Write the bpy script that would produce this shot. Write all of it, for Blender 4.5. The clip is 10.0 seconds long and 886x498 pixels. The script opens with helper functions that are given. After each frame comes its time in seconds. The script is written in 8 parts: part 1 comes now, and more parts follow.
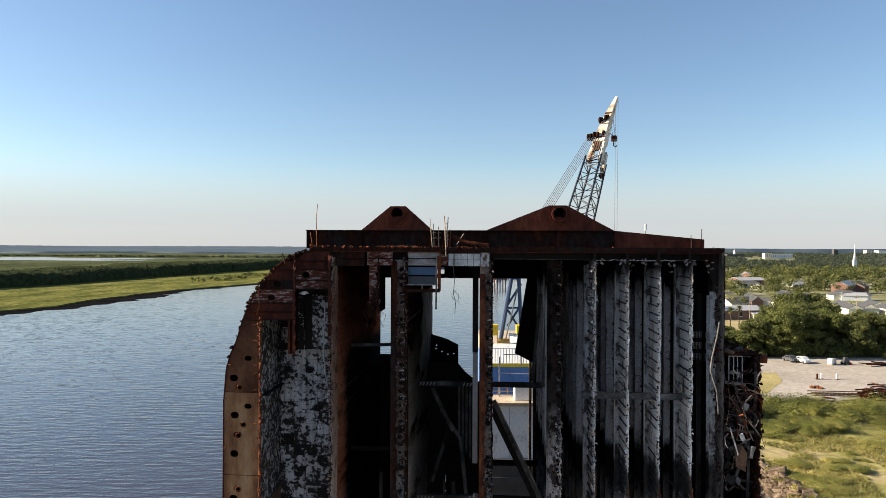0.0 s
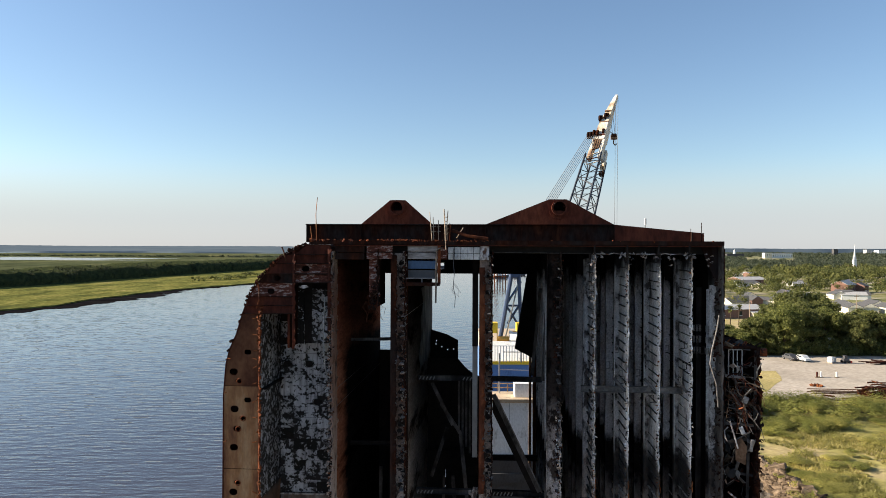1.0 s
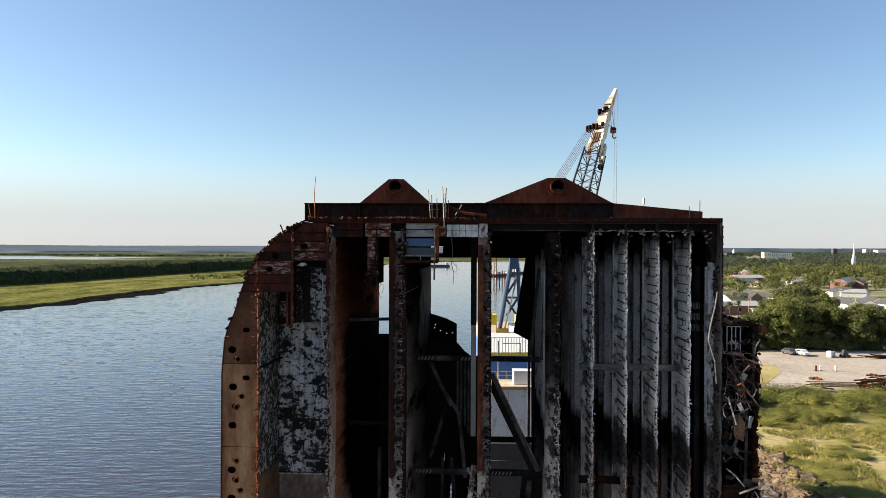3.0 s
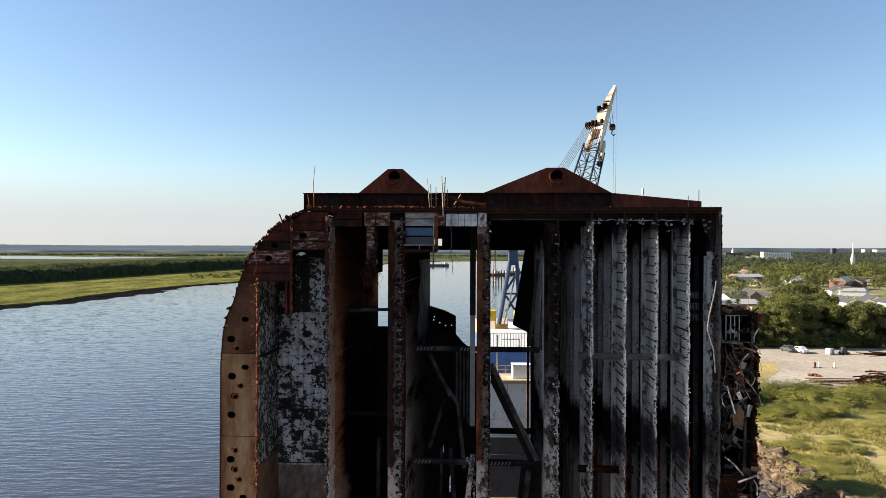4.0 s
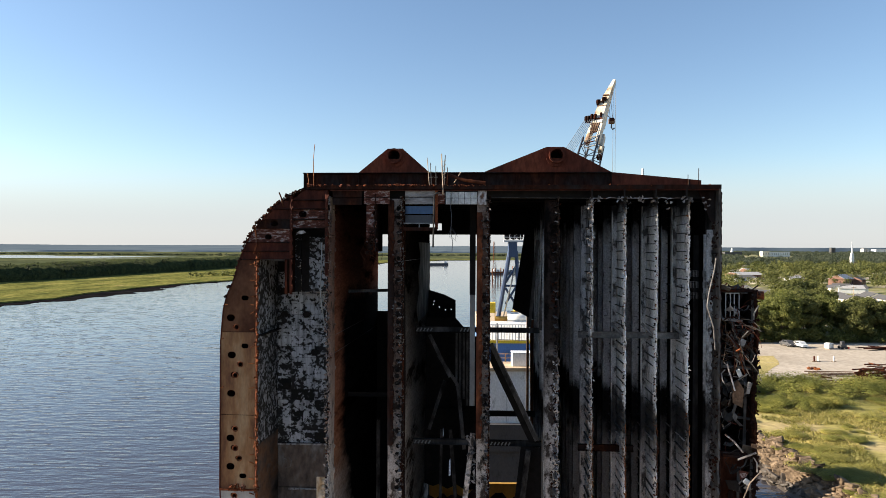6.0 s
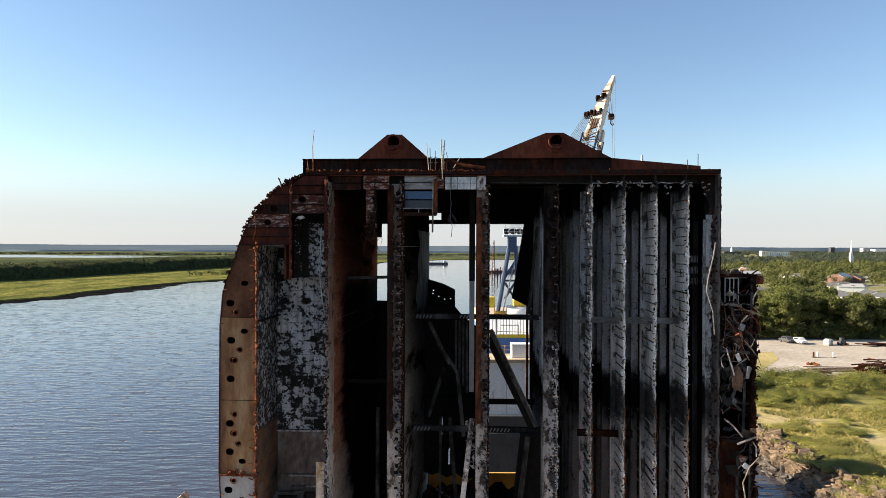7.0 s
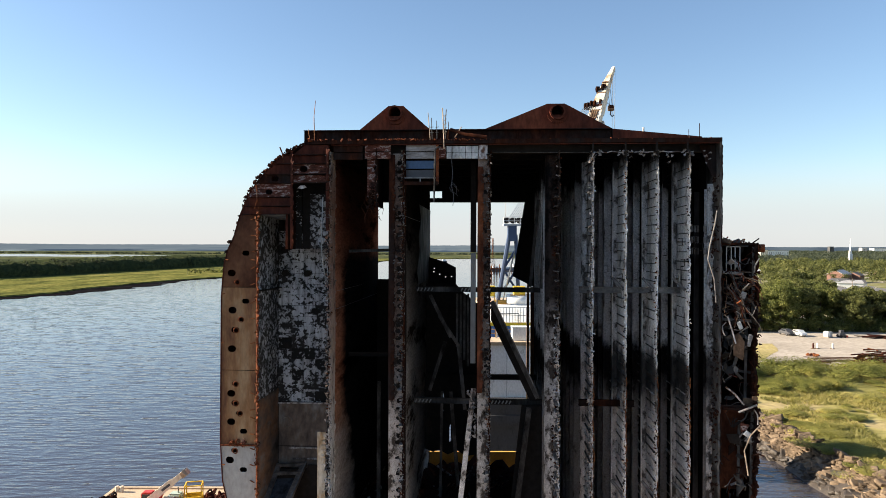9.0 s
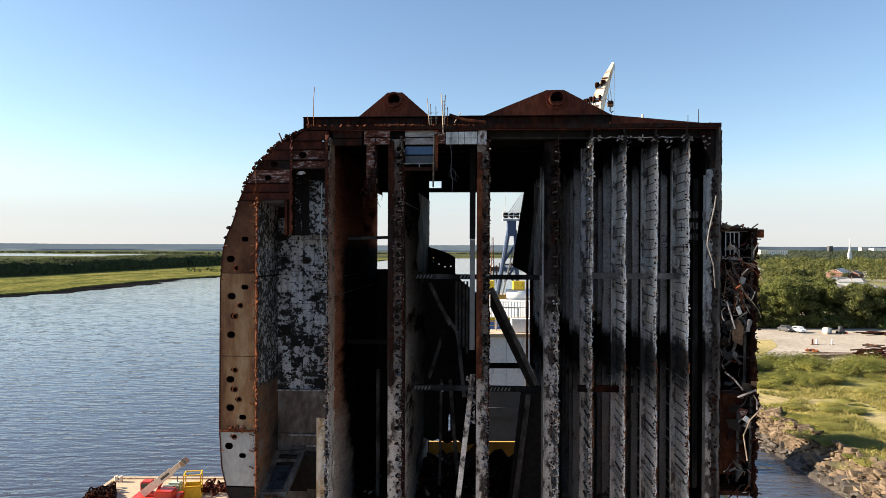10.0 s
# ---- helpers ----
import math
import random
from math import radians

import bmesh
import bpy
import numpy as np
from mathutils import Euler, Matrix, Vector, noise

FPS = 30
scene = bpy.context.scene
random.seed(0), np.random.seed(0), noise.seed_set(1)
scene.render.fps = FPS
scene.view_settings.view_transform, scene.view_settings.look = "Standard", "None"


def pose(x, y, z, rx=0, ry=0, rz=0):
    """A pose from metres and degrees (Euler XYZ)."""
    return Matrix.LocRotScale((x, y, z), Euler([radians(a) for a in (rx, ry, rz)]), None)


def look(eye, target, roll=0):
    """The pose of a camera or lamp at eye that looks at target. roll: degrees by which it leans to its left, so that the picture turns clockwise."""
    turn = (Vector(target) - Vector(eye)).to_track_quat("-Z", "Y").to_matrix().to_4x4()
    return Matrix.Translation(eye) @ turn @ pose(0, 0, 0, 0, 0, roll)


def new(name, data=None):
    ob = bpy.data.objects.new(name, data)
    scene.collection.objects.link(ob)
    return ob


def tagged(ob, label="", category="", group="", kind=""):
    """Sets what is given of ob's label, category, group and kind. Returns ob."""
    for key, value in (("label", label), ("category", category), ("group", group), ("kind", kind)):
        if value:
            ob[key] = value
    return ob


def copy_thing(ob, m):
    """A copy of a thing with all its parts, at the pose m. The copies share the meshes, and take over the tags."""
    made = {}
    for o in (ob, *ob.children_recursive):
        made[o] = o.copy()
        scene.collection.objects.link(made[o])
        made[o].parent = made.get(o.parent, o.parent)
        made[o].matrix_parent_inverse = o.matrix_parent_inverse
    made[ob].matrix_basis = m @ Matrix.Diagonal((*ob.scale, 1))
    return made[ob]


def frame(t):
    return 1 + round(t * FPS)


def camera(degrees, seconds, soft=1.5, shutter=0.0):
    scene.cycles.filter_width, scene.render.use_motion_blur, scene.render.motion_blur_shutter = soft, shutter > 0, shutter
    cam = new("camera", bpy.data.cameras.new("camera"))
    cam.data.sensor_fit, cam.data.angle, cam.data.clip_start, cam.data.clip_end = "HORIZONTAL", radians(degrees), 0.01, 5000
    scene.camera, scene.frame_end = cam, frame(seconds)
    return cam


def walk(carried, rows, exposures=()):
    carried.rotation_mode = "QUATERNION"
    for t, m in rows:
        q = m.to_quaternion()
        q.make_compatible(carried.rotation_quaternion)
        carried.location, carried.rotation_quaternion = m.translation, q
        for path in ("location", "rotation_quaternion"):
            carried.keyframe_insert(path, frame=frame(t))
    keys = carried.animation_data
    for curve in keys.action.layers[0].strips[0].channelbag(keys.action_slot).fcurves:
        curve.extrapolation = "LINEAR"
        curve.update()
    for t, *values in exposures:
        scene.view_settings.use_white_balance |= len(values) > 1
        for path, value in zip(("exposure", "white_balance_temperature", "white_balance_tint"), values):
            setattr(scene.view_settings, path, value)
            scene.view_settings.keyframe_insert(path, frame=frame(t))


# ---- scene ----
# The camera sinks straight down in front of the wreck, looking level along +y. z = 0 is the water.
cam = camera(66.0, 10.0, soft=0.8)
EYE, LEAN, HORIZON = 34.0, -0.25, -0.142
ROWS = [  # seconds, x, z from the start, yaw, pitch
    (0.0, -0.000, 0.000, 0.000, -0.142),
    (0.5, 0.010, -0.190, -0.002, -0.146),
    (1.0, 0.014, -0.420, -0.004, -0.149),
    (1.5, 0.016, -0.750, -0.006, -0.153),
    (2.0, 0.025, -1.143, -0.012, -0.157),
    (2.5, 0.060, -1.532, -0.025, -0.160),
    (4.0, 0.105, -2.619, -0.108, -0.171),
    (4.5, 0.085, -2.955, -0.134, -0.174),
    (5.0, 0.070, -3.293, -0.144, -0.178),
    (5.5, 0.070, -3.640, -0.152, -0.182),
    (7.0, 0.083, -5.044, -0.209, -0.192),
    (7.5, 0.070, -5.550, -0.225, -0.196),
    (8.0, 0.024, -6.048, -0.238, -0.199),
    (8.5, -0.032, -6.552, -0.260, -0.203),
    (9.0, -0.059, -7.075, -0.274, -0.206),
    (9.5, -0.060, -7.600, -0.292, -0.210),
    (10.0, -0.030, -8.020, -0.312, -0.214),
]
walk(cam, [(t, pose(x, 0, EYE + z, 90 + pitch, 0, yaw) @ pose(0, 0, 0, 0, 0, -LEAN)) for t, x, z, yaw, pitch in ROWS],
     [(0.0, 1.28, 6000, 10), (2.5, 1.34, 6000, 10), (5.0, 1.42, 6050, 10), (7.5, 1.49, 6060, 10), (10.0, 1.56, 6080, 10)])

# ---- light: low sun from the far left, clear sky ----
SUN_AZ, SUN_EL = -85.5, 24.0
world = bpy.data.worlds.new("clear_evening_sky")
scene.world = world
world.use_nodes = True
wn = world.node_tree.nodes
sky = wn.new("ShaderNodeTexSky")
sky.sky_type = "NISHITA"
sky.sun_disc = False
sky.sun_elevation, sky.sun_rotation = radians(SUN_EL), radians(SUN_AZ)
sky.altitude, sky.air_density, sky.dust_density, sky.ozone_density = 0, 1.0, 0.35, 1.25
# pale haze that thins out upwards, the same all round
wt = world.node_tree
geo = wn.new("ShaderNodeTexCoord")
sep = wn.new("ShaderNodeSeparateXYZ")
wt.links.new(geo.outputs["Generated"], sep.inputs[0])
haze = wn.new("ShaderNodeMapRange")
haze.interpolation_type = "SMOOTHSTEP"
haze.inputs["From Min"].default_value, haze.inputs["From Max"].default_value = 0.03, 0.13
haze.inputs["To Min"].default_value, haze.inputs["To Max"].default_value = 0.8, 0.0
wt.links.new(sep.outputs[2], haze.inputs[0])
veil = wn.new("ShaderNodeMix")
veil.data_type = "RGBA"
veil.inputs[7].default_value = (4.3, 4.28, 4.27, 1)
wt.links.new(haze.outputs[0], veil.inputs[0])
wt.links.new(sky.outputs[0], veil.inputs[6])
wt.links.new(veil.outputs[2], wn["Background"].inputs[0])
wn["Background"].inputs[1].default_value = 0.061
sun = new("sun", bpy.data.lights.new("sun", "SUN"))
sun.data.energy, sun.data.angle, sun.data.color = 5.0, radians(0.5), (1.0, 0.84, 0.62)
sun_from = Vector((math.cos(radians(SUN_EL)) * math.sin(radians(SUN_AZ)), math.cos(radians(SUN_EL)) * math.cos(radians(SUN_AZ)), math.sin(radians(SUN_EL))))
sun.matrix_world = look(sun_from * 300, (0, 0, 0))

# ---- materials ----
def ramp(nt, fac, stops):
    n = nt.nodes.new("ShaderNodeValToRGB")
    while len(n.color_ramp.elements) < len(stops):
        n.color_ramp.elements.new(0.5)
    for e, (p, c) in zip(n.color_ramp.elements, stops):
        e.position, e.color = p, (*c, 1)
    nt.links.new(fac, n.inputs[0])
    return n.outputs[0]


def noise_tex(nt, scale, detail=4.0, rough=0.6, stretch=(1, 1, 1), distort=0.0):
    co = nt.nodes.new("ShaderNodeTexCoord")
    mp = nt.nodes.new("ShaderNodeMapping")
    mp.inputs["Scale"].default_value = stretch
    n = nt.nodes.new("ShaderNodeTexNoise")
    n.inputs["Scale"].default_value, n.inputs["Detail"].default_value = scale, detail
    n.inputs["Roughness"].default_value, n.inputs["Distortion"].default_value = rough, distort
    nt.links.new(co.outputs["Object"], mp.inputs[0])
    nt.links.new(mp.outputs[0], n.inputs["Vector"])
    return n.outputs[0]


def mix(nt, fac, a, b, kind="MIX"):
    n = nt.nodes.new("ShaderNodeMix")
    n.data_type, n.blend_type = "RGBA", kind
    for i, v in ((0, fac), (6, a), (7, b)):
        if isinstance(v, bpy.types.NodeSocket):
            nt.links.new(v, n.inputs[i])
        else:
            n.inputs[i].default_value = v if i == 0 else (*v, 1)
    return n.outputs[2]


def material(name, rough=0.7, metal=0.0, color=None):
    m = bpy.data.materials.new(name)
    m.use_nodes = True
    b = m.node_tree.nodes["Principled BSDF"]
    b.inputs["Roughness"].default_value, b.inputs["Metallic"].default_value = rough, metal
    if color:
        b.inputs["Base Color"].default_value = (*color, 1)
    return m, m.node_tree, b


def bump(nt, b, height, strength=0.5, dist=0.05, smooth=None):
    n = nt.nodes.new("ShaderNodeBump")
    n.inputs["Strength"].default_value, n.inputs["Distance"].default_value = strength, dist
    if smooth:
        n.inputs["Filter Width"].default_value = smooth
    nt.links.new(height, n.inputs["Height"])
    nt.links.new(n.outputs[0], b.inputs["Normal"])


def dull(m, level=0.12):
    m.node_tree.nodes["Principled BSDF"].inputs["Specular IOR Level"].default_value = level
    return m


def surface(name, stops, scale, rough=0.7, metal=0.0, stretch=(1, 1, 1), fine=8.0, fine_amount=0.35, relief=0.4, dist=0.03, distort=0.0):
    """A coarse stain pattern through a colour ramp, with a fine grain over it."""
    m, nt, b = material(name, rough, metal)
    big = noise_tex(nt, scale, 5, 0.62, stretch, distort)
    col = ramp(nt, big, stops)
    small = noise_tex(nt, scale * fine, 3, 0.6, stretch)
    grain = ramp(nt, small, [(0.3, (0.45, 0.45, 0.45)), (0.7, (1.3, 1.3, 1.3))])
    nt.links.new(mix(nt, fine_amount, col, mix(nt, 1.0, col, grain, "MULTIPLY")), b.inputs["Base Color"])
    bump(nt, b, small, relief, dist)
    return m


M = {}
RUST, RUST_DK, ORANGE, SOOT = (0.068, 0.019, 0.012), (0.022, 0.011, 0.008), (0.20, 0.058, 0.021), (0.025, 0.0225, 0.0215)
M["rust"] = surface("rusted_steel", [(0.25, RUST_DK), (0.5, RUST), (0.72, (0.15, 0.042, 0.018))], 0.6, 0.85, 0, (1, 1, 0.4), fine=7, fine_amount=0.75)
M["lug_rust"] = surface("red_brown_rusted_plate", [(0.25, (0.045, 0.016, 0.011)), (0.5, (0.115, 0.032, 0.018)), (0.72, (0.20, 0.058, 0.028))], 0.6, 0.85, 0, (1, 1, 0.4), fine=7, fine_amount=0.7)
M["rust_edge"] = surface("rusted_cut_edge", [(0.3, RUST_DK), (0.5, ORANGE), (0.62, RUST), (0.78, (0.35, 0.26, 0.20))], 1.6, 0.8, 0, fine=5, relief=0.9, dist=0.06)
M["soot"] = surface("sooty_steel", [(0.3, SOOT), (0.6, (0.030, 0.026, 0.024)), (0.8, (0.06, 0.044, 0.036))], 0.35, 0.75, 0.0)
M["soot_rust"] = surface("sooty_rusted_steel", [(0.32, SOOT), (0.55, (0.03, 0.013, 0.009)), (0.75, (0.11, 0.036, 0.018))], 0.6, 0.8, 0, (1, 1, 0.4), fine=6, fine_amount=0.75)
def tide(name, bands, scale, rough=0.65, wobble=2.2, relief=0.3, worn=0.33, deep=1.0, black_from=None):
    """Scorched paint: colour bands, burnt ones among them, at heights (metres over the object's origin), with flaking
    and grain.
    """
    m, nt, b = material(name, rough)
    co = nt.nodes.new("ShaderNodeTexCoord")
    sep = nt.nodes.new("ShaderNodeSeparateXYZ")
    nt.links.new(co.outputs["Object"], sep.inputs[0])
    wob = nt.nodes.new("ShaderNodeMath")
    wob.operation = "MULTIPLY_ADD"
    wob.inputs[1].default_value = wobble * 2
    nt.links.new(noise_tex(nt, 0.6, 6, 0.7, (1, deep, 0.6)), wob.inputs[0])
    nt.links.new(sep.outputs[2], wob.inputs[2])
    mr = nt.nodes.new("ShaderNodeMapRange")
    mr.inputs["From Min"].default_value, mr.inputs["From Max"].default_value = wobble, 30 + wobble
    nt.links.new(wob.outputs[0], mr.inputs[0])
    col = ramp(nt, mr.outputs[0], [(z / 30, c) for z, c in bands])
    flake = ramp(nt, noise_tex(nt, scale, 6, 0.65, (1, deep, 0.6)), [(worn, (0.10, 0.085, 0.075)), (worn + 0.09, (0.8, 0.77, 0.74)), (worn + 0.35, (1.15, 1.15, 1.15))])
    if black_from is not None:
        # near-black tone that starts at a ragged line, the given metres into the hold, and ends under the upper tie bar
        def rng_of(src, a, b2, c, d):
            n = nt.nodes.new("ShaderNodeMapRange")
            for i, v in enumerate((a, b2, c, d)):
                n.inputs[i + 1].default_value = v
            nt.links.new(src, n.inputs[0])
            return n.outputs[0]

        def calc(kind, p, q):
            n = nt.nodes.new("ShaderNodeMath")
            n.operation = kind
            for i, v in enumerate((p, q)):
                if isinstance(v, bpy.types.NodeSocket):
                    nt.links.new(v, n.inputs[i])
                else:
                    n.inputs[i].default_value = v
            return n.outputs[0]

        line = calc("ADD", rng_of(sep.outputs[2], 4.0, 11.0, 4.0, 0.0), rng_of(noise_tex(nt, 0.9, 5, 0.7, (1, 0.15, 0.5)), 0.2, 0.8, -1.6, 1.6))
        past = rng_of(calc("SUBTRACT", sep.outputs[1], line), black_from - 0.5, black_from + 1.2, 0.0, 1.0)
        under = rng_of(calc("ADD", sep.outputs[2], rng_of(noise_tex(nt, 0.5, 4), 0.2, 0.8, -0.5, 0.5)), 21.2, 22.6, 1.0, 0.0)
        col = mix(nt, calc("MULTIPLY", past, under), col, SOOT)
    fine = noise_tex(nt, scale * 9, 3, 0.6, (1, max(deep, 0.3), 1))
    grain = ramp(nt, fine, [(0.3, (0.6, 0.6, 0.6)), (0.7, (1.15, 1.15, 1.15))])
    nt.links.new(mix(nt, 1.0, mix(nt, 1.0, col, flake, "MULTIPLY"), grain, "MULTIPLY"), b.inputs["Base Color"])
    bump(nt, b, fine, relief, 0.03)
    return m


GREY = (0.88, 0.87, 0.86)
# the grey paint turns near black again towards the top, under the roof
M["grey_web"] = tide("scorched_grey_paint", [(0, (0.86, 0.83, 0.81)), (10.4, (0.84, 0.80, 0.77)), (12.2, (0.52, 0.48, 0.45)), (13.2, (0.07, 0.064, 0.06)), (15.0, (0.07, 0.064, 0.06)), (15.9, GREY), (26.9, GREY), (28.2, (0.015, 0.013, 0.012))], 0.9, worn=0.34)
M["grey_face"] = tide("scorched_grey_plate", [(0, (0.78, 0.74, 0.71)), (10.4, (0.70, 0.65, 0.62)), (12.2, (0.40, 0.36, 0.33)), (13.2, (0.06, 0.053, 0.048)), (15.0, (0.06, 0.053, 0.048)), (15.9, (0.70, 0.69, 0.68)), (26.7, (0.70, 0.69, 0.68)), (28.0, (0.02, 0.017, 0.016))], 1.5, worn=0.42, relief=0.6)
# dark tone for inner plates: smoke stain, with the bays' shade put in
M["sooty_face"] = surface("smoke_and_shade_dark_plate", [(0.3, SOOT), (0.5, (0.055, 0.051, 0.049)), (0.7, (0.14, 0.13, 0.125))], 0.5, 0.85, 0, (1, 0.5, 0.3), fine=6, fine_amount=0.6)
# webs farther in: darker low down, near black at the top
M["inner_web"] = tide("burnt_banded_inner_web", [(0, (0.42, 0.39, 0.37)), (11, (0.38, 0.35, 0.33)), (13.2, SOOT), (15.2, SOOT), (16.2, (0.88, 0.88, 0.89)), (25.8, (0.88, 0.88, 0.89)), (27.2, SOOT)], 0.9, worn=0.32)
# deck plates: palest at the foot, darkening towards the top
M["deck_low_rust"] = tide("rusted_deck_with_grey_foot", [(0, (0.60, 0.55, 0.51)), (7.5, (0.52, 0.44, 0.39)), (10.5, (0.42, 0.21, 0.13)), (14, (0.38, 0.15, 0.085)), (20, (0.44, 0.19, 0.115)), (23, (0.24, 0.088, 0.055)), (27.5, (0.10, 0.038, 0.026))], 0.8, worn=0.36, wobble=3.0, deep=0.12, black_from=4.2)
M["deck_low_grey"] = tide("dark_deck_with_grey_foot", [(0, (0.62, 0.58, 0.54)), (8, (0.48, 0.44, 0.41)), (13, (0.34, 0.30, 0.27)), (20, (0.13, 0.11, 0.095)), (24, (0.02, 0.016, 0.014))], 0.8, worn=0.38, wobble=3.0, deep=0.15)
M["torn_web"] = tide("torn_scorched_paint", [(0, (0.80, 0.77, 0.74)), (9, (0.74, 0.69, 0.65)), (14, (0.52, 0.41, 0.35)), (19, (0.34, 0.21, 0.155)), (26, (0.20, 0.10, 0.07)), (29, (0.48, 0.42, 0.39))], 1.7, worn=0.38, relief=0.9)
M["torn_white"] = tide("torn_white_paint", [(0, (0.80, 0.76, 0.73)), (9, (0.74, 0.68, 0.64)), (14, (0.60, 0.53, 0.49)), (17, (0.82, 0.82, 0.83)), (26, (0.80, 0.80, 0.81)), (28, (0.5, 0.48, 0.47))], 1.6, worn=0.41, relief=0.9)
M["torn_dark"] = tide("burnt_torn_plate", [(0, (0.80, 0.77, 0.75)), (10, (0.76, 0.71, 0.68)), (15.5, (0.66, 0.61, 0.58)), (17.5, (0.30, 0.26, 0.24)), (19.0, (0.05, 0.038, 0.033)), (28, (0.04, 0.026, 0.021))], 1.7, worn=0.42, relief=0.9)
M["ladder_dark"] = tide("burnt_perforated_web", [(0, (0.66, 0.62, 0.59)), (10, (0.54, 0.48, 0.44)), (13.5, (0.34, 0.28, 0.25)), (16, (0.19, 0.14, 0.115)), (22, (0.13, 0.075, 0.055)), (27, (0.17, 0.115, 0.09)), (29, (0.36, 0.31, 0.28))], 1.7, worn=0.42, relief=0.9)
M["ladder_tan"] = tide("rust_stained_perforated_web", [(0, (0.66, 0.62, 0.59)), (10, (0.58, 0.53, 0.49)), (15, (0.38, 0.31, 0.265)), (19, (0.24, 0.165, 0.125)), (24, (0.17, 0.095, 0.065)), (29, (0.34, 0.27, 0.23))], 1.7, worn=0.42, relief=0.9)
M["floor_tan"] = surface("tan_rust_streaked_paint", [(0.26, RUST_DK), (0.40, (0.13, 0.05, 0.018)), (0.52, (0.25, 0.125, 0.05)), (0.64, (0.34, 0.215, 0.11)), (0.8, (0.36, 0.28, 0.18))], 0.4, 0.7, 0, (1.6, 1, 0.5), fine=10, fine_amount=0.35, relief=0.2)
M["deck_rust"] = surface("dark_red_rusted_plate", [(0.3, (0.02, 0.012, 0.010)), (0.48, (0.08, 0.030, 0.018)), (0.64, (0.19, 0.066, 0.03)), (0.82, (0.32, 0.14, 0.07))], 0.45, 0.95, 0, (1, 0.7, 0.5), fine=7, fine_amount=0.75)
M["bilge_paint"] = surface("worn_red_brown_paint", [(0.3, RUST_DK), (0.45, (0.085, 0.03, 0.02)), (0.54, (0.15, 0.055, 0.038)), (0.575, (0.34, 0.28, 0.26)), (0.63, (0.26, 0.20, 0.18)), (0.66, (0.11, 0.05, 0.035))], 3.4, 0.8, 0, (0.6, 1, 1.5), fine=6, fine_amount=0.6)
M["floor_rust"] = surface("rust_brown_floor_paint", [(0.28, RUST_DK), (0.45, (0.075, 0.03, 0.016)), (0.6, (0.15, 0.07, 0.035)), (0.8, (0.30, 0.19, 0.10))], 0.33, 0.75, 0, (1.3, 1, 0.8), fine=10, fine_amount=0.3, relief=0.2)
M["floor_grey"] = surface("pale_grey_primer", [(0.25, (0.09, 0.065, 0.048)), (0.38, (0.30, 0.28, 0.26)), (0.7, (0.40, 0.39, 0.37))], 0.4, 0.65, 0, (1, 1, 0.5), fine=10)
M["tank_low"] = surface("stained_brown_grey_paint", [(0.32, (0.04, 0.033, 0.028)), (0.44, (0.13, 0.105, 0.09)), (0.54, (0.19, 0.145, 0.115)), (0.64, (0.24, 0.22, 0.205)), (0.78, (0.32, 0.295, 0.28))], 0.55, 0.75, 0, (1, 1, 0.5), fine=6, fine_amount=0.7)
M["bottom_low"] = surface("sooty_rust_streaked_paint", [(0.32, (0.03, 0.024, 0.02)), (0.46, (0.11, 0.085, 0.07)), (0.56, (0.20, 0.105, 0.06)), (0.64, (0.16, 0.14, 0.125)), (0.78, (0.24, 0.215, 0.20))], 0.4, 0.8, 0, (1, 0.5, 0.8), fine=6, fine_amount=0.7)
M["rust_brown"] = surface("brown_rusted_plate", [(0.3, (0.03, 0.014, 0.009)), (0.46, (0.12, 0.042, 0.018)), (0.62, (0.26, 0.09, 0.03)), (0.78, (0.40, 0.20, 0.09))], 0.4, 0.85, 0, (1, 0.6, 0.25))
M["flange_cream"] = surface("rust_stained_cream_paint", [(0.3, (0.10, 0.045, 0.02)), (0.42, (0.36, 0.24, 0.13)), (0.56, (0.52, 0.44, 0.34)), (0.8, (0.60, 0.55, 0.47))], 0.9, 0.75, 0, (1, 1, 0.4), fine=6, fine_amount=0.5)
M["rust_tan"] = surface("tan_rusted_pipe", [(0.3, (0.05, 0.03, 0.02)), (0.5, (0.17, 0.10, 0.06)), (0.7, (0.33, 0.23, 0.16))], 0.8, 0.8)
M["dim_steel"] = surface("smoke_greyed_steel", [(0.3, (0.014, 0.012, 0.011)), (0.48, (0.075, 0.068, 0.062)), (0.62, (0.14, 0.128, 0.118)), (0.78, (0.24, 0.215, 0.195))], 0.9, 0.8, 0, (1, 1, 0.5), fine=6, fine_amount=0.7)
M["scorched_bar"] = surface("scorched_grey_bar", [(0.3, (0.03, 0.026, 0.022)), (0.5, (0.17, 0.155, 0.145)), (0.7, (0.34, 0.32, 0.31))], 0.8, 0.6, 0, (1, 0.4, 1))
M["torn"] = surface("torn_flaking_steel", [(0.3, SOOT), (0.42, (0.14, 0.11, 0.10)), (0.56, (0.58, 0.55, 0.54)), (0.66, (0.09, 0.05, 0.035)), (0.8, (0.36, 0.17, 0.09))], 1.3, 0.7, 0, (1, 1, 0.6), fine=5, relief=1.0, dist=0.08)
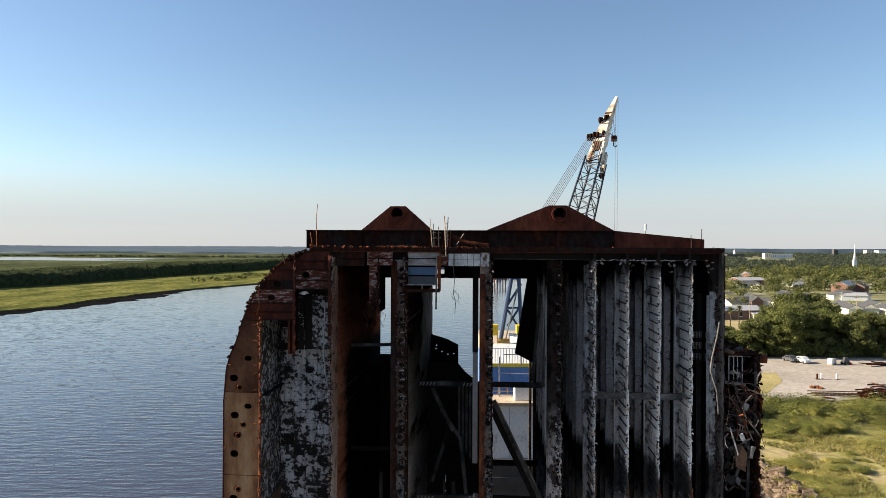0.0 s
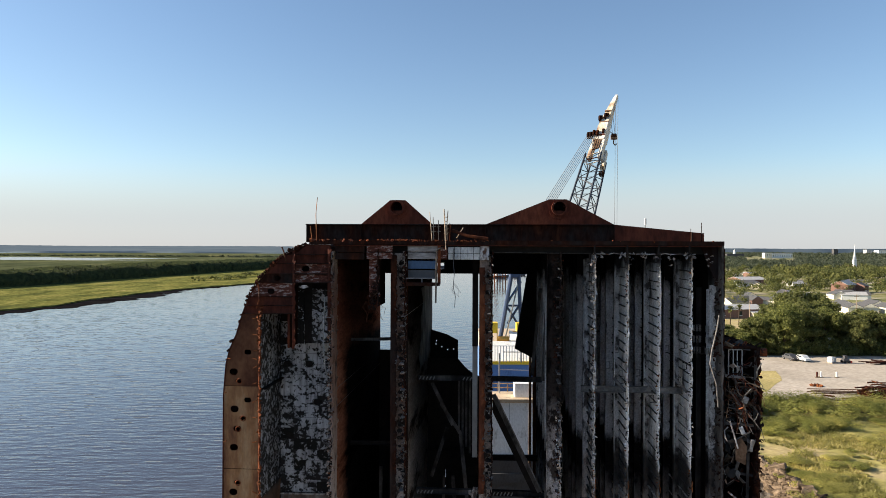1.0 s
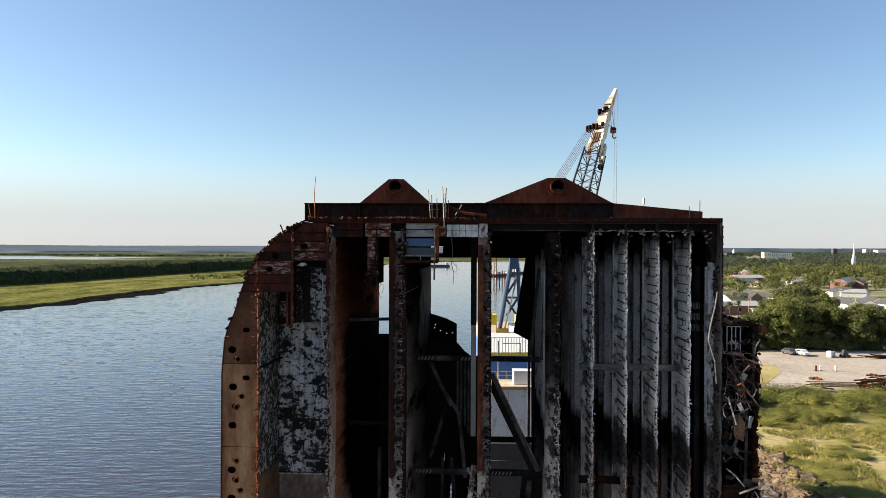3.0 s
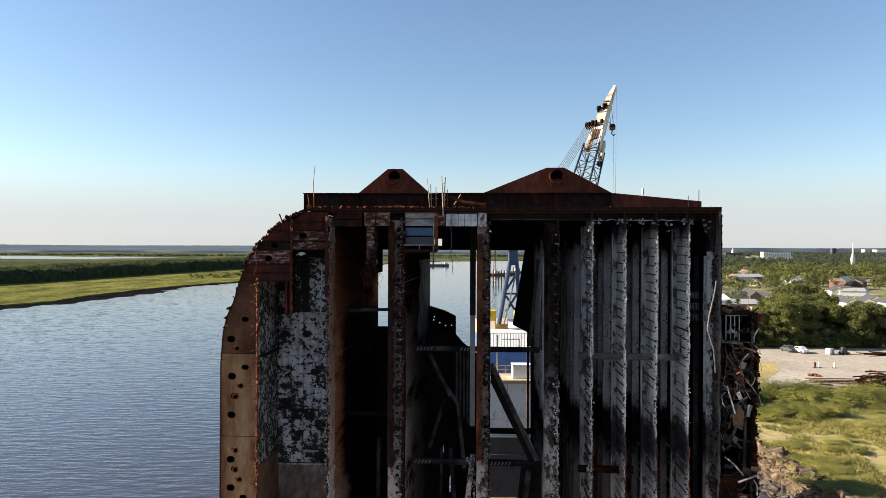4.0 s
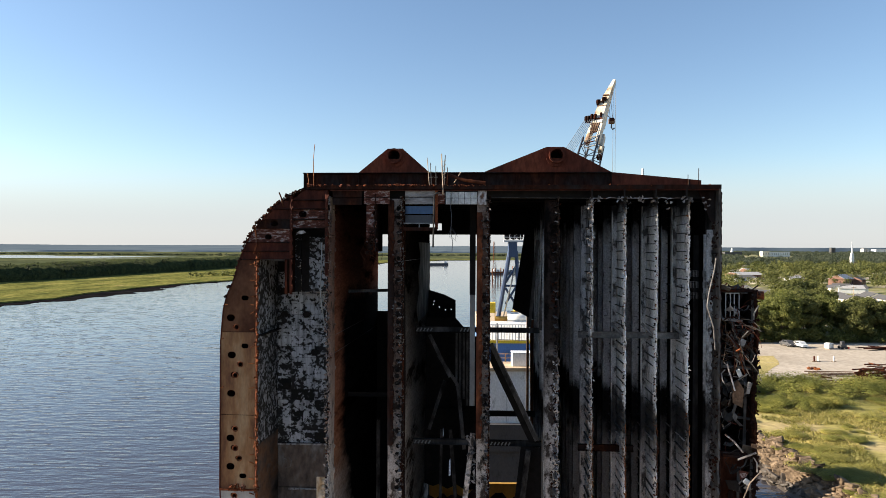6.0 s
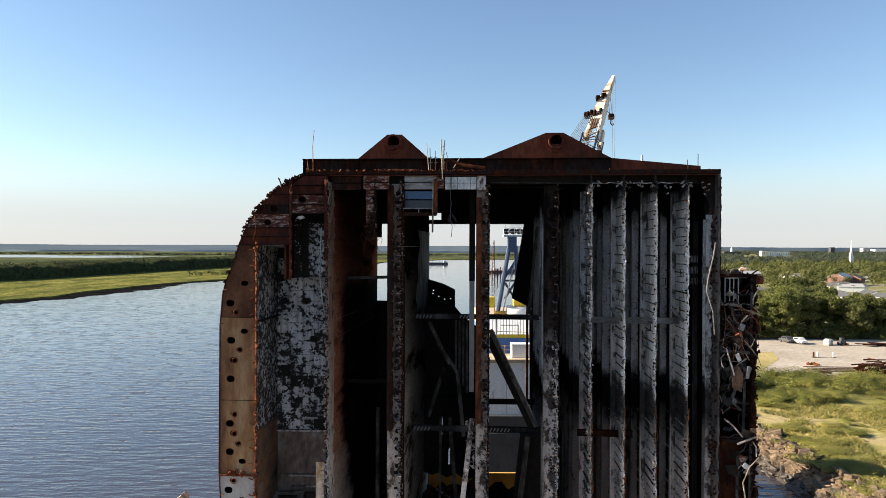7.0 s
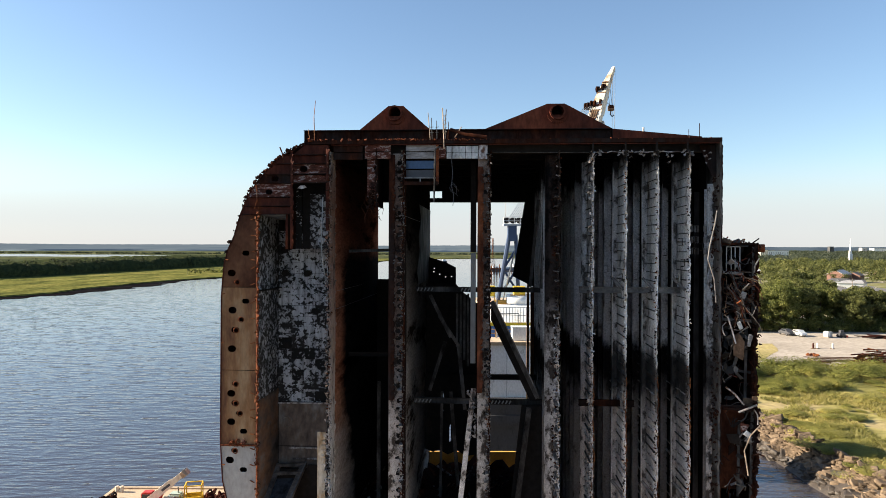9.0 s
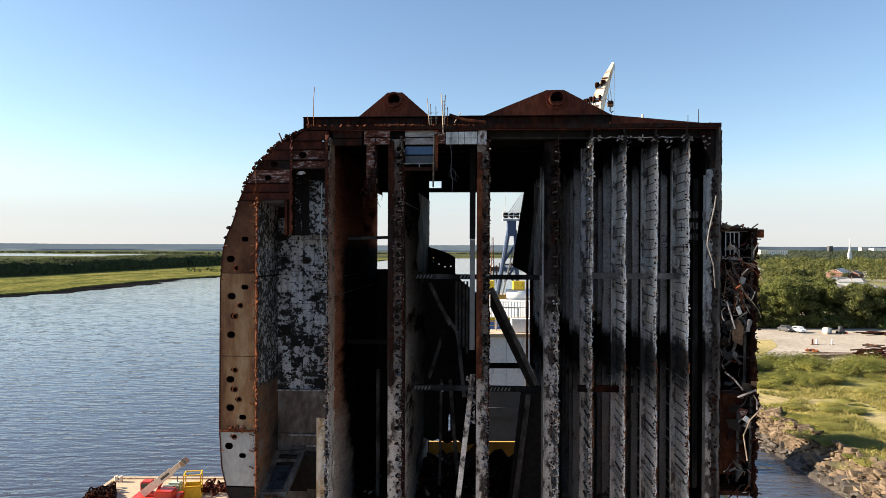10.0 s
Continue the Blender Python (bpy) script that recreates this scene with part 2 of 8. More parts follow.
def peeling(name, coat, bare, cover, spots=0.0):
    """Paint flaking off in patches of two sizes, with soot streaks running down."""
    m, nt, b = material(name, 0.7)
    dull(m, 0.15)
    n1, n2, n3 = noise_tex(nt, 3.4, 6, 0.66, (0.8, 1, 1.0), 0.5), noise_tex(nt, 0.55, 4, 0.6, (1, 1, 0.7)), noise_tex(nt, 3.2, 4, 0.7, (1, 1, 0.12))
    add = nt.nodes.new("ShaderNodeMath")
    add.operation = "MULTIPLY_ADD"
    add.inputs[1].default_value = 0.35
    nt.links.new(n2, add.inputs[0])
    nt.links.new(n1, add.inputs[2])
    vor = nt.nodes.new("ShaderNodeTexVoronoi")
    vor.feature = "DISTANCE_TO_EDGE"
    vor.inputs["Scale"].default_value, vor.inputs["Randomness"].default_value = 1.25, 0.75
    co = nt.nodes.new("ShaderNodeTexCoord")
    nt.links.new(co.outputs["Object"], vor.inputs["Vector"])
    seam = nt.nodes.new("ShaderNodeMapRange")
    seam.inputs["From Max"].default_value = 0.12
    seam.inputs["To Min"].default_value, seam.inputs["To Max"].default_value = -0.10, 0.0
    nt.links.new(vor.outputs["Distance"], seam.inputs[0])
    tot = nt.nodes.new("ShaderNodeMath")
    chip = nt.nodes.new("ShaderNodeMath")
    chip.operation = "MULTIPLY_ADD"
    chip.inputs[1].default_value = 0.30
    nt.links.new(noise_tex(nt, 11.0, 4, 0.7, (1, 1, 0.7)), chip.inputs[0])
    low = nt.nodes.new("ShaderNodeMath")
    low.inputs[1].default_value = -0.15
    nt.links.new(add.outputs[0], low.inputs[0])
    nt.links.new(low.outputs[0], chip.inputs[2])
    nt.links.new(chip.outputs[0], tot.inputs[0])
    nt.links.new(seam.outputs[0], tot.inputs[1])
    half = nt.nodes.new("ShaderNodeMath")
    half.operation = "MULTIPLY"
    half.inputs[1].default_value = 0.5
    nt.links.new(tot.outputs[0], half.inputs[0])
    mask = ramp(nt, half.outputs[0], [(cover, (0, 0, 0)), (cover + 0.022, (1, 1, 1))])
    streak = ramp(nt, n3, [(0.36, (0.25, 0.24, 0.23)), (0.56, (1, 1, 1))])
    paint = mix(nt, 1.0, mix(nt, 0.7, coat, streak, "MULTIPLY"), ramp(nt, n2, [(0.3, (0.6, 0.6, 0.6)), (0.6, (1.05, 1.05, 1.05))]), "MULTIPLY")
    col = mix(nt, mask, bare, paint)
    if spots:
        cell = nt.nodes.new("ShaderNodeTexVoronoi")
        cell.inputs["Scale"].default_value, cell.inputs["Randomness"].default_value = 2.1, 0.3
        nt.links.new(co.outputs["Object"], cell.inputs["Vector"])
        tone = nt.nodes.new("ShaderNodeSeparateColor")
        nt.links.new(cell.outputs["Color"], tone.inputs[0])
        pick = ramp(nt, tone.outputs[0], [(1 - spots, (0, 0, 0)), (1 - spots + 0.01, (1, 1, 1))])
        disc = ramp(nt, cell.outputs["Distance"], [(0.26, (1, 1, 1)), (0.33, (0, 0, 0))])
        col = mix(nt, mix(nt, 1.0, pick, disc, "MULTIPLY"), col, tuple(c * 1.6 for c in bare))
    nt.links.new(col, b.inputs["Base Color"])
    bump(nt, b, mask, 0.4, 0.02)
    return m


M["panel_grey"] = surface("scorched_grey_panel", [(0.3, (0.04, 0.03, 0.026)), (0.44, (0.22, 0.20, 0.19)), (0.62, (0.36, 0.345, 0.335)), (0.78, (0.16, 0.10, 0.075))], 0.9, 0.7, 0, (0.5, 1, 2.0), fine=6, fine_amount=0.6)
M["tile_dirty"] = surface("smoke_stained_white_tile", [(0.3, (0.10, 0.09, 0.085)), (0.42, (0.42, 0.42, 0.41)), (0.6, (0.62, 0.62, 0.61)), (0.8, (0.70, 0.70, 0.69))], 1.1, 0.5, 0, (1, 1, 0.6), fine=6, fine_amount=0.5, relief=0.2)
M["peel_lt"] = peeling("stained_white_paint", (0.64, 0.65, 0.665), (0.035, 0.032, 0.03), 0.275, 0.35)
M["peel_mid"] = peeling("half_peeled_paint", (0.50, 0.51, 0.53), (0.03, 0.028, 0.027), 0.326)
M["peel_dark"] = peeling("sooty_peeling_paint", (0.55, 0.56, 0.58), (0.018, 0.017, 0.016), 0.378)
M["peel"] = peeling("white_peeling_paint", (0.60, 0.615, 0.645), (0.03, 0.029, 0.028), 0.298, 0.35)
for key in ("grey_web", "grey_face", "torn_white", "torn_web", "scorched_bar", "floor_grey", "floor_tan"):
    dull(M[key], 0.4)
for key in set(M) - {"grey_web", "grey_face", "torn_white", "torn_web", "scorched_bar", "floor_grey", "floor_tan"}:
    dull(M[key], 0.0 if key.startswith(("soot", "deck_", "inner_")) else 0.12)
M["water"], nt, b = material("river_water", 0.05)
b.inputs["Base Color"].default_value = (0.047, 0.044, 0.051, 1)
b.inputs["IOR"].default_value = 1.45
w1 = noise_tex(nt, 0.62, 3, 0.5, (0.34, 1.3, 1))
fine_wave = noise_tex(nt, 2.6, 3, 0.6, (0.4, 1.3, 1))
mw = nt.nodes.new("ShaderNodeMath")
mw.operation = "MULTIPLY_ADD"
mw.inputs[1].default_value = 0.30
nt.links.new(fine_wave, mw.inputs[0])
nt.links.new(w1, mw.inputs[2])
bump(nt, b, mw.outputs[0], 0.55, 0.42, 2.0)
M["pond"], nt, b = material("still_pond_water", 0.12, 0, (0.10, 0.12, 0.14))
bump(nt, b, noise_tex(nt, 0.3, 3, 0.6, (0.4, 1.2, 1)), 0.1, 0.05)
M["marsh"] = surface("marsh_grass", [(0.32, (0.06, 0.068, 0.026)), (0.44, (0.12, 0.125, 0.037)), (0.58, (0.19, 0.18, 0.052)), (0.7, (0.26, 0.22, 0.09))], 0.045, 0.9, 0, (1, 0.5, 1), fine=9, fine_amount=0.9, relief=1.0, dist=0.6)
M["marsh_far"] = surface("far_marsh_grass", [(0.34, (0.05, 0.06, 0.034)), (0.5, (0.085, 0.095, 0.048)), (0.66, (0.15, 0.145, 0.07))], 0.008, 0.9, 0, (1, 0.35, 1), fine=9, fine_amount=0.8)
M["mud"] = surface("wet_mud", [(0.3, (0.005, 0.005, 0.006)), (0.6, (0.014, 0.013, 0.014)), (0.8, (0.04, 0.04, 0.042))], 0.08, 0.9, fine=8)
M["field"] = surface("rough_grass_and_sand", [(0.34, (0.20, 0.185, 0.05)), (0.48, (0.33, 0.285, 0.10)), (0.56, (0.40, 0.32, 0.15)), (0.75, (0.48, 0.38, 0.24))], 0.06, 0.95, fine=12, fine_amount=0.6, relief=1.0, dist=0.2)
M["rock_wet"] = surface("wet_and_gap_dark_stone", [(0.3, (0.022, 0.018, 0.015)), (0.5, (0.055, 0.043, 0.033)), (0.75, (0.11, 0.086, 0.064))], 0.5, 0.6, relief=0.8, dist=0.1)
M["dry_grass"] = surface("trodden_dry_grass", [(0.3, (0.25, 0.21, 0.06)), (0.6, (0.42, 0.33, 0.12)), (0.8, (0.40, 0.33, 0.20))], 0.15, 0.95, fine=10, fine_amount=0.6)
M["gravel"] = surface("pale_gravel", [(0.3, (0.36, 0.31, 0.25)), (0.6, (0.46, 0.40, 0.33)), (0.8, (0.52, 0.465, 0.40))], 0.05, 0.95, fine=20, fine_amount=0.4)
M["town"] = surface("town_ground", [(0.35, (0.10, 0.115, 0.035)), (0.5, (0.21, 0.20, 0.08)), (0.6, (0.36, 0.31, 0.24)), (0.7, (0.32, 0.29, 0.25))], 0.02, 0.95, fine=10)


def foliage(name, dark, light, scale):
    m, nt, b = material(name, 0.75)
    g = nt.nodes.new("ShaderNodeNewGeometry")
    col = ramp(nt, g.outputs["Random Per Island"], [(0.0, dark), (1.0, light)])
    big = ramp(nt, noise_tex(nt, scale, 3), [(0.35, (0.55, 0.6, 0.5)), (0.65, (1.25, 1.2, 1.1))])
    tint = mix(nt, 1.0, col, big, "MULTIPLY")
    nt.links.new(tint, b.inputs["Base Color"])
    b.inputs["Specular IOR Level"].default_value = 0.2
    thin, both = nt.nodes.new("ShaderNodeBsdfTranslucent"), nt.nodes.new("ShaderNodeMixShader")
    both.inputs[0].default_value = 0.35
    nt.links.new(mix(nt, 1.0, tint, (1.3, 1.35, 0.8), "MULTIPLY"), thin.inputs["Color"])
    nt.links.new(b.outputs[0], both.inputs[1])
    nt.links.new(thin.outputs[0], both.inputs[2])
    nt.links.new(both.outputs[0], nt.nodes["Material Output"].inputs["Surface"])
    return m


M["leaf"] = foliage("oak_leaves", (0.075, 0.088, 0.028), (0.22, 0.225, 0.075), 0.12)
M["leaf2"] = foliage("olive_leaves", (0.070, 0.080, 0.030), (0.20, 0.20, 0.075), 0.03)
# bluish grey-green: the haze of distance is put into these leaf colours
M["leaf_far"] = foliage("haze_tinted_leaves", (0.048, 0.060, 0.050), (0.10, 0.115, 0.085), 0.01)
# marsh wood colours are darkened to carry the trees' shaded side
M["canopy_dark"] = surface("dense_dark_foliage", [(0.3, (0.022, 0.031, 0.018)), (0.5, (0.044, 0.053, 0.024)), (0.7, (0.075, 0.08, 0.033))], 0.25, 0.95, 0, fine=6, fine_amount=0.9, relief=1.0, dist=0.5)
dull(M["canopy_dark"], 0.0)
M["leaf_dark"] = foliage("shaded_marsh_leaves", (0.022, 0.031, 0.022), (0.046, 0.057, 0.030), 0.012)
M["shrub_dark"] = foliage("dark_shrub_leaves", (0.18, 0.19, 0.05), (0.33, 0.32, 0.095), 0.15)
M["shrub"] = foliage("shrub_leaves", (0.29, 0.275, 0.075), (0.50, 0.44, 0.15), 0.15)
M["grass"] = foliage("dry_grass_blades", (0.25, 0.225, 0.075), (0.44, 0.37, 0.16), 0.08)
M["bark"] = surface("bark", [(0.3, (0.04, 0.03, 0.02)), (0.7, (0.12, 0.09, 0.065))], 1.5, 0.9, 0, (1, 1, 0.3))
M["rock"] = surface("riprap_concrete_and_stone", [(0.3, (0.055, 0.040, 0.028)), (0.5, (0.145, 0.105, 0.07)), (0.75, (0.28, 0.21, 0.145))], 0.5, 0.9, relief=0.8, dist=0.1)


def plain(key, name, color, rough=0.55, metal=0.0, wear=0.25, scale=0.8):
    d = tuple(c * 0.55 for c in color)
    l = tuple(min(1, c * 1.12) for c in color)
    M[key] = surface(name, [(0.28, d), (0.42, color), (0.8, l)], scale, rough, metal, (1, 1, 0.5), fine_amount=wear, relief=0.15)


for key in ("marsh", "marsh_far", "mud", "field", "gravel", "town", "rock", "bark"):
    dull(M[key], 0.0 if key in ("marsh", "marsh_far", "mud") else 0.1)
plain("white", "white_paint", (0.72, 0.71, 0.68))
plain("yellow", "yellow_paint", (0.80, 0.52, 0.02))
plain("ochre", "ochre_painted_steel", (0.55, 0.32, 0.06), 0.7)
plain("blue", "blue_painted_steel", (0.03, 0.055, 0.12))
plain("bluehull", "blue_hull_paint", (0.10, 0.19, 0.40))
plain("boomblue", "dark_blue_grey_steel", (0.022, 0.028, 0.042))
plain("bluedk", "scorched_blue_panel", (0.05, 0.10, 0.19))
plain("hullgrey", "pale_grey_hull_paint", (0.33, 0.36, 0.40), 0.6)
plain("palehull", "pale_grey_barge_side", (0.82, 0.84, 0.87), 0.6)
plain("darkgrey", "dark_grey_paint", (0.06, 0.06, 0.065), 0.6)
plain("steel", "dull_steel", (0.22, 0.22, 0.22), 0.45, 0.6)
plain("cable", "wire_rope", (0.25, 0.26, 0.27), 0.5, 0.3)
plain("deck", "sandy_barge_deck", (0.48, 0.37, 0.25), 0.85)
plain("red", "red_paint", (0.50, 0.04, 0.02), 0.4)
plain("cream", "cream_boom_paint", (0.70, 0.60, 0.46), 0.5)
M["boom_white"] = surface("rust_run_cream_paint", [(0.3, (0.20, 0.10, 0.05)), (0.42, (0.50, 0.40, 0.28)), (0.55, (0.68, 0.62, 0.52)), (0.8, (0.74, 0.70, 0.62))], 0.35, 0.6, 0, (1, 1, 0.3), fine=7, fine_amount=0.6)
plain("pale_green", "pale_green_paint", (0.42, 0.50, 0.42))
plain("roofgrey", "grey_shingle_roof", (0.075, 0.073, 0.075), 0.9)
plain("rooflt", "pale_metal_roof", (0.38, 0.37, 0.36), 0.6)
plain("brickred", "red_brick_wall", (0.21, 0.115, 0.085), 0.9)
plain("wall", "cream_house_wall", (0.72, 0.66, 0.52), 0.85)
plain("timber", "weathered_timber", (0.34, 0.26, 0.19), 0.9)
plain("rubber", "black_rubber", (0.015, 0.015, 0.016), 0.8)
# glossy dark pane, with some of the sky's reflected blue put into the colour
M["wet_pane"] = surface("glossy_bluish_pane", [(0.35, (0.02, 0.02, 0.022)), (0.6, (0.06, 0.065, 0.075)), (0.75, (0.02, 0.018, 0.018))], 1.2, 0.12, 0, fine=4)
M["glass"], nt, b = material("dark_window_glass", 0.08, 0, (0.02, 0.025, 0.03))


# haze is painted in here: blue-grey base colour and a faint glow
M["distance"], nt, b = material("haze_painted_woods", 1.0)
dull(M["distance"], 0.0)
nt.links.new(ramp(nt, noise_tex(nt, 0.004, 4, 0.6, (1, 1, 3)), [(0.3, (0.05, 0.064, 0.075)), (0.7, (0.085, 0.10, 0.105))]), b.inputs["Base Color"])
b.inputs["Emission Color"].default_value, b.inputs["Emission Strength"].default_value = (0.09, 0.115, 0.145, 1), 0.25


# ---- building helpers ----
def place(name, x, y, z, rz=0.0, label="", category="", group="", kind=""):
    ob = new(name)
    ob.matrix_world = pose(x, y, z, 0, 0, rz)
    return tagged(ob, label, category, group, kind)


def part(name, bm, mat, parent, label="", shift=None, smooth=False):
    me = bpy.data.meshes.new(name)
    if shift:
        bmesh.ops.translate(bm, verts=bm.verts, vec=shift)
    bmesh.ops.recalc_face_normals(bm, faces=bm.faces)
    bm.to_mesh(me)
    bm.free()
    if smooth:
        me.shade_smooth()
    me.materials.append(M[mat])
    ob = new(name, me)
    ob.parent = parent
    return tagged(ob, label)


def alone(name, bm, mat, label="", category="", kind="", group="", at=None):
    ob = part(name, bm, mat, None)
    if at:
        ob.matrix_world = at
    return tagged(ob, label, category, group, kind)


def raw(name, verts, faces, mat, parent=None):
    me = bpy.data.meshes.new(name)
    verts = np.asarray(verts, dtype=np.float32)
    faces = np.asarray(faces, dtype=np.int32)
    me.vertices.add(len(verts))
    me.vertices.foreach_set("co", verts.ravel())
    k = faces.shape[1]
    me.loops.add(faces.size)
    me.loops.foreach_set("vertex_index", faces.ravel())
    me.polygons.add(len(faces))
    me.polygons.foreach_set("loop_start", np.arange(0, faces.size, k, dtype=np.int32))
    me.update(calc_edges=True)
    me.materials.append(M[mat])
    ob = new(name, me)
    ob.parent = parent
    return ob


def box(bm, x0, x1, y0, y1, z0, z1, m=None):
    vs = [Vector((x, y, z)) for z in (z0, z1) for y in (y0, y1) for x in (x0, x1)]
    v = [bm.verts.new(m @ p if m else p) for p in vs]
    for f in ((0, 2, 3, 1), (4, 5, 7, 6), (0, 1, 5, 4), (2, 6, 7, 3), (0, 4, 6, 2), (1, 3, 7, 5)):
        bm.faces.new([v[i] for i in f])
    return bm


def bar(bm, p, q, w, h=None, up=(0, 0, 1)):
    """A square bar from p to q, w by h."""
    p, q, h = Vector(p), Vector(q), h or w
    d = (q - p).normalized()
    s = d.cross(Vector(up))
    s = s.normalized() if s.length > 1e-4 else Vector((1, 0, 0))
    t = s.cross(d)
    v = [bm.verts.new(e + s * (i * w / 2) + t * (j * h / 2)) for e in (p, q) for i, j in ((-1, -1), (1, -1), (1, 1), (-1, 1))]
    for f in ((3, 2, 1, 0), (4, 5, 6, 7), (0, 1, 5, 4), (1, 2, 6, 5), (2, 3, 7, 6), (3, 0, 4, 7)):
        bm.faces.new([v[i] for i in f])
    return bm


def rod(bm, p, q, r, n=6, r2=None):
    p, q = Vector(p), Vector(q)
    d = (q - p).normalized()
    s = d.orthogonal().normalized()
    t = d.cross(s)
    r2 = r if r2 is None else r2
    a = [[bm.verts.new(e + (s * math.cos(2 * math.pi * i / n) + t * math.sin(2 * math.pi * i / n)) * rr) for i in range(n)] for e, rr in ((p, r), (q, r2))]
    for i in range(n):
        j = (i + 1) % n
        bm.faces.new((a[0][i], a[0][j], a[1][j], a[1][i]))
    bm.faces.new(a[0][::-1])
    bm.faces.new(a[1])
    return bm


def wire(bm, pts, r, n=5):
    """One bent round bar through the points; a closed ring where the last point is the first."""
    pts = [Vector(p) for p in pts]
    ring = len(pts) > 3 and (pts[0] - pts[-1]).length < 1e-4
    if ring:
        pts.pop()
    m, s, loops = len(pts), None, []
    for i, p in enumerate(pts):
        a = pts[i - 1] if ring or i else p
        b2 = pts[(i + 1) % m] if ring or i < m - 1 else p
        d = (b2 - a).normalized() if (b2 - a).length > 1e-6 else Vector((0, 0, 1))
        s = d.orthogonal() if s is None else s - d * s.dot(d)
        s = s.normalized() if s.length > 1e-3 else d.orthogonal().normalized()
        t = d.cross(s)
        loops.append([bm.verts.new(p + (s * math.cos(2 * math.pi * k / n) + t * math.sin(2 * math.pi * k / n)) * r) for k in range(n)])
    for i in range(m if ring else m - 1):
        u, w = loops[i], loops[(i + 1) % m]
        for k in range(n):
            bm.faces.new((u[k], u[(k + 1) % n], w[(k + 1) % n], w[k]))
    if not ring:
        bm.faces.new(loops[0][::-1])
        bm.faces.new(loops[-1])
    return bm


def sheet(bm, outline, holes, y, thick):
    """An upright plate in the x-z plane with holes cut through, its face at y, thick metres deep."""
    loops = [outline] + holes
    front, edges = [], []
    for lp in loops:
        vs = [bm.verts.new((x, y, z)) for x, z in lp]
        es = [bm.edges.new((vs[i], vs[(i + 1) % len(vs)])) for i in range(len(vs))]
        front.append(vs)
        edges += es
    made = bmesh.ops.triangle_fill(bm, use_beauty=True, use_dissolve=False, edges=edges)
    faces = [g for g in made["geom"] if isinstance(g, bmesh.types.BMFace)]
    out = bmesh.ops.extrude_face_region(bm, geom=faces)
    bmesh.ops.translate(bm, verts=[g for g in out["geom"] if isinstance(g, bmesh.types.BMVert)], vec=(0, thick, 0))
    return bm


def oval(x, z, w, h, n=14):
    r = min(w, h) / 2
    pts = []
    for i in range(n):
        a = 2 * math.pi * i / n
        c, s = math.cos(a), math.sin(a)
        pts.append((x + (w / 2 - r) * (1 if c > 0 else -1) + r * c, z + (h / 2 - r) * (1 if s > 0 else -1) + r * s))
    return pts


rng = np.random.default_rng(7)


def leaf_cloud(centres, radii, count, size, flat=0.75, shell=0.55, seed=1, up=0.25, wild=0.8):
    """Small leaf sprays scattered through balls: vertices and quads. count and size per ball."""
    g = np.random.default_rng(seed)
    vs = []
    for c, r, n, s in zip(centres, radii, count, size):
        d = g.normal(size=(n, 3))
        d /= np.linalg.norm(d, axis=1)[:, None]
        rad = r * (shell + (1.08 - shell) * g.random(n) ** 0.6)
        p = np.asarray(c) + d * rad[:, None] * np.array([1, 1, flat])
        nrm = d + wild * g.normal(size=(n, 3)) + np.array([0, 0, up])
        a = np.cross(nrm, g.normal(size=(n, 3)))
        a /= np.linalg.norm(a, axis=1)[:, None] + 1e-6
        b2 = np.cross(nrm, a)
        b2 /= np.linalg.norm(b2, axis=1)[:, None] + 1e-6
        k = s * (0.6 + 0.8 * g.random(n))[:, None]
        vs.append(np.stack([p - a * k - b2 * k * 0.5, p + a * k * 0.2 - b2 * k * 0.7, p + a * k + b2 * k * 0.4, p - a * k * 0.3 + b2 * k * 0.7], 1).reshape(-1, 3))
    vs = np.concatenate(vs)
    return vs, np.arange(len(vs)).reshape(-1, 4)

# ---- setting: river, marsh, bank, lot, town ground ----
def poly(name, pts, z, mat, label, category, extra=None):
    bm = bmesh.new()
    vs = [bm.verts.new((x, y, z)) for x, y in pts]
    es = [bm.edges.new((vs[i], vs[(i + 1) % len(vs)])) for i in range(len(vs))]
    bmesh.ops.triangle_fill(bm, use_beauty=True, use_dissolve=False, edges=es)
    for f in bm.faces:
        if f.normal.z < 0:
            f.normal_flip()
    if extra:
        extra(bm, vs)
    me = bpy.data.meshes.new(name)
    bm.to_mesh(me)
    bm.free()
    me.materials.append(M[mat])
    return tagged(new(name, me), label, category, "", "structure")


def wander(pts, step, amp, seed):
    """A polyline made finer, with a natural sideways wobble."""
    out, g = [], random.Random(seed)
    for (x0, y0), (x1, y1) in zip(pts[:-1], pts[1:]):
        n = max(1, int(math.hypot(x1 - x0, y1 - y0) / step))
        for i in range(n):
            f = i / n
            x, y = x0 + (x1 - x0) * f, y0 + (y1 - y0) * f
            k = noise.noise((x / (step * 6), y / (step * 6), seed)) + 0.5 * noise.noise((x / (step * 2), y / (step * 2), seed + 5))
            out.append((x + amp * k, y + 0.6 * amp * k))
    return out + [pts[-1]]


bm = bmesh.new()
for x0, x1, y0, y1 in ((-5000, 5000, -1500, 5000),):
    box(bm, x0, x1, y0, y1, -6, 0)
tagged(alone("water", bm, "water"), "broad blue-grey river with fine wind ripples", "river", "", "structure")

SHORE = [(-330, -1400), (-270, 100), (-232, 330), (-211, 378), (-219, 420), (-212, 470), (-203, 520), (-181, 580), (-158, 660), (-135, 900), (-105, 1255), (0, 1500), (150, 1580), (900, 2000), (4900, 2200)]
shore = wander(SHORE, 14, 7, 3)


def skirt(bm, vs):
    low = [bm.verts.new((v.co.x, v.co.y, -0.5)) for v in vs]
    for i in range(len(vs)):
        j = (i + 1) % len(vs)
        bm.faces.new((vs[i], vs[j], low[j], low[i]))


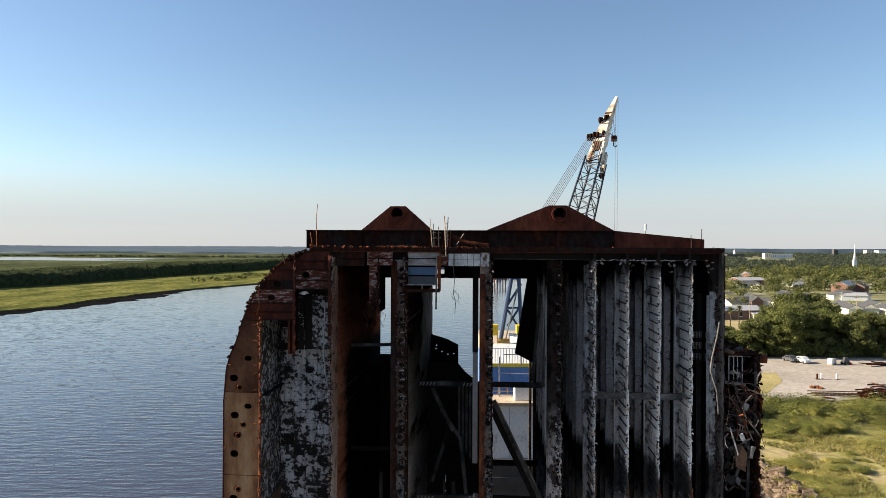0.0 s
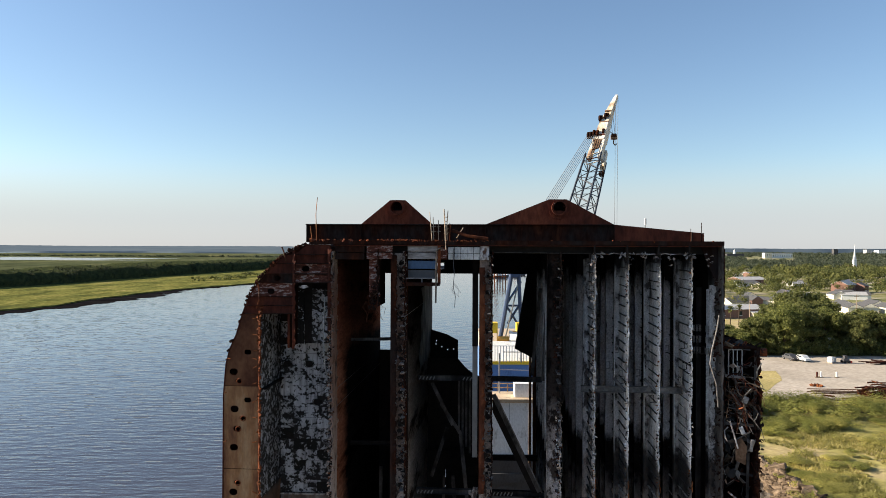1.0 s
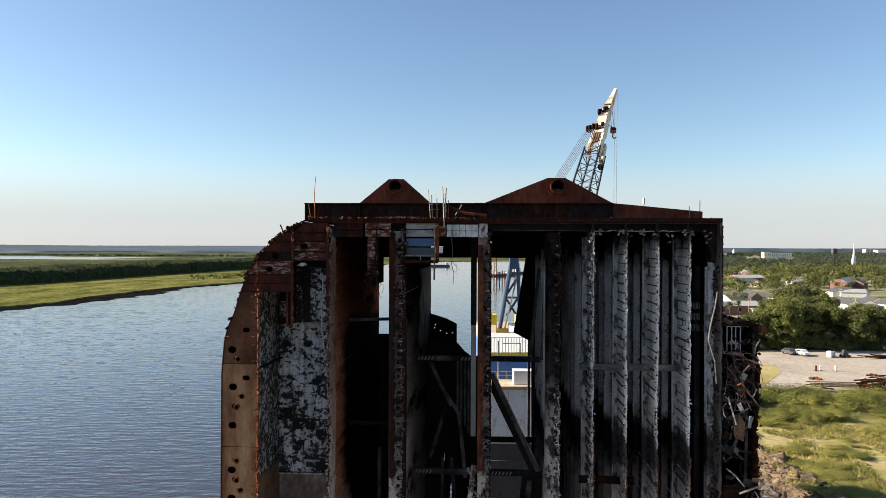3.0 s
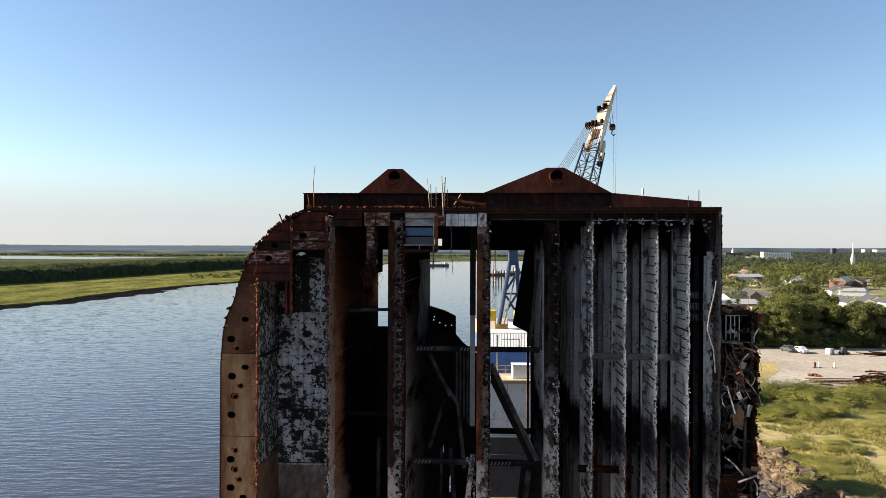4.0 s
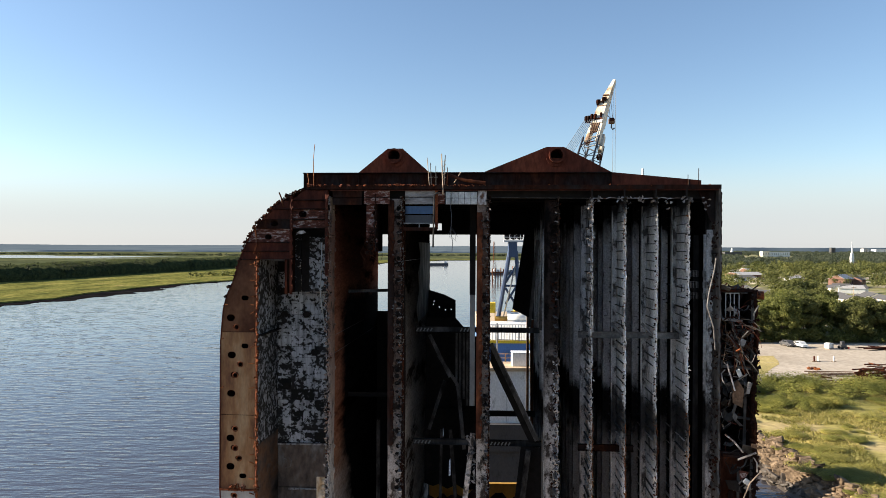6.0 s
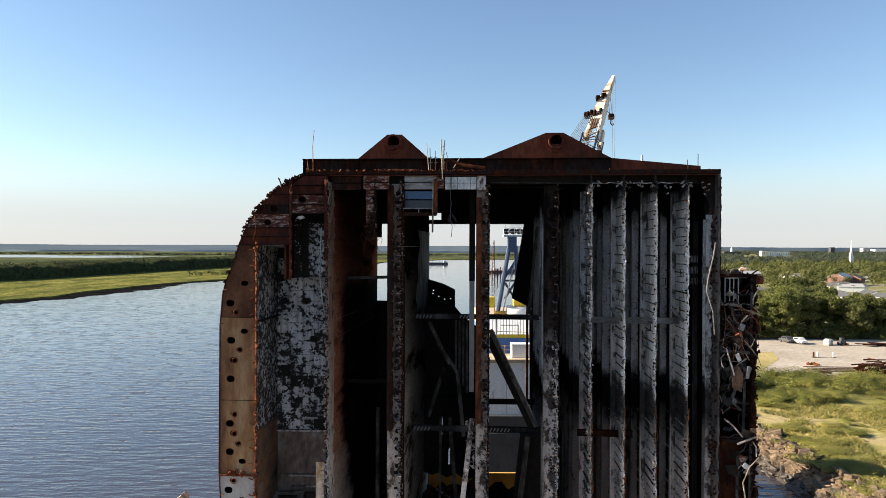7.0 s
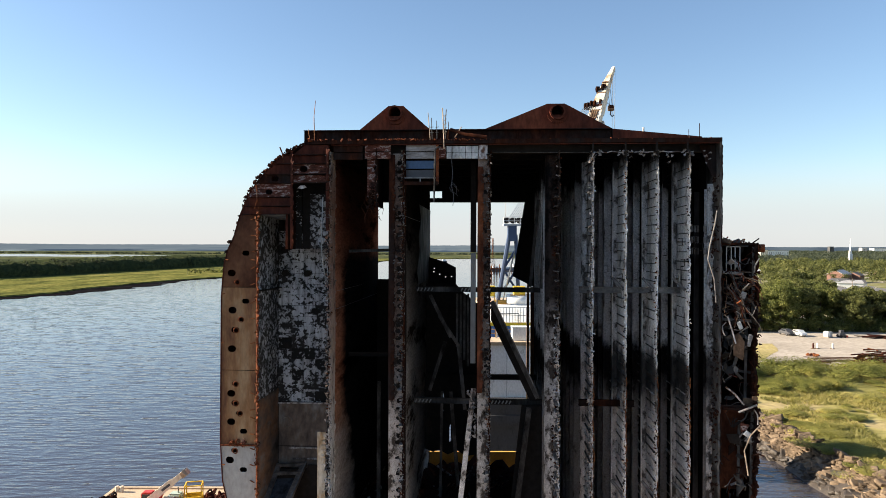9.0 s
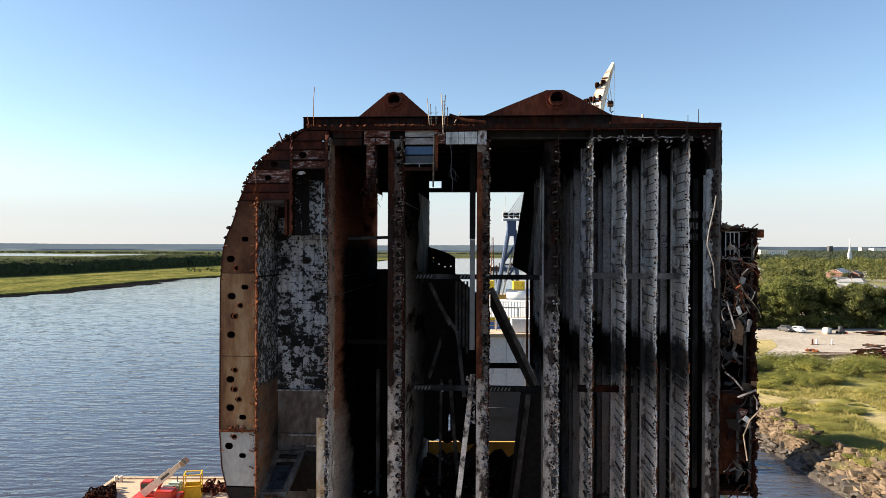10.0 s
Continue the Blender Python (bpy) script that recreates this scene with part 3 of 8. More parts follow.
poly("marsh_ground", shore + [(4900, 4950), (-4900, 4950), (-4900, -1400)], 0.8, "marsh", "flat salt marsh of yellow-green grass", "marsh", skirt)
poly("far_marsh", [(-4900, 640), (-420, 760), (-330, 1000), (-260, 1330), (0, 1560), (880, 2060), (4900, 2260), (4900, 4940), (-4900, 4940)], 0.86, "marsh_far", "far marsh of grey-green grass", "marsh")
mud_edge = [(x + 4 + 20 * math.exp(-((y - 445) / 50) ** 2) + 13 * abs(noise.noise((x / 40, y / 40, 9))) + 7 * noise.noise((x / 8, y / 8, 3)), y - 6 - 60 * noise.noise((x / 60, y / 60, 4)) ** 2) for x, y in wander(SHORE[:-3], 4, 9, 3)]
poly("mud_bank", mud_edge + [(-60, 1500), (-400, 1400), (-500, -1400)], 0.07, "mud", "dark wet mud along the marsh edge", "mud bank")
for cx, cy, rx, ry, s in ((-1250, 1720, 520, 190, 2), (-860, 1560, 190, 40, 6), (-2500, 3100, 900, 260, 4)):
    ring = [(cx + rx * math.cos(a) * (1 + 0.25 * noise.noise((math.cos(a) * 2, math.sin(a) * 2, s))), cy + ry * math.sin(a) * (1 + 0.5 * noise.noise((math.cos(a) * 3, math.sin(a) * 3, s + 3)))) for a in np.linspace(0, 2 * math.pi, 70)[:-1]]
    poly("pond_water", ring, 0.9 + s * 0.02, "pond", "pale still pond in the marsh", "pond")

# the near land: bank top, field, track, lot and the town behind, one sheet with its relief
BANK = [(46.0, -400), (46.2, 20), (45.6, 70), (46.4, 100), (49, 140), (90, 240), (150, 400), (640, 1700), (1900, 4950)]
bank = wander(BANK, 6, 0.9, 8)


def bank_slope(bm, vs):
    low = [bm.verts.new((v.co.x - 0.3, v.co.y, 1.0)) for v in vs[: len(bank)]]
    for i in range(len(bank) - 1):
        bm.faces.new((vs[i], vs[i + 1], low[i + 1], low[i]))


poly("ground", bank + [(4900, 4950), (4900, -400)], 2.6, "field", "rough grass and sand behind the river bank", "ground", bank_slope)
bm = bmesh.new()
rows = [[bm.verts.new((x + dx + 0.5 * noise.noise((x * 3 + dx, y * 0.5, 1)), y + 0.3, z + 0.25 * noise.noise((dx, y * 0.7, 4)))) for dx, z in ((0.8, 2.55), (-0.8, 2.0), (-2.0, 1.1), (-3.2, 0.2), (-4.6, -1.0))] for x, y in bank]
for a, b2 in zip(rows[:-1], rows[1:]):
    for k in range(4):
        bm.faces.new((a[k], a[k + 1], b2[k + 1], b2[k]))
# slope coloured dark: the shade in the gaps between the stones is put in
tagged(alone("bank_slope", bm, "rock_wet"), "stony river bank slope, gap shade put into its dark colour", "bank", "", "structure")
poly("town_ground", [(96, 196), (150, 345), (620, 1650), (1880, 4900), (4880, 4900), (4880, 196)], 2.62, "town", "lawns and streets of the town", "ground")
poly("gravel_lot", wander([(60, 143), (66, 160), (80, 197)], 5, 1.2, 4) + wander([(170, 197), (300, 190), (300, 130), (118, 131)], 8, 1.0, 2) + wander([(118, 131), (88, 133.5), (60, 143)], 5, 1.0, 5)[:-1], 2.72, "gravel", "pale bare gravel lot with tyre marks", "lot")
poly("gravel_track", wander([(49.5, 139.5), (80, 138.5), (100, 131), (128, 121)], 5, 0.8, 6) + wander([(131, 130), (104, 138), (84, 144), (52, 145.5)], 5, 0.8, 7), 2.78, "gravel", "pale worn track across the grass", "track")


poly("grass_patch", wander([(62, 146), (69, 172)], 4, 1.0, 12) + wander([(84, 172), (80, 160), (70, 147)], 4, 1.5, 13), 2.75, "dry_grass", "yellow-green dry grass patch on the lot", "grass")


# ---- far woods and trees ----
def woods(name, spots, mat, per, size, label, seed, lo=0.3, k=8):
    """Many trees as one growth: several leaf balls per tree."""
    g = np.random.default_rng(seed)
    c, r, n, s = [], [], [], []
    for x, y, z, h, w in spots:
        for i in range(k):
            q = g.random()
            c.append((x + g.normal() * w * 0.3 * (1.2 - 0.6 * q), y + g.normal() * w * 0.3 * (1.2 - 0.6 * q), z + h * (lo + (0.82 - lo) * q)))
            r.append(w * (0.17 + 0.17 * g.random()))
            n.append(per // k)
            s.append(size * w)
    v, f = leaf_cloud(c, r, n, s, 0.7, 0.6, seed, 0.5, 0.3)
    # leaf-coloured octahedra added inside each crown, so that little shows through
    v, f = [v], [f]
    base = len(v[0])
    octa = np.array([(1, 0, 0), (0, 1, 0), (-1, 0, 0), (0, -1, 0), (0, 0, 1), (0, 0, -1)], dtype=float)
    quads = np.array([(0, 1, 4, 4), (1, 2, 4, 4), (2, 3, 4, 4), (3, 0, 4, 4), (1, 0, 5, 5), (2, 1, 5, 5), (3, 2, 5, 5), (0, 3, 5, 5)])
    cc, rr = np.array(c), np.array(r)
    v.append((cc[:, None, :] + octa[None] * (rr * 0.34)[:, None, None]).reshape(-1, 3))
    tri = (quads[None, :, :3] + (base + 6 * np.arange(len(cc)))[:, None, None]).reshape(-1, 3)
    verts = np.concatenate(v)
    faces = np.concatenate([f[0][:, (0, 1, 2)], f[0][:, (0, 2, 3)], tri])
    return tagged(raw(name, verts, faces, mat), label, "woods", "", "stuff")


def along(pts, depth, step, h, w, seed, z=0.7):
    g = np.random.default_rng(seed)
    out = []
    for (x0, y0), (x1, y1) in zip(pts[:-1], pts[1:]):
        L = math.hypot(x1 - x0, y1 - y0)
        for i in range(int(L / step)):
            f = g.random()
            t = g.random() * depth
            hh = h * (0.65 + 0.5 * g.random())
            out.append((x0 + (x1 - x0) * f - t * 0.9, y0 + (y1 - y0) * f + t * 0.45, z, hh, w * (0.5 + 1.0 * g.random())))
    return out


WOOD_EDGE = [(-420, 425), (-352, 500), (-328, 580), (-316, 680), (-266, 950), (-218, 1250)]


def canopy(name, pts, depth, h, mat, label):
    """A dense wood as one lumpy canopy: an uneven front, rounded shoulder and broken top, in rows along its edge."""
    path = wander(pts, 2.4, 3.0, 23)
    prof = [(0, 0.0), (0.5, 0.14), (-0.3, 0.3), (0.2, 0.45), (0.8, 0.6), (1.6, 0.74), (3.0, 0.86), (5.0, 0.94), (7.5, 0.97), (10.5, 0.99), (14, 1.0), (18, 1.0), (23, 1.0), (30, 1.0), (40, 1.0), (52, 1.0), (66, 1.0), (82, 1.0), (100, 0.97), (depth, 0.0)]
    vs, k = [], len(prof)
    for x, y in path:
        tall = h * (0.86 + 0.24 * noise.noise((x * 0.02, y * 0.02, 4)))
        for d, f in prof:
            px, py = x - 0.89 * d, y + 0.45 * d
            lump = 1.6 * noise.noise((px * 0.16, py * 0.16, f * 3)) + 0.9 * noise.noise((px * 0.45, py * 0.45, f * 7)) + 0.5 * noise.noise((px * 1.1, py * 1.1, f * 15))
            vs.append((px + 0.7 * lump, py - 0.5 * lump, 0.7 + tall * f + (lump * 1.1 if 0 < f else 0)))
    fs = [(i * k + j, i * k + j + 1, (i + 1) * k + j + 1, (i + 1) * k + j) for i in range(len(path) - 1) for j in range(k - 1)]
    return tagged(raw(name, vs, fs, mat), label, "woods", "", "stuff")


canopy("marsh_woods", WOOD_EDGE, 125, 13.5, "canopy_dark", "dark band of dense trees on the far marsh")
woods("marsh_woods", along(WOOD_EDGE, 30, 0.9, 15.5, 6, 11), "leaf_dark", 64, 0.06, "ragged leaves of the dense marsh trees", 12, 0.2)
woods("marsh_shrubs", along([(-218, 600), (-205, 690), (-190, 800)], 26, 9, 4.5, 6, 14), "leaf2", 96, 0.08, "low pale shrubs on the marsh grass", 15)
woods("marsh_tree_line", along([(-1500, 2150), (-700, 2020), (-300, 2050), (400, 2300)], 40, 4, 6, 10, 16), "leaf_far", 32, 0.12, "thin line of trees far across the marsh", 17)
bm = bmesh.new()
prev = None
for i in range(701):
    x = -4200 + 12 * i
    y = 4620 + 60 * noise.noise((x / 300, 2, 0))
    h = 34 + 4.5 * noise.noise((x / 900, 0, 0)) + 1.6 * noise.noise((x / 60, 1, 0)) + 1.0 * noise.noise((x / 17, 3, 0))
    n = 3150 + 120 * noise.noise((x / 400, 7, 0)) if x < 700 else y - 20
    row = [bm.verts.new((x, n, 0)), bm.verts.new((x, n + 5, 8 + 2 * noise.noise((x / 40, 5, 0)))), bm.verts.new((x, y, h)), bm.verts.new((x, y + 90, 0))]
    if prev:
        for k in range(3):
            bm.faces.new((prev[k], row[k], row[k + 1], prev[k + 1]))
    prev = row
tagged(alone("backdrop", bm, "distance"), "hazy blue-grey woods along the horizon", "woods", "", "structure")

# ---- the wreck: a cut ship section lying on its side on a barge ----
BASE = 4.5
ship = place("ship_section", 0, 45.2, BASE, -4.29, "burnt rusty cut ship section lying on its side on a barge", "shipwreck")
DOWN = (0, 0, -BASE)
LEN = 19.5


def sp(name, bm, mat, parent=None, label="", smooth=False):
    return part(name, bm, mat, parent or ship, label, DOWN, smooth)


def ragged(u, z0, z1, v1, thick=0.06, jag=0.35, curl=0.16, seed=0, step=0.16, bend=0.0, fray=1.0):
    """A deck plate standing on edge, its front torn: rows up the height, columns into the depth."""
    g = random.Random(seed)
    cols = [0, 0.12, 0.35, 0.8, 2.2, 6.0, v1 * 0.7, v1] if v1 > 9 else [0, 0.12, 0.35, 0.8, v1 * 0.6, v1] if v1 > 2 else [0, 0.1, 0.3, 0.7, v1]
    n = int((z1 - z0) / step)
    bm = bmesh.new()
    lay = [[], []]
    for i in range(n + 1):
        z = z0 + (z1 - z0) * i / n
        tear = jag * (0.55 * noise.noise((seed, z * 0.6, 0)) + 0.45 * noise.noise((seed, z * 2.3, 4))) + g.uniform(-0.09, 0.09) * fray
        side = curl * noise.noise((seed + 3, z * (1.1 if fray > 0.5 else 0.5), 2)) + g.uniform(-0.05, 0.05) * fray * (3 if g.random() < 0.06 else 1)
        lean = bend * noise.noise((seed + 9, z * 0.12, 1))
        for k, off in ((0, -thick / 2), (1, thick / 2)):
            row = []
            for j, v in enumerate(cols):
                fade = max(0, 1 - v / 0.8)
                row.append(bm.verts.new((u + off + side * fade + lean * max(0, 1 - v / 6), (v + tear * fade) if j < len(cols) - 1 else v1, z)))
            lay[k].append(row)
    for i in range(n):
        for k in (0, 1):
            for j in range(len(cols) - 1):
                a, b2, c, d = lay[k][i][j], lay[k][i][j + 1], lay[k][i + 1][j + 1], lay[k][i + 1][j]
                bm.faces.new((a, b2, c, d) if k else (d, c, b2, a))
        for j in (0, len(cols) - 1):
            bm.faces.new((lay[0][i][j], lay[1][i][j], lay[1][i + 1][j], lay[0][i + 1][j]))
    return bm


def torn_web(u0, u1, v, z0, z1, seed, jag=0.18, step=0.14, thick=0.04):
    """A web facing the viewer: a straight flange edge at u0, a torn edge at u1."""
    g = random.Random(seed)
    bm = bmesh.new()
    n = int((z1 - z0) / step)
    rows = []
    for i in range(n + 1):
        z = z0 + (z1 - z0) * i / n
        j = jag * noise.noise((seed, z * 1.7, 3)) + g.uniform(-0.6, 0.6) * jag * 0.6
        rows.append([bm.verts.new(p) for p in ((u0, v, z), (u1 * 0.45 + u0 * 0.55, v - 0.04, z), (u1 + j, v + g.uniform(-0.12, 0.05), z), (u1 + j, v + thick + 0.05, z), (u0, v + thick, z))])
    for a, b2 in zip(rows[:-1], rows[1:]):
        for k in range(5):
            bm.faces.new((a[k], a[(k + 1) % 5], b2[(k + 1) % 5], b2[k]))
    return bm


def ladder_web(u0, u1, v, z0, z1, seed, often):
    """A web plate with a row of burnt-out slots and a torn edge at u1."""
    g = random.Random(seed)
    n = int((z1 - z0) / 0.13)
    edge = [(u1 + 0.09 * noise.noise((seed, i * 0.31, 3)) + g.uniform(-0.06, 0.05), z0 + (z1 - z0) * i / n) for i in range(n + 1)]
    holes, z = [], z0 + 0.4
    w = u1 - u0
    while z < z1 - 0.5:
        if g.random() < often:
            hw, hh = g.uniform(0.26, 0.42) * min(1.0, w), g.uniform(0.2, 0.36)
            holes.append([(x + g.uniform(-0.05, 0.05), y + g.uniform(-0.05, 0.05)) for x, y in oval(u0 + w * g.uniform(0.60, 0.70), z, hw, hh, 9)])
        if g.random() < 0.08:
            holes.append([(x + g.uniform(-0.02, 0.02), y + g.uniform(-0.02, 0.02)) for x, y in oval(u0 + w * g.uniform(0.18, 0.28), z + 0.1, 0.12, 0.22, 7)])
        z += g.uniform(0.44, 0.62)
    return sheet(bmesh.new(), [(u0, z0)] + edge + [(u0, z1)], holes, v, 0.05)


def scraps(bm, u, v, z0, z1, count, seed, size=0.3, spread=0.3):
    """Curled flakes of torn steel along a cut edge."""
    g = random.Random(seed)
    for i in range(count):
        z = g.uniform(z0, z1)
        p = Vector((u + g.uniform(-spread, spread), v + g.uniform(-0.25, 0.1), z))
        a = Vector((g.uniform(-1, 1), g.uniform(-0.8, 0.3), g.uniform(-1, 1))).normalized() * size * g.uniform(0.3, 1.2)
        b2 = a.orthogonal().normalized() * size * g.uniform(0.15, 0.5)
        c = a.cross(b2).normalized() * 0.03
        k = [p - a - b2, p + a * 0.2 - b2 * 1.2 + c * 4, p + a + b2 * 0.5, p - a * 0.3 + b2]
        lo, hi = [bm.verts.new(x - c) for x in k], [bm.verts.new(x + c) for x in k]
        bm.faces.new(hi)
        bm.faces.new(lo[::-1])
        for q in range(4):
            bm.faces.new((lo[q], lo[(q + 1) % 4], hi[(q + 1) % 4], hi[q]))
    return bm


# decks: torn edge u, web width, plate material, web material, inner webs, seed
TOP, LOW = 33.75, 4.6
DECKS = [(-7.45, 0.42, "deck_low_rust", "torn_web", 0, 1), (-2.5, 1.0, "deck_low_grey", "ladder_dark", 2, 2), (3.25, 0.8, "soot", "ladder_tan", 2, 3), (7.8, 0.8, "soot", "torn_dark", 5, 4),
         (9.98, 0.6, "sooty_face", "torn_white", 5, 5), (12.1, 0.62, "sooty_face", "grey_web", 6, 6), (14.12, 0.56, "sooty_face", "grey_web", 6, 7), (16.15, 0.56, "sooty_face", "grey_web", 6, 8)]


def stiffener_mesh(k, v0, mat):
    bm = box(bmesh.new(), -0.30 * k, -0.02, v0, LEN - 0.2, 0, 0.025)
    box(bm, -0.32 * k, -0.295 * k, v0 - 0.01, LEN - 0.2, -0.03, 0.025)
    me = bpy.data.meshes.new("longitudinal")
    bm.to_mesh(me)
    bm.free()
    me.materials.append(M[mat])
    return me


for u, wide, pm, wm, inner, seed in DECKS:
    # right-hand plates go dark past the torn edge, bay shade in their colour
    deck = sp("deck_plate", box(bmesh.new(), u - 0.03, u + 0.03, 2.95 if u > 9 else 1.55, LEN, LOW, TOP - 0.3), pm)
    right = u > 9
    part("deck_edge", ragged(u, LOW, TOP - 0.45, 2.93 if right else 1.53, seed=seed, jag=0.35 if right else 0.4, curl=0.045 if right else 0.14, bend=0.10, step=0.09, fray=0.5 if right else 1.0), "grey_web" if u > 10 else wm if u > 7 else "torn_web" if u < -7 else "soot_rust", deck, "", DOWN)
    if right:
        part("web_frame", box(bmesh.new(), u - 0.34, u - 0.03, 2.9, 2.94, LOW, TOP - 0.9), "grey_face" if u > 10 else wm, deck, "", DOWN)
        part("burnt_lip", ragged(u + 0.06, LOW, 18.5, 0.5, 0.05, 0.2, 0.12, seed + 210, 0.12), "rust_brown", deck, "thin red-brown torn lip", DOWN)
    elif u in (-2.5, 3.25):
        part("web_frame", ladder_web(u - wide, u + 0.02, 0.42, LOW, TOP - 0.6, seed + 20, 0.85 if u < 0 else 0.3), wm, deck, "perforated web with a torn edge", DOWN)
        # dark sheet added behind the slots, their inner shade put into its colour
        part("slot_shade_sheet", box(bmesh.new(), u - wide + 0.05, u - 0.05, 1.1, 1.15, LOW, TOP - 0.6), "soot", deck, "", DOWN)
    else:
        part("web_frame", torn_web(u - wide, u, 1.5, LOW, TOP - 0.6, seed + 20, 0.2), wm, deck, "", DOWN)
    part("flange", box(bmesh.new(), u - 0.40, u - 0.34, 2.75, 3.1, LOW, TOP - 0.95) if right else box(bmesh.new(), u - wide - 0.02, u - wide + 0.02, 1.33, 1.7, LOW, TOP - 0.65), wm if u > 5 else "soot", deck, "", DOWN)
    for k in range(inner):
        v = (5.3 if right else 3.9) + 2.4 * k
        bm = box(bmesh.new(), u - wide * 0.9, u - 0.04, v, v + 0.04, LOW, TOP - 0.7)
        box(bm, u - wide * 0.9 - 0.05, u - wide * 0.9 + 0.02, v - 0.2, v + 0.2, LOW, TOP - 0.7)
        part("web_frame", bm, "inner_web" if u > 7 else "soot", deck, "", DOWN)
    g = random.Random(seed)
    pale = "grey_face" if right else "scorched_bar"
    size = 0.42 if right else 0.85
    low = "dim_steel" if right else "soot"
    kinds = {mt: [stiffener_mesh(size * g.uniform(0.8, 1.15), v0, mt) for v0 in ((0.25, 0.4, 0.6) if right else (-0.25, -0.05, 0.2))] for mt in (pale, low)}
    z = LOW + 0.3
    while z < TOP - 0.6:
        burnt = 18.2 < z < 20.4 or z > 31
        ob = new("longitudinal", g.choice(kinds[low if (right and (z > 17.5 or g.random() < 0.4)) or burnt or (z > 20 and g.random() < 0.4) else pale]))
        ob.parent = deck
        ob.location = (u + g.uniform(-0.04, 0.06), g.uniform(-0.12, 0.12), z - BASE)
        ob.rotation_euler = (radians(g.uniform(-0.6, 0.6)), radians(g.uniform(-14, 9)), 0)
        z += 0.62 * g.uniform(0.92, 1.08)
    for mat, cnt, size, tag in (((wm, 150, 0.065, 40), ("rust_brown", 60, 0.05, 60), ("soot", 90, 0.07, 80)) if u > 9 else ((pale, 40 if u > 7 else 190, 0.065, 40), ("deck_rust", 70, 0.07, 60), ("soot", 80, 0.08, 80))):
        ob = part("torn_edge", scraps(bmesh.new(), u - 0.05, 0.15, LOW, TOP - 0.5, cnt, seed + tag, size, 0.07 if right else 0.14), mat, deck, "curled flakes of burnt steel", DOWN)
        tagged(ob, kind="stuff")
    if u in (7.8, 9.98):
        ob = part("torn_edge", scraps(bmesh.new(), u - 0.12, 0.1, LOW, 22.5 if u < 9 else TOP - 0.8, 150, seed + 300, 0.1, 0.2), "torn_white", deck, "pale curled flakes of paint and steel", DOWN)
        tagged(ob, kind="stuff")
    if u == -7.45:
        ob = part("torn_edge", scraps(bmesh.new(), u - 0.1, 0.1, LOW, 30.0, 200, seed + 300, 0.09, 0.16), "torn_web", deck, "pale curled flakes of paint and steel", DOWN)
        tagged(ob, kind="stuff")
    if u == -2.5:
        part("face_plate", torn_web(u - wide - 0.02, u - wide * 0.62, 0.30, LOW + 12, TOP - 0.7, seed + 70, 0.1), "soot_rust", deck, "red-brown rusted face strip", DOWN)
    if u == 3.25:
        part("face_plate", torn_web(u - wide - 0.02, u - wide * 0.55, 0.30, 17.2, TOP - 1.5, seed + 70, 0.1), "deck_rust", deck, "red-brown rusted face strip", DOWN)
    if u < 9:
        ob = part("torn_edge", scraps(bmesh.new(), u - wide * 0.35, 0.35, LOW, TOP - 0.8, 170, seed + 95, 0.08, wide * 0.33), "soot_rust" if u > 7 else "dim_steel", deck, "curled flakes of burnt steel", DOWN)
        tagged(ob, kind="stuff")

# short torn deck stub hanging from the top
stub = sp("deck_stub", ragged(-4.35, 29.6, TOP - 0.3, 3.0, seed=31, jag=0.5), "soot_rust", None, "torn end of a deck hanging from the top")
part("web_frame", torn_web(-5.0, -4.4, 0.4, 30.2, TOP - 0.6, 33, 0.25), "bilge_paint", stub, "", DOWN)
tagged(part("torn_edge", scraps(bmesh.new(), -4.7, 0.2, 29.4, 31, 60, 34, 0.13, 0.22), "soot_rust", stub, "", DOWN), kind="stuff")
for i in range(9):
    g = random.Random(200 + i)
    p = Vector((-4.9 + g.uniform(-0.3, 0.6), 0.2, 30.2 + g.uniform(-0.6, 0.4)))
    pts = [p]
    for k in range(4):
        p = p + Vector((g.uniform(-0.25, 0.45), g.uniform(-0.1, 0.3), -g.uniform(0.15, 0.45)))
        pts.append(p)
    sp("bent_wire", wire(bmesh.new(), pts, 0.014, 4), "deck_rust")

# upper shell (the ship's side), its frames, the right-hand weather deck
bm = box(bmesh.new(), -9.0, 18.15, -0.02, LEN, TOP, TOP + 0.28)
sp("side_shell", bm, "soot_rust", None, "rusted side shell plating lying as the roof")
for k in range(7):
    v = 0.9 + 3.0 * k
    bm = box(bmesh.new(), -7.4, 18.0, v, v + 0.06, TOP - 0.52, TOP)
    box(bm, -7.4, 18.0, v - 0.15, v + 0.2, TOP - 0.56, TOP - 0.52)
    sp("side_frame", bm, "soot")
sp("edge_angle", bar(bmesh.new(), (-7.4, 0.05, TOP - 0.06), (18.0, 0.05, TOP - 0.06), 0.05, 0.05), "rust", None, "thin red rusted angle under the roof edge")
sp("edge_angle", bar(bmesh.new(), (3.4, 0.7, TOP - 0.5), (9.8, 0.7, TOP - 0.55), 0.05, 0.04), "dim_steel")
for u in (9.95, 12.05, 14.05, 16.0):
    sp("frame_bracket", box(bmesh.new(), u - 0.05, u + 0.03, 0.0, 0.9, TOP - 0.6, TOP), "soot")
bm = ragged(18.08, 9.0, TOP, 2.9, thick=0.12, jag=0.2, curl=0.03, seed=51, bend=0.12, fray=0.4)
weather = sp("weather_deck", bm, "dim_steel", None, "rust-brown weather deck plating standing on edge")
part("inner_plate", box(bmesh.new(), 18.02, 18.14, 2.92, LEN, 9.0, TOP), "soot", weather, "", DOWN)
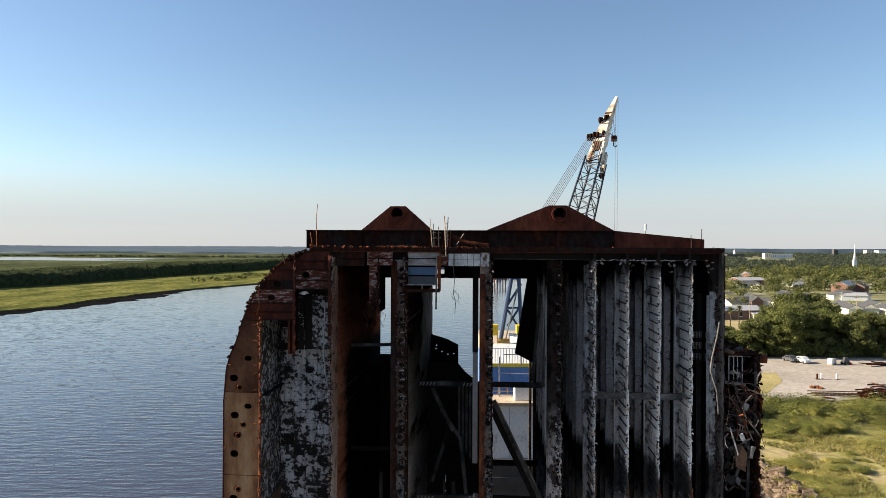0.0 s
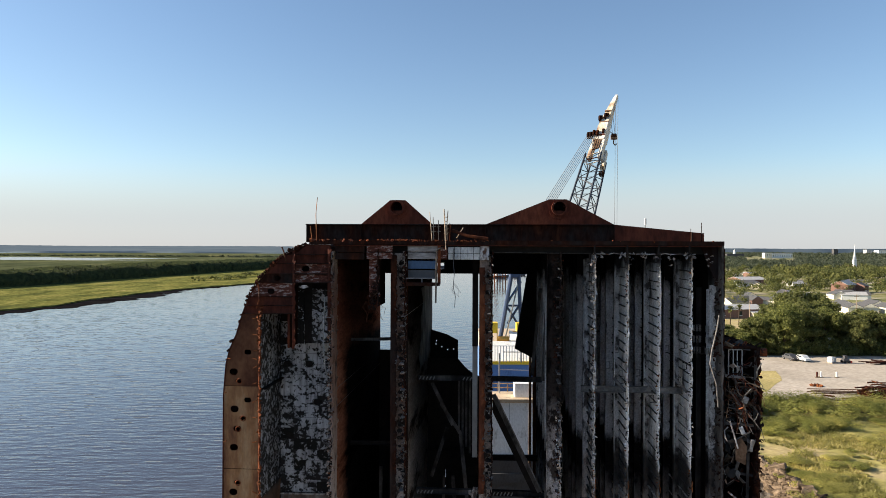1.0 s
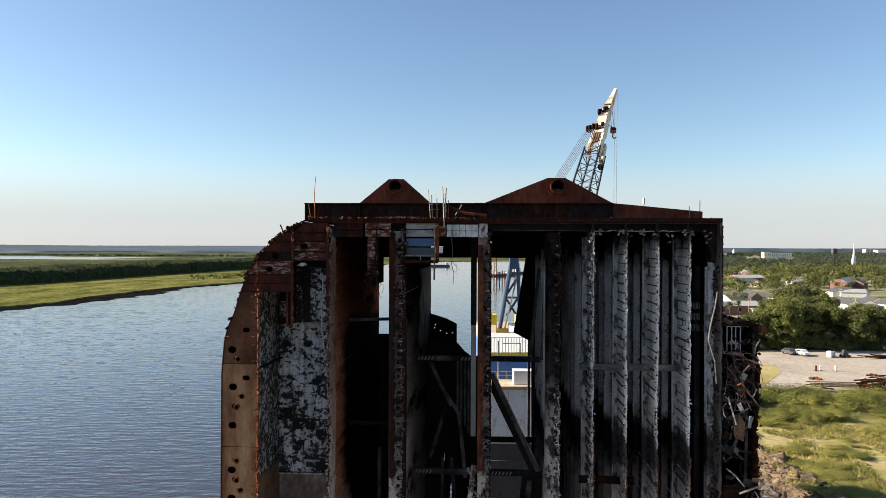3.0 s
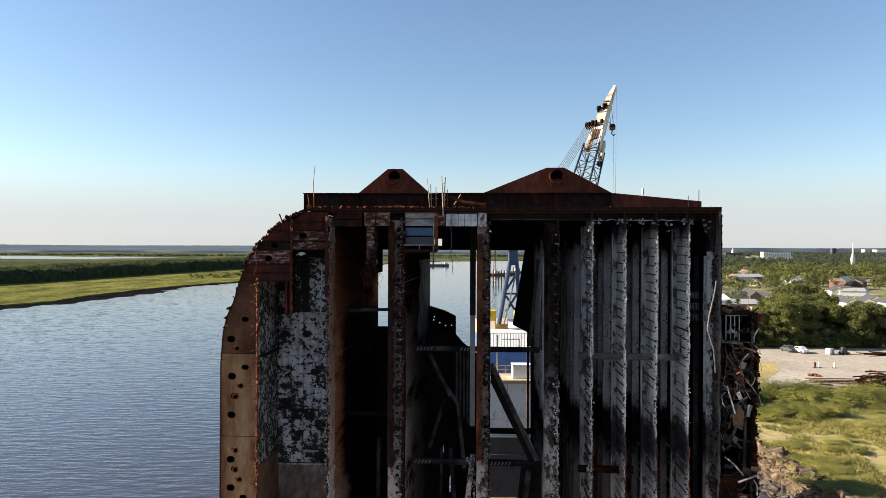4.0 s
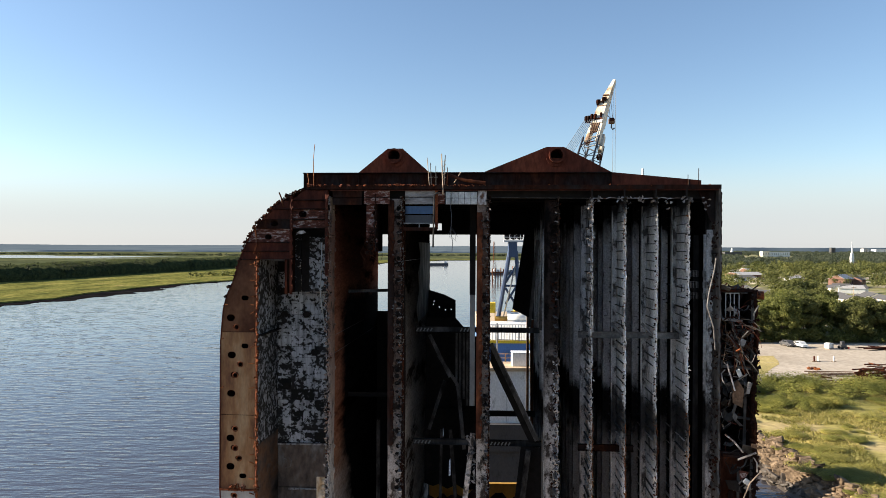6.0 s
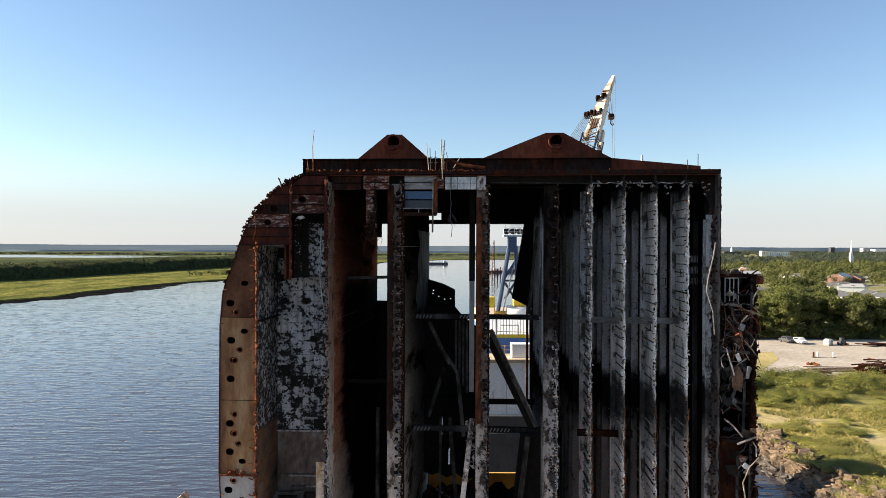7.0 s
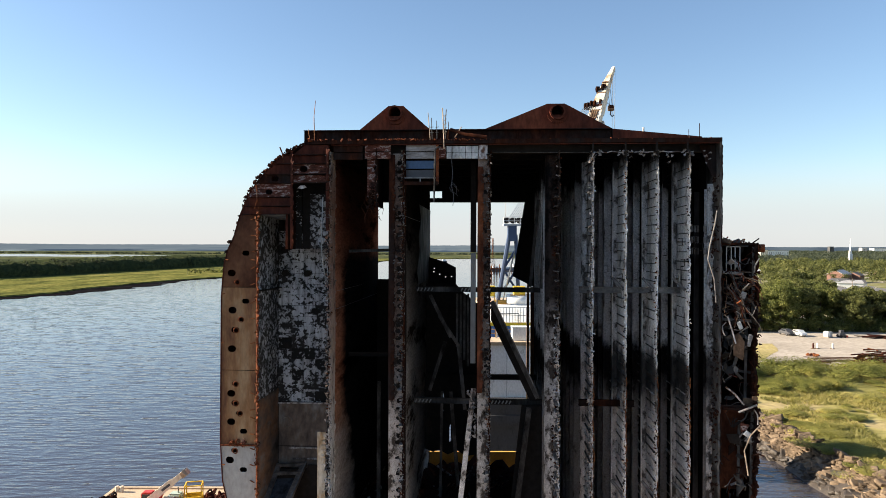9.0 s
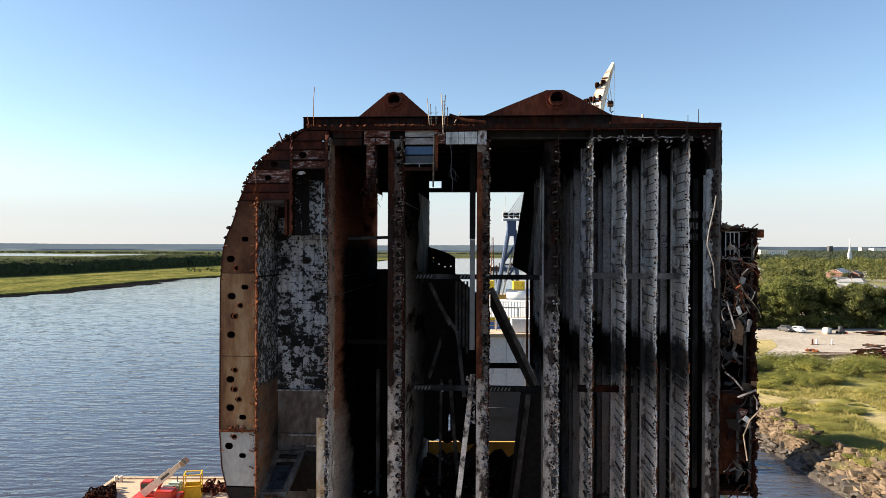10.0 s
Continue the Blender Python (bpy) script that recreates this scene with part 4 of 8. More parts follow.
part("burnt_lip", ragged(18.16, 9.0, TOP - 0.2, 0.3, 0.06, 0.1, 0.03, 151, 0.12, 0.0, 0.4), "soot_rust", weather, "thin red-brown torn lip", DOWN)
part("lower_plate", box(bmesh.new(), 17.95, 18.1, 0.4, LEN, LOW + 0.15, 9.1), "soot", weather, "", DOWN)
part("web_frame", torn_web(17.6, 17.98, 1.2, 9.0, TOP - 2.6, 52, 0.2), "grey_face", weather, "", DOWN)
for v, mt in ((1.9, "inner_web"), (4.2, "sooty_face"), (6.8, "sooty_face")):
    part("web_frame", box(bmesh.new(), 17.62, 17.98, v, v + 0.04, 9.0, TOP - 2.9), mt, weather, "", DOWN)
tagged(part("torn_edge", scraps(bmesh.new(), 17.8, 0.2, 9.0, TOP - 2, 160, 53, 0.12, 0.2), "soot_rust", weather, "", DOWN), kind="stuff")
bm = sheet(bmesh.new(), [(16.9, TOP - 0.1), (18.0, TOP - 0.1), (18.0, TOP - 2.2), (17.7, TOP - 2.1)], [], 0.7, 0.06)
part("corner_bracket", bm, "soot_rust", weather, "", DOWN)

# torn edge and white lagging along the top
g = random.Random(8)
bm = bmesh.new()
for i in range(150):
    u = g.uniform(-8.9, 3.4) if i < 140 else g.uniform(3.4, 18)
    s = g.uniform(0.03, 0.12) if u < -2 else g.uniform(0.02, 0.07)
    p = Vector((u, g.uniform(-0.12, 0.15), TOP + 0.25 + g.uniform(-0.04, 0.06)))
    m = Matrix.Translation(p) @ Euler((g.uniform(-1, 1), g.uniform(-1, 1), g.uniform(-3, 3))).to_matrix().to_4x4()
    box(bm, -s, s, -s * 0.4, s * 0.4, -0.03, s * g.uniform(0.1, 0.7), m)
tagged(sp("burnt_edge", bm, "rust_edge", None, "orange rust flakes along the cut top edge"), kind="stuff")
bm = bmesh.new()
for i, u in enumerate((9.95, 10.4, 11.8, 12.3, 13.1, 14.0, 14.9, 15.9, 16.3, 17.3)):
    scraps(bm, u, 0.35, TOP - (1.35 if i % 3 == 0 else 0.85), TOP - 0.5, 8, 600 + i, 0.085, 0.2)
tagged(sp("torn_lagging", bm, "panel_grey", None, "white shreds of insulation hanging under the frames"), kind="stuff")
sp("lagging_strip", wire(bmesh.new(), [(9.9 + 0.33 * i, 0.5 + 0.1 * noise.noise((i, 2, 2)), TOP - 0.56 + 0.12 * noise.noise((i * 0.9, 1, 1))) for i in range(21)], 0.04, 4), "torn", None, "white strip of insulation")

# panels between the frames at the top
def panel(name, u0, u1, z0, z1, v, mat, label="", nx=1, nz=1, gap=0.03):
    for i in range(nx):
        for k in range(nz):
            du, dz = (u1 - u0) / nx, (z1 - z0) / nz
            d = random.Random(int(u0 * 97 + z0 * 31 + i * 7 + k)).uniform(0, 0.05)
            bm = box(bmesh.new(), u0 + i * du + gap, u0 + (i + 1) * du - gap, v + d, v + d + 0.05, z0 + k * dz + gap, z0 + (k + 1) * dz - gap)
            bmesh.ops.bevel(bm, geom=bm.edges[:], offset=0.015, segments=1, affect="EDGES")
            sp(name, bm, mat, None, label)


panel("wall_panel", -7.3, -5.25, 32.7, 33.7, 0.15, "soot_rust", "", 1, 2)
panel("wall_panel", -5.15, -3.35, 32.75, 33.72, 0.1, "bilge_paint", "scorched white and brown panel", 1, 2)
panel("wall_panel", -2.4, -0.3, 32.75, 33.75, 0.2, "panel_grey", "grey ribbed panel", 1, 2)
panel("wall_panel", -2.4, -0.45, 32.1, 32.7, 0.35, "bluedk", "scorched blue panel")
panel("wall_panel", -2.4, -0.45, 31.45, 32.08, 0.35, "darkgrey")
sp("panel_rail", bar(bmesh.new(), (-2.45, 0.2, 31.5), (-0.3, 0.2, 31.5), 0.10, 0.08), "scorched_bar")
sp("panel_rail", bar(bmesh.new(), (-2.45, 0.1, 31.12), (-0.2, 0.1, 31.12), 0.3, 0.22), "soot_rust")
sp("panel_post", bar(bmesh.new(), (-0.25, 0.15, 31.1), (-0.25, 0.15, 33.7), 0.16, 0.2, (1, 0, 0)), "rust_edge")
sp("panel_post", bar(bmesh.new(), (-1.4, 0.2, 31.15), (-1.4, 0.2, 31.5), 0.06, 0.06, (1, 0, 0)), "steel")
sp("vent_pipe", wire(bmesh.new(), [(-0.45, -0.05, 29.9), (-0.42, -0.1, 31.6), (-0.4, -0.1, 33.3), (-0.25, -0.1, 33.5), (-0.1, 0.1, 33.5)], 0.06, 6), "dim_steel", None, "bent grey pipe")
panel("tile_panel", 0.35, 2.45, 32.75, 33.6, 0.1, "tile_dirty", "white tiled wall panel", 5, 2, 0.012)
panel("wall_panel", 2.45, 3.1, 32.7, 33.7, 0.12, "torn", "scorched white panel")
panel("wall_panel", -0.2, 0.32, 32.75, 33.6, 0.12, "bilge_paint", "scorched white panel")
sp("hanging_cable", wire(bmesh.new(), [(0.72, 0.0, 33.5), (0.7, 0.05, 32.6), (0.78, 0.0, 31.8), (0.7, 0.0, 31.0), (0.85, 0.05, 30.3), (0.8, 0.0, 29.6)], 0.025, 4), "darkgrey", None, "frayed hanging cable")
for i in range(4):
    g = random.Random(i)
    sp("bent_wire", wire(bmesh.new(), [(0.75, 0, 31.2 - 0.05 * i), (0.75 + g.uniform(-0.3, 0.4), 0, 30.9 - 0.1 * i), (0.75 + g.uniform(-0.4, 0.5), 0.1, 30.6 - g.uniform(0, 0.4))], 0.012, 4), "darkgrey")
sp("brace_plate", bar(bmesh.new(), (2.5, 0.6, 31.3), (2.75, 0.6, 30.7), 0.12, 0.06, (0, 1, 0)), "deck_rust")

# back end: header with one small opening, and the plates that close it below
bm = sheet(bmesh.new(), [(-9, 31.1), (18, 31.1), (18, TOP), (-9, TOP)], [[(-2.75, 31.5), (-1.3, 31.5), (-1.3, 32.15), (-2.75, 32.15)]], LEN - 0.3, 0.25)
sp("end_header", bm, "soot")
sp("end_bulkhead", box(bmesh.new(), -8, -2.4, LEN - 0.4, LEN - 0.1, LOW, 23.8), "soot")
sp("end_bulkhead", box(bmesh.new(), 7.9, 18.0, LEN - 0.4, LEN - 0.1, LOW, 31.2), "soot")
bm = sheet(bmesh.new(), [(-3.7, 19.0), (-3.5, 24.6), (-2.75, 26.1), (-2.4, 25.95), (-0.9, 25.5), (0.1, 25.0), (0.15, 19.0)], [oval(x, z, 0.12, 0.12, 8) for x, z in ((-1.9, 24.9), (-1.95, 24.6), (-1.4, 24.35), (-0.85, 24.1), (-0.3, 24.15))], 18.0, 0.05)
sp("torn_bulkhead", bm, "soot", None, "torn black bulkhead plate with bolt holes")
sp("bay_bulkhead", sheet(bmesh.new(), [(-2.5, 12.2), (2.75, 12.2), (2.75, 15.5), (2.75, 20.4), (2.2, 21.8), (0.9, 22.8), (0.2, 23.6), (-2.5, 23.6)], [[(-0.9, 12.9), (-0.55, 13.0), (-0.65, 14.6), (-0.85, 14.2)], [(0.55, 13.9), (0.8, 14.2), (0.7, 14.7)]], 16.0, 0.1), "soot")
sp("bay_bulkhead", sheet(bmesh.new(), [(-2.5, 9.0), (-1.7, 8.7), (-1.2, 8.9), (-0.4, 8.5), (0.4, 8.9), (1.2, 8.4), (2.9, 8.7), (2.9, 15.6), (-2.5, 15.6)], [[(-1.0, 12.2), (-0.75, 12.4), (-0.8, 13.9), (-0.95, 13.5)], [(0.3, 12.9), (0.6, 13.3), (0.5, 14.2)], [(-0.3, 9.6), (-0.12, 9.7), (-0.15, 11.2), (-0.28, 10.9)], [(1.5, 10.2), (1.64, 10.3), (1.6, 11.6)]], 15.2, 0.1), "soot")
sp("slanted_girder", sheet(bmesh.new(), [(6.45, 31.2), (7.7, 31.2), (7.7, 23.0), (5.35, 24.2)], [], LEN - 1.0, 0.3), "soot")
# the warm sunlight on this post is put into its red-brown colour
sp("slanted_girder", sheet(bmesh.new(), [(7.0, 23.2), (7.7, 23.2), (7.7, LOW), (7.1, LOW)], [], LEN - 1.0, 0.3), "rust_brown", None, "rusty post, a warm sunlit edge put into its colour")
sp("lower_shell", box(bmesh.new(), -12.4, 18.15, 0.3, LEN, LOW - 0.1, LOW + 0.15), "soot")


def h_beam(name, p, q, w, mat, label="", parent=None, up=(0, 0, 1)):
    """An H-section bar from p to q."""
    p, q = Vector(p), Vector(q)
    d = (q - p).normalized()
    s = d.cross(Vector(up)).normalized()
    t = s.cross(d)
    bm = bmesh.new()
    for k in (-1, 1):
        o = t * (k * w * 0.46)
        bar(bm, p + o, q + o, w * 0.9, w * 0.09, up)
    bar(bm, p, q, w * 0.09, w * 0.9, up)
    return sp(name, bm, mat, parent, label)


# beams, pillars and fallen braces inside
# thin post added past the open end, so that the sun strikes it
sp("end_post", box(bmesh.new(), 6.72, 6.95, 19.55, 19.85, 12.5, 24.2), "rust_tan", None, "tan rusted post added past the open end to catch sun")
h_beam("cross_beam", (-2.3, 6.4, 23.7), (7.7, 6.4, 23.7), 0.36, "sooty_face")
h_beam("cross_beam", (-2.3, 5.2, 15.55), (7.7, 5.2, 15.55), 0.38, "sooty_face")
for x0, x1, v, z in ((-2.2, -0.9, 6.2, 23.7), (1.1, 1.9, 6.2, 23.7), (-2.2, -0.9, 5.0, 15.55), (3.4, 5.0, 5.0, 15.55)):
    n = int((x1 - x0) / 0.26)
    for i in range(n):
        sp("hazard_stripe", bar(bmesh.new(), (x0 + i * 0.26, v - 0.02, z - 0.12), (x0 + i * 0.26 + 0.13, v - 0.02, z + 0.12), 0.09, 0.01, (0, 1, 0)), "steel")
h_beam("tie_bar", (-7.4, 6, 26.55), (-2.6, 6, 26.7), 0.22, "dim_steel")
h_beam("tie_bar", (-7.4, 6, 18.75), (-2.6, 6, 18.8), 0.3, "soot")
h_beam("pillar", (-5.4, 8, LOW), (-5.4, 8, 16.3), 0.3, "dim_steel", "", None, (0, 1, 0))
h_beam("pillar", (2.07, 3.8, 18.6), (2.07, 3.8, 26.5), 0.4, "floor_grey", "pale grey pillar", None, (0, 1, 0))
h_beam("pillar", (2.07, 3.8, 26.52), (2.07, 3.8, 33), 0.45, "soot", "", None, (0, 1, 0))
for k in range(4):
    sp("pillar_fin", bar(bmesh.new(), (0.75 + 0.28 * k, 7.5, 19.2 - 0.5 * k), (0.75 + 0.28 * k, 7.5, 23.3), 0.05, 0.16, (1, 0, 0)), "dim_steel")
h_beam("leaning_beam", (0.75, 0.9, LOW), (2.2, 1.1, 17.3), 0.38, "torn_web", "leaning torn column", None, (0, 1, 0))
tagged(sp("torn_edge", scraps(bmesh.new(), 2.1, 0.8, 14, 17.4, 40, 301, 0.16, 0.25), "scorched_bar"), kind="stuff")
h_beam("fallen_brace", (3.4, 4, 23.0), (6.7, 4.2, 16.1), 0.34, "dim_steel", "", None, (0, 1, 0))
# pale bar along the brace: its lit edge put in as colour
sp("brace_lit_edge", bar(bmesh.new(), (3.6, 3.75, 23.0), (6.88, 3.95, 16.1), 0.06, 0.08), "scorched_bar")
bm = sheet(bmesh.new(), [(3.35, 22.9), (3.35, 21.6), (6.2, 15.8), (6.9, 15.8)], [], 4.6, 0.06)
sp("brace_plate", bm, "soot")
h_beam("tie_bar", (3.3, 12, 16.05), (7.5, 12, 16.1), 0.4, "soot")
h_beam("leaning_beam", (4.8, 4, LOW), (6.1, 4, 15.4), 0.4, "dim_steel", "", None, (0, 1, 0))
sp("brace_plate", sheet(bmesh.new(), [(4.4, LOW), (7.6, LOW), (7.6, 15.4), (5.6, 15.4)], [], 4.8, 0.06), "soot")
for p, q, w in (((-1.3, 7, 23.2), (0.3, 7, 20.0), 0.28), ((-0.6, 7, 21.6), (1.0, 7, 19.2), 0.25), ((-0.2, 8, 19.5), (-1.4, 8, 15.7), 0.3), ((0.9, 7, 19.3), (1.4, 7, 14.5), 0.3), ((-0.5, 9, 15.4), (-0.6, 9, 7.0), 0.22), ((0.2, 9, 15.4), (0.8, 9, 8), 0.3), ((6.9, 7, 30.5), (6.3, 7, 23.9), 0.25), ((7.3, 5, 30.5), (7.0, 5, 23.9), 0.3)):
    h_beam("fallen_brace", p, q, w, "dim_steel", "", None, (0, 1, 0))
g = random.Random(90)
for i in range(46):
    p = Vector((g.uniform(-7, 7), g.uniform(2, 17), LOW + g.uniform(0.1, 1.6)))
    q = p + Vector((g.uniform(-1.6, 1.6), g.uniform(-1.6, 1.6), g.uniform(-0.3, 1.2)))
    sp("rubble_bar", bar(bmesh.new(), p, q, g.uniform(0.1, 0.4), g.uniform(0.05, 0.2)), g.choice(["dim_steel", "soot_rust", "torn", "dim_steel"]))
bm = bmesh.new()
rows = [[bm.verts.new((-7 + 14.5 * i / 24, 1 + 17.5 * k / 24, LOW + 0.15 + 0.3 + 0.05 * k + 2.4 * abs(noise.noise((i * 0.35, k * 0.35, 2))))) for i in range(25)] for k in range(25)]
for a, b2 in zip(rows[:-1], rows[1:]):
    for i in range(24):
        bm.faces.new((a[i], a[i + 1], b2[i + 1], b2[i]))
tagged(sp("rubble", bm, "soot_rust", None, "heap of burnt black rubble"), kind="stuff")
for i, mt in enumerate(("dim_steel", "soot_rust", "rust_tan", "soot", "dim_steel", "tile_dirty")):
    bm = bmesh.new()
    for k in range(14):
        g = random.Random(700 + 20 * i + k)
        scraps(bm, g.uniform(-6.5, 7.2), g.uniform(2.0, 17.0), LOW + 0.8, LOW + 2.6, 9 if i < 5 else 2, 900 + 20 * i + k, 0.24, 0.9)
    tagged(sp("burnt_litter", bm, mt, None, "burnt scraps strewn over the rubble"), kind="stuff")
# bars across the right-hand bays
for z, u0, u1, m in ((24.05, 9.3, 16.0, "scorched_bar"), (16.4, 9.3, 13.0, "soot_rust")):
    h_beam("tie_bar", (u0, 1.7, z), (u1, 1.7, z), 0.4, m)
for u in (11.4, 13.4, 15.4):
    for k, (v, z) in enumerate(((1.2, 24.9), (1.1, 11.4))):
        h_beam("tie_bar", (u, v, z), (u + 0.7, v - 0.4, z - 0.8), 0.16, "scorched_bar")
# small bent brackets on the right-hand webs
for i in range(26):
    g = random.Random(400 + i)
    u = g.choice((11.5, 13.5, 15.45, 16.6)) + g.uniform(-0.3, 0.3)
    z = g.uniform(23.8, 28.5)
    v = g.choice((0.3, 0.4, 3.2))
    pts = [(u, v, z), (u + 0.22, v - 0.1, z + 0.05), (u + 0.24, v - 0.1, z - 0.4), (u + 0.02, v, z - 0.45)]
    sp("bent_bracket", wire(bmesh.new(), pts, 0.03, 4), g.choice(["steel", "soot"]))
for i in range(3):
    z = 28.2 - 0.75 * i
    pts = [(16.75 + 0.1 * (k // 2), 2.2, z + (0.22 if (k % 4) in (1, 2) else -0.22)) for k in range(14)]
    tagged(sp("heating_coil", wire(bmesh.new(), pts, 0.025, 4), "scorched_bar", None, "wavy pipe coil"), kind="stuff")
    pts = [(17.55 + 0.09 * (k // 2), 1.8, z + (0.2 if (k % 4) in (1, 2) else -0.2)) for k in range(8)]
    tagged(sp("heating_coil", wire(bmesh.new(), pts, 0.025, 4), "scorched_bar", None, "wavy pipe coil"), kind="stuff")
sp("drain_pipe", wire(bmesh.new(), [(17.75, -0.3, 29.3), (17.6, -0.35, 28.4), (17.3, -0.3, 27.0), (17.2, -0.3, 26.2), (17.6, -0.3, 24.9), (17.75, -0.2, 23.4)], 0.045, 8), "scorched_bar", None, "bent pale pipe hanging down")

# double bottom: outer shell, inner bottom and the floor plate with its lightening holes
OUTER = [(-9.2, 33.75), (-10.16, 33.35), (-11.1, 32.7), (-12.3, 31.5), (-13.05, 30.4), (-13.6, 29.1), (-14.05, 27.6), (-14.5, 26.6), (-14.75, 25.6), (-14.92, 23.5), (-14.95, 13.6), (-14.8, 11.0), (-14.4, 9.3), (-13.7, 7.4), (-12.6, 5.2)]
bm = bmesh.new()
prev = None
for i, (x, z) in enumerate(OUTER):
    row = [bm.verts.new((x + dx, v, z)) for dx, v in ((0, -0.05), (0, LEN), (0.07, LEN), (0.07, -0.05))]
    if prev:
        for k in range(4):
            bm.faces.new((prev[k], prev[(k + 1) % 4], row[(k + 1) % 4], row[k]))
    prev = row
sp("bottom_shell", bm, "rust", None, "rusty outer bottom plating with a rounded bilge")
g = random.Random(61)
bm = bmesh.new()
for (x0, z0), (x1, z1) in zip(OUTER[:8], OUTER[1:9]):
    n = int(math.hypot(x1 - x0, z1 - z0) / 0.16)
    for i in range(n):
        f, s = (i + g.random()) / n, g.uniform(0.05, 0.17)
        if z0 + (z1 - z0) * f < 29.5 and g.random() < 0.7:
            continue
        m = Matrix.Translation((x0 + (x1 - x0) * f - 0.03, g.uniform(-0.15, 0.1), z0 + (z1 - z0) * f + 0.04)) @ Euler((g.uniform(-1, 1), g.uniform(-1, 1), g.uniform(-3, 3))).to_matrix().to_4x4()
        box(bm, -s, s, -s * 0.5, s * 0.5, -s * 0.4, s * 0.7, m)
tagged(sp("burnt_edge", bm, "soot_rust", None, "dark ragged flakes along the cut bilge"), kind="stuff")
sp("bent_wire", wire(bmesh.new(), [(-10.6, 0, 32.6), (-10.7, -0.1, 33.2), (-10.85, -0.1, 33.55)], 0.05, 5), "rust_brown")
INNER = -12.4
HOLES = [(-13.21, 26.42, 0.5, 0.34), (-14.19, 25.07, 0.57, 0.46), (-13.84, 24.46, 0.46, 0.3), (-13.21, 23.17, 0.5, 0.34), (-14.12, 22.55, 0.57, 0.46), (-13.57, 21.94, 0.42, 0.3), (-13.92, 21.21, 0.57, 0.42), (-14.15, 19.94, 0.57, 0.46),
         (-13.92, 17.57, 0.46, 0.3), (-14.19, 16.91, 0.57, 0.46), (-13.92, 16.26, 0.53, 0.38), (-13.64, 15.58, 0.46, 0.27), (-14.19, 14.99, 0.57, 0.46), (-13.33, 14.36, 0.5, 0.34), (-13.96, 13.05, 0.46, 0.3), (-14.27, 12.39, 0.57, 0.46), (-13.33, 11.76, 0.5, 0.34)]


def outer_at(z):
    for (x0, z0), (x1, z1) in zip(OUTER[:-1], OUTER[1:]):
        if z1 <= z <= z0:
            return x0 + (x1 - x0) * (z - z0) / (z1 - z0)


for z1, z0, mat, label in ((29.0, 24.13, "floor_rust", "rust-brown floor plate with oval lightening holes"), (24.09, 18.51, "floor_tan", "tan rust-streaked floor plate with oval holes"), (18.47, 13.45, "floor_tan", "tan rust-streaked floor plate with oval holes"), (13.37, 9.7, "floor_grey", "pale grey floor plate with oval holes"), (9.6, 5.3, "soot", "")):
    zs = [z1] + [z for _, z in OUTER if z0 + 0.05 < z < z1 - 0.05] + [z0]
    outl = [(outer_at(z) + 0.06, z) for z in zs] + [(INNER, z0), (INNER, z1)]
    hs = [oval(*h) for h in HOLES if z0 < h[1] < z1]
    fl = sp("floor_plate", sheet(bmesh.new(), outl, hs, 0.0, 0.05), mat, None, label)
    g = random.Random(int(z1))
    bm = bmesh.new()
    z = z0 + 0.2
    while z < z1:
        for x, o in ((outer_at(z) + 0.2, 0.13), (INNER - 0.25, 0.2)):
            if g.random() < (0.45 if o > 0.15 else 0.15):
                a = g.uniform(-0.6, 0.6)
                bar(bm, (x - o, -0.05, z - a * 0.15), (x + o * 0.6, -0.10, z + a * 0.15), 0.07, 0.05)
        z += 0.55
    tagged(part("edge_tab", bm, "rust_brown", fl, "short burnt stubs of stiffeners", DOWN), kind="stuff")
    for h in HOLES:
        if z0 < h[1] < z1 and h[3] in (0.3, 0.42, 0.38, 0.27):
            bm = bmesh.new()
            n = 14
            hoop = []
            for i in range(n):
                a = 2 * math.pi * i / n
                hoop.append([bm.verts.new((h[0] + 0.1 + (0.17 + 0.035 * math.cos(q)) * math.cos(a), -0.12 + 0.035 * math.sin(q), h[1] + (0.17 + 0.035 * math.cos(q)) * math.sin(a))) for q in (0, 1.26, 2.51, 3.77, 5.03)])
            for i in range(n):
                for q in range(5):
                    bm.faces.new((hoop[i][q], hoop[(i + 1) % n][q], hoop[(i + 1) % n][(q + 1) % 5], hoop[i][(q + 1) % 5]))
            part("pipe_ring", bm, "rust_edge", fl, "", DOWN)
sp("seam_rail", bar(bmesh.new(), (-14.9, -0.06, 13.42), (INNER, -0.06, 13.44), 0.12, 0.1), "rust_edge")
bm = scraps(bmesh.new(), -13.6, -0.05, 13.4, 13.8, 24, 67, 0.22, 0.6)
tagged(sp("burnt_edge", bm, "rust_edge"), kind="stuff")
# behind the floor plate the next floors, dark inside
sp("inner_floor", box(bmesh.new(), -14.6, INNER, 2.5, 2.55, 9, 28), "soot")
# glowing-orange rust lip along the inner bottom
bm = torn_web(INNER - 0.02, INNER + 0.10, -0.12, 9.0, 29.3, 71, 0.16, 0.1, 0.06)
sp("inner_bottom_lip", bm, "rust_edge", None, "bright orange torn lip of the inner bottom")
tagged(sp("torn_edge", scraps(bmesh.new(), INNER + 0.05, -0.05, 9.0, 29.6, 150, 72, 0.10, 0.10), "rust_brown"), kind="stuff")

# inner bottom plating and the recessed white tank
sp("inner_bottom", box(bmesh.new(), INNER - 0.04, INNER + 0.04, 0.05, 4.5, 23.9, 29.0), "peel_mid")
sp("inner_bottom", box(bmesh.new(), INNER - 0.04, INNER + 0.04, 0.05, LEN, 16.4, 23.86), "peel_mid")
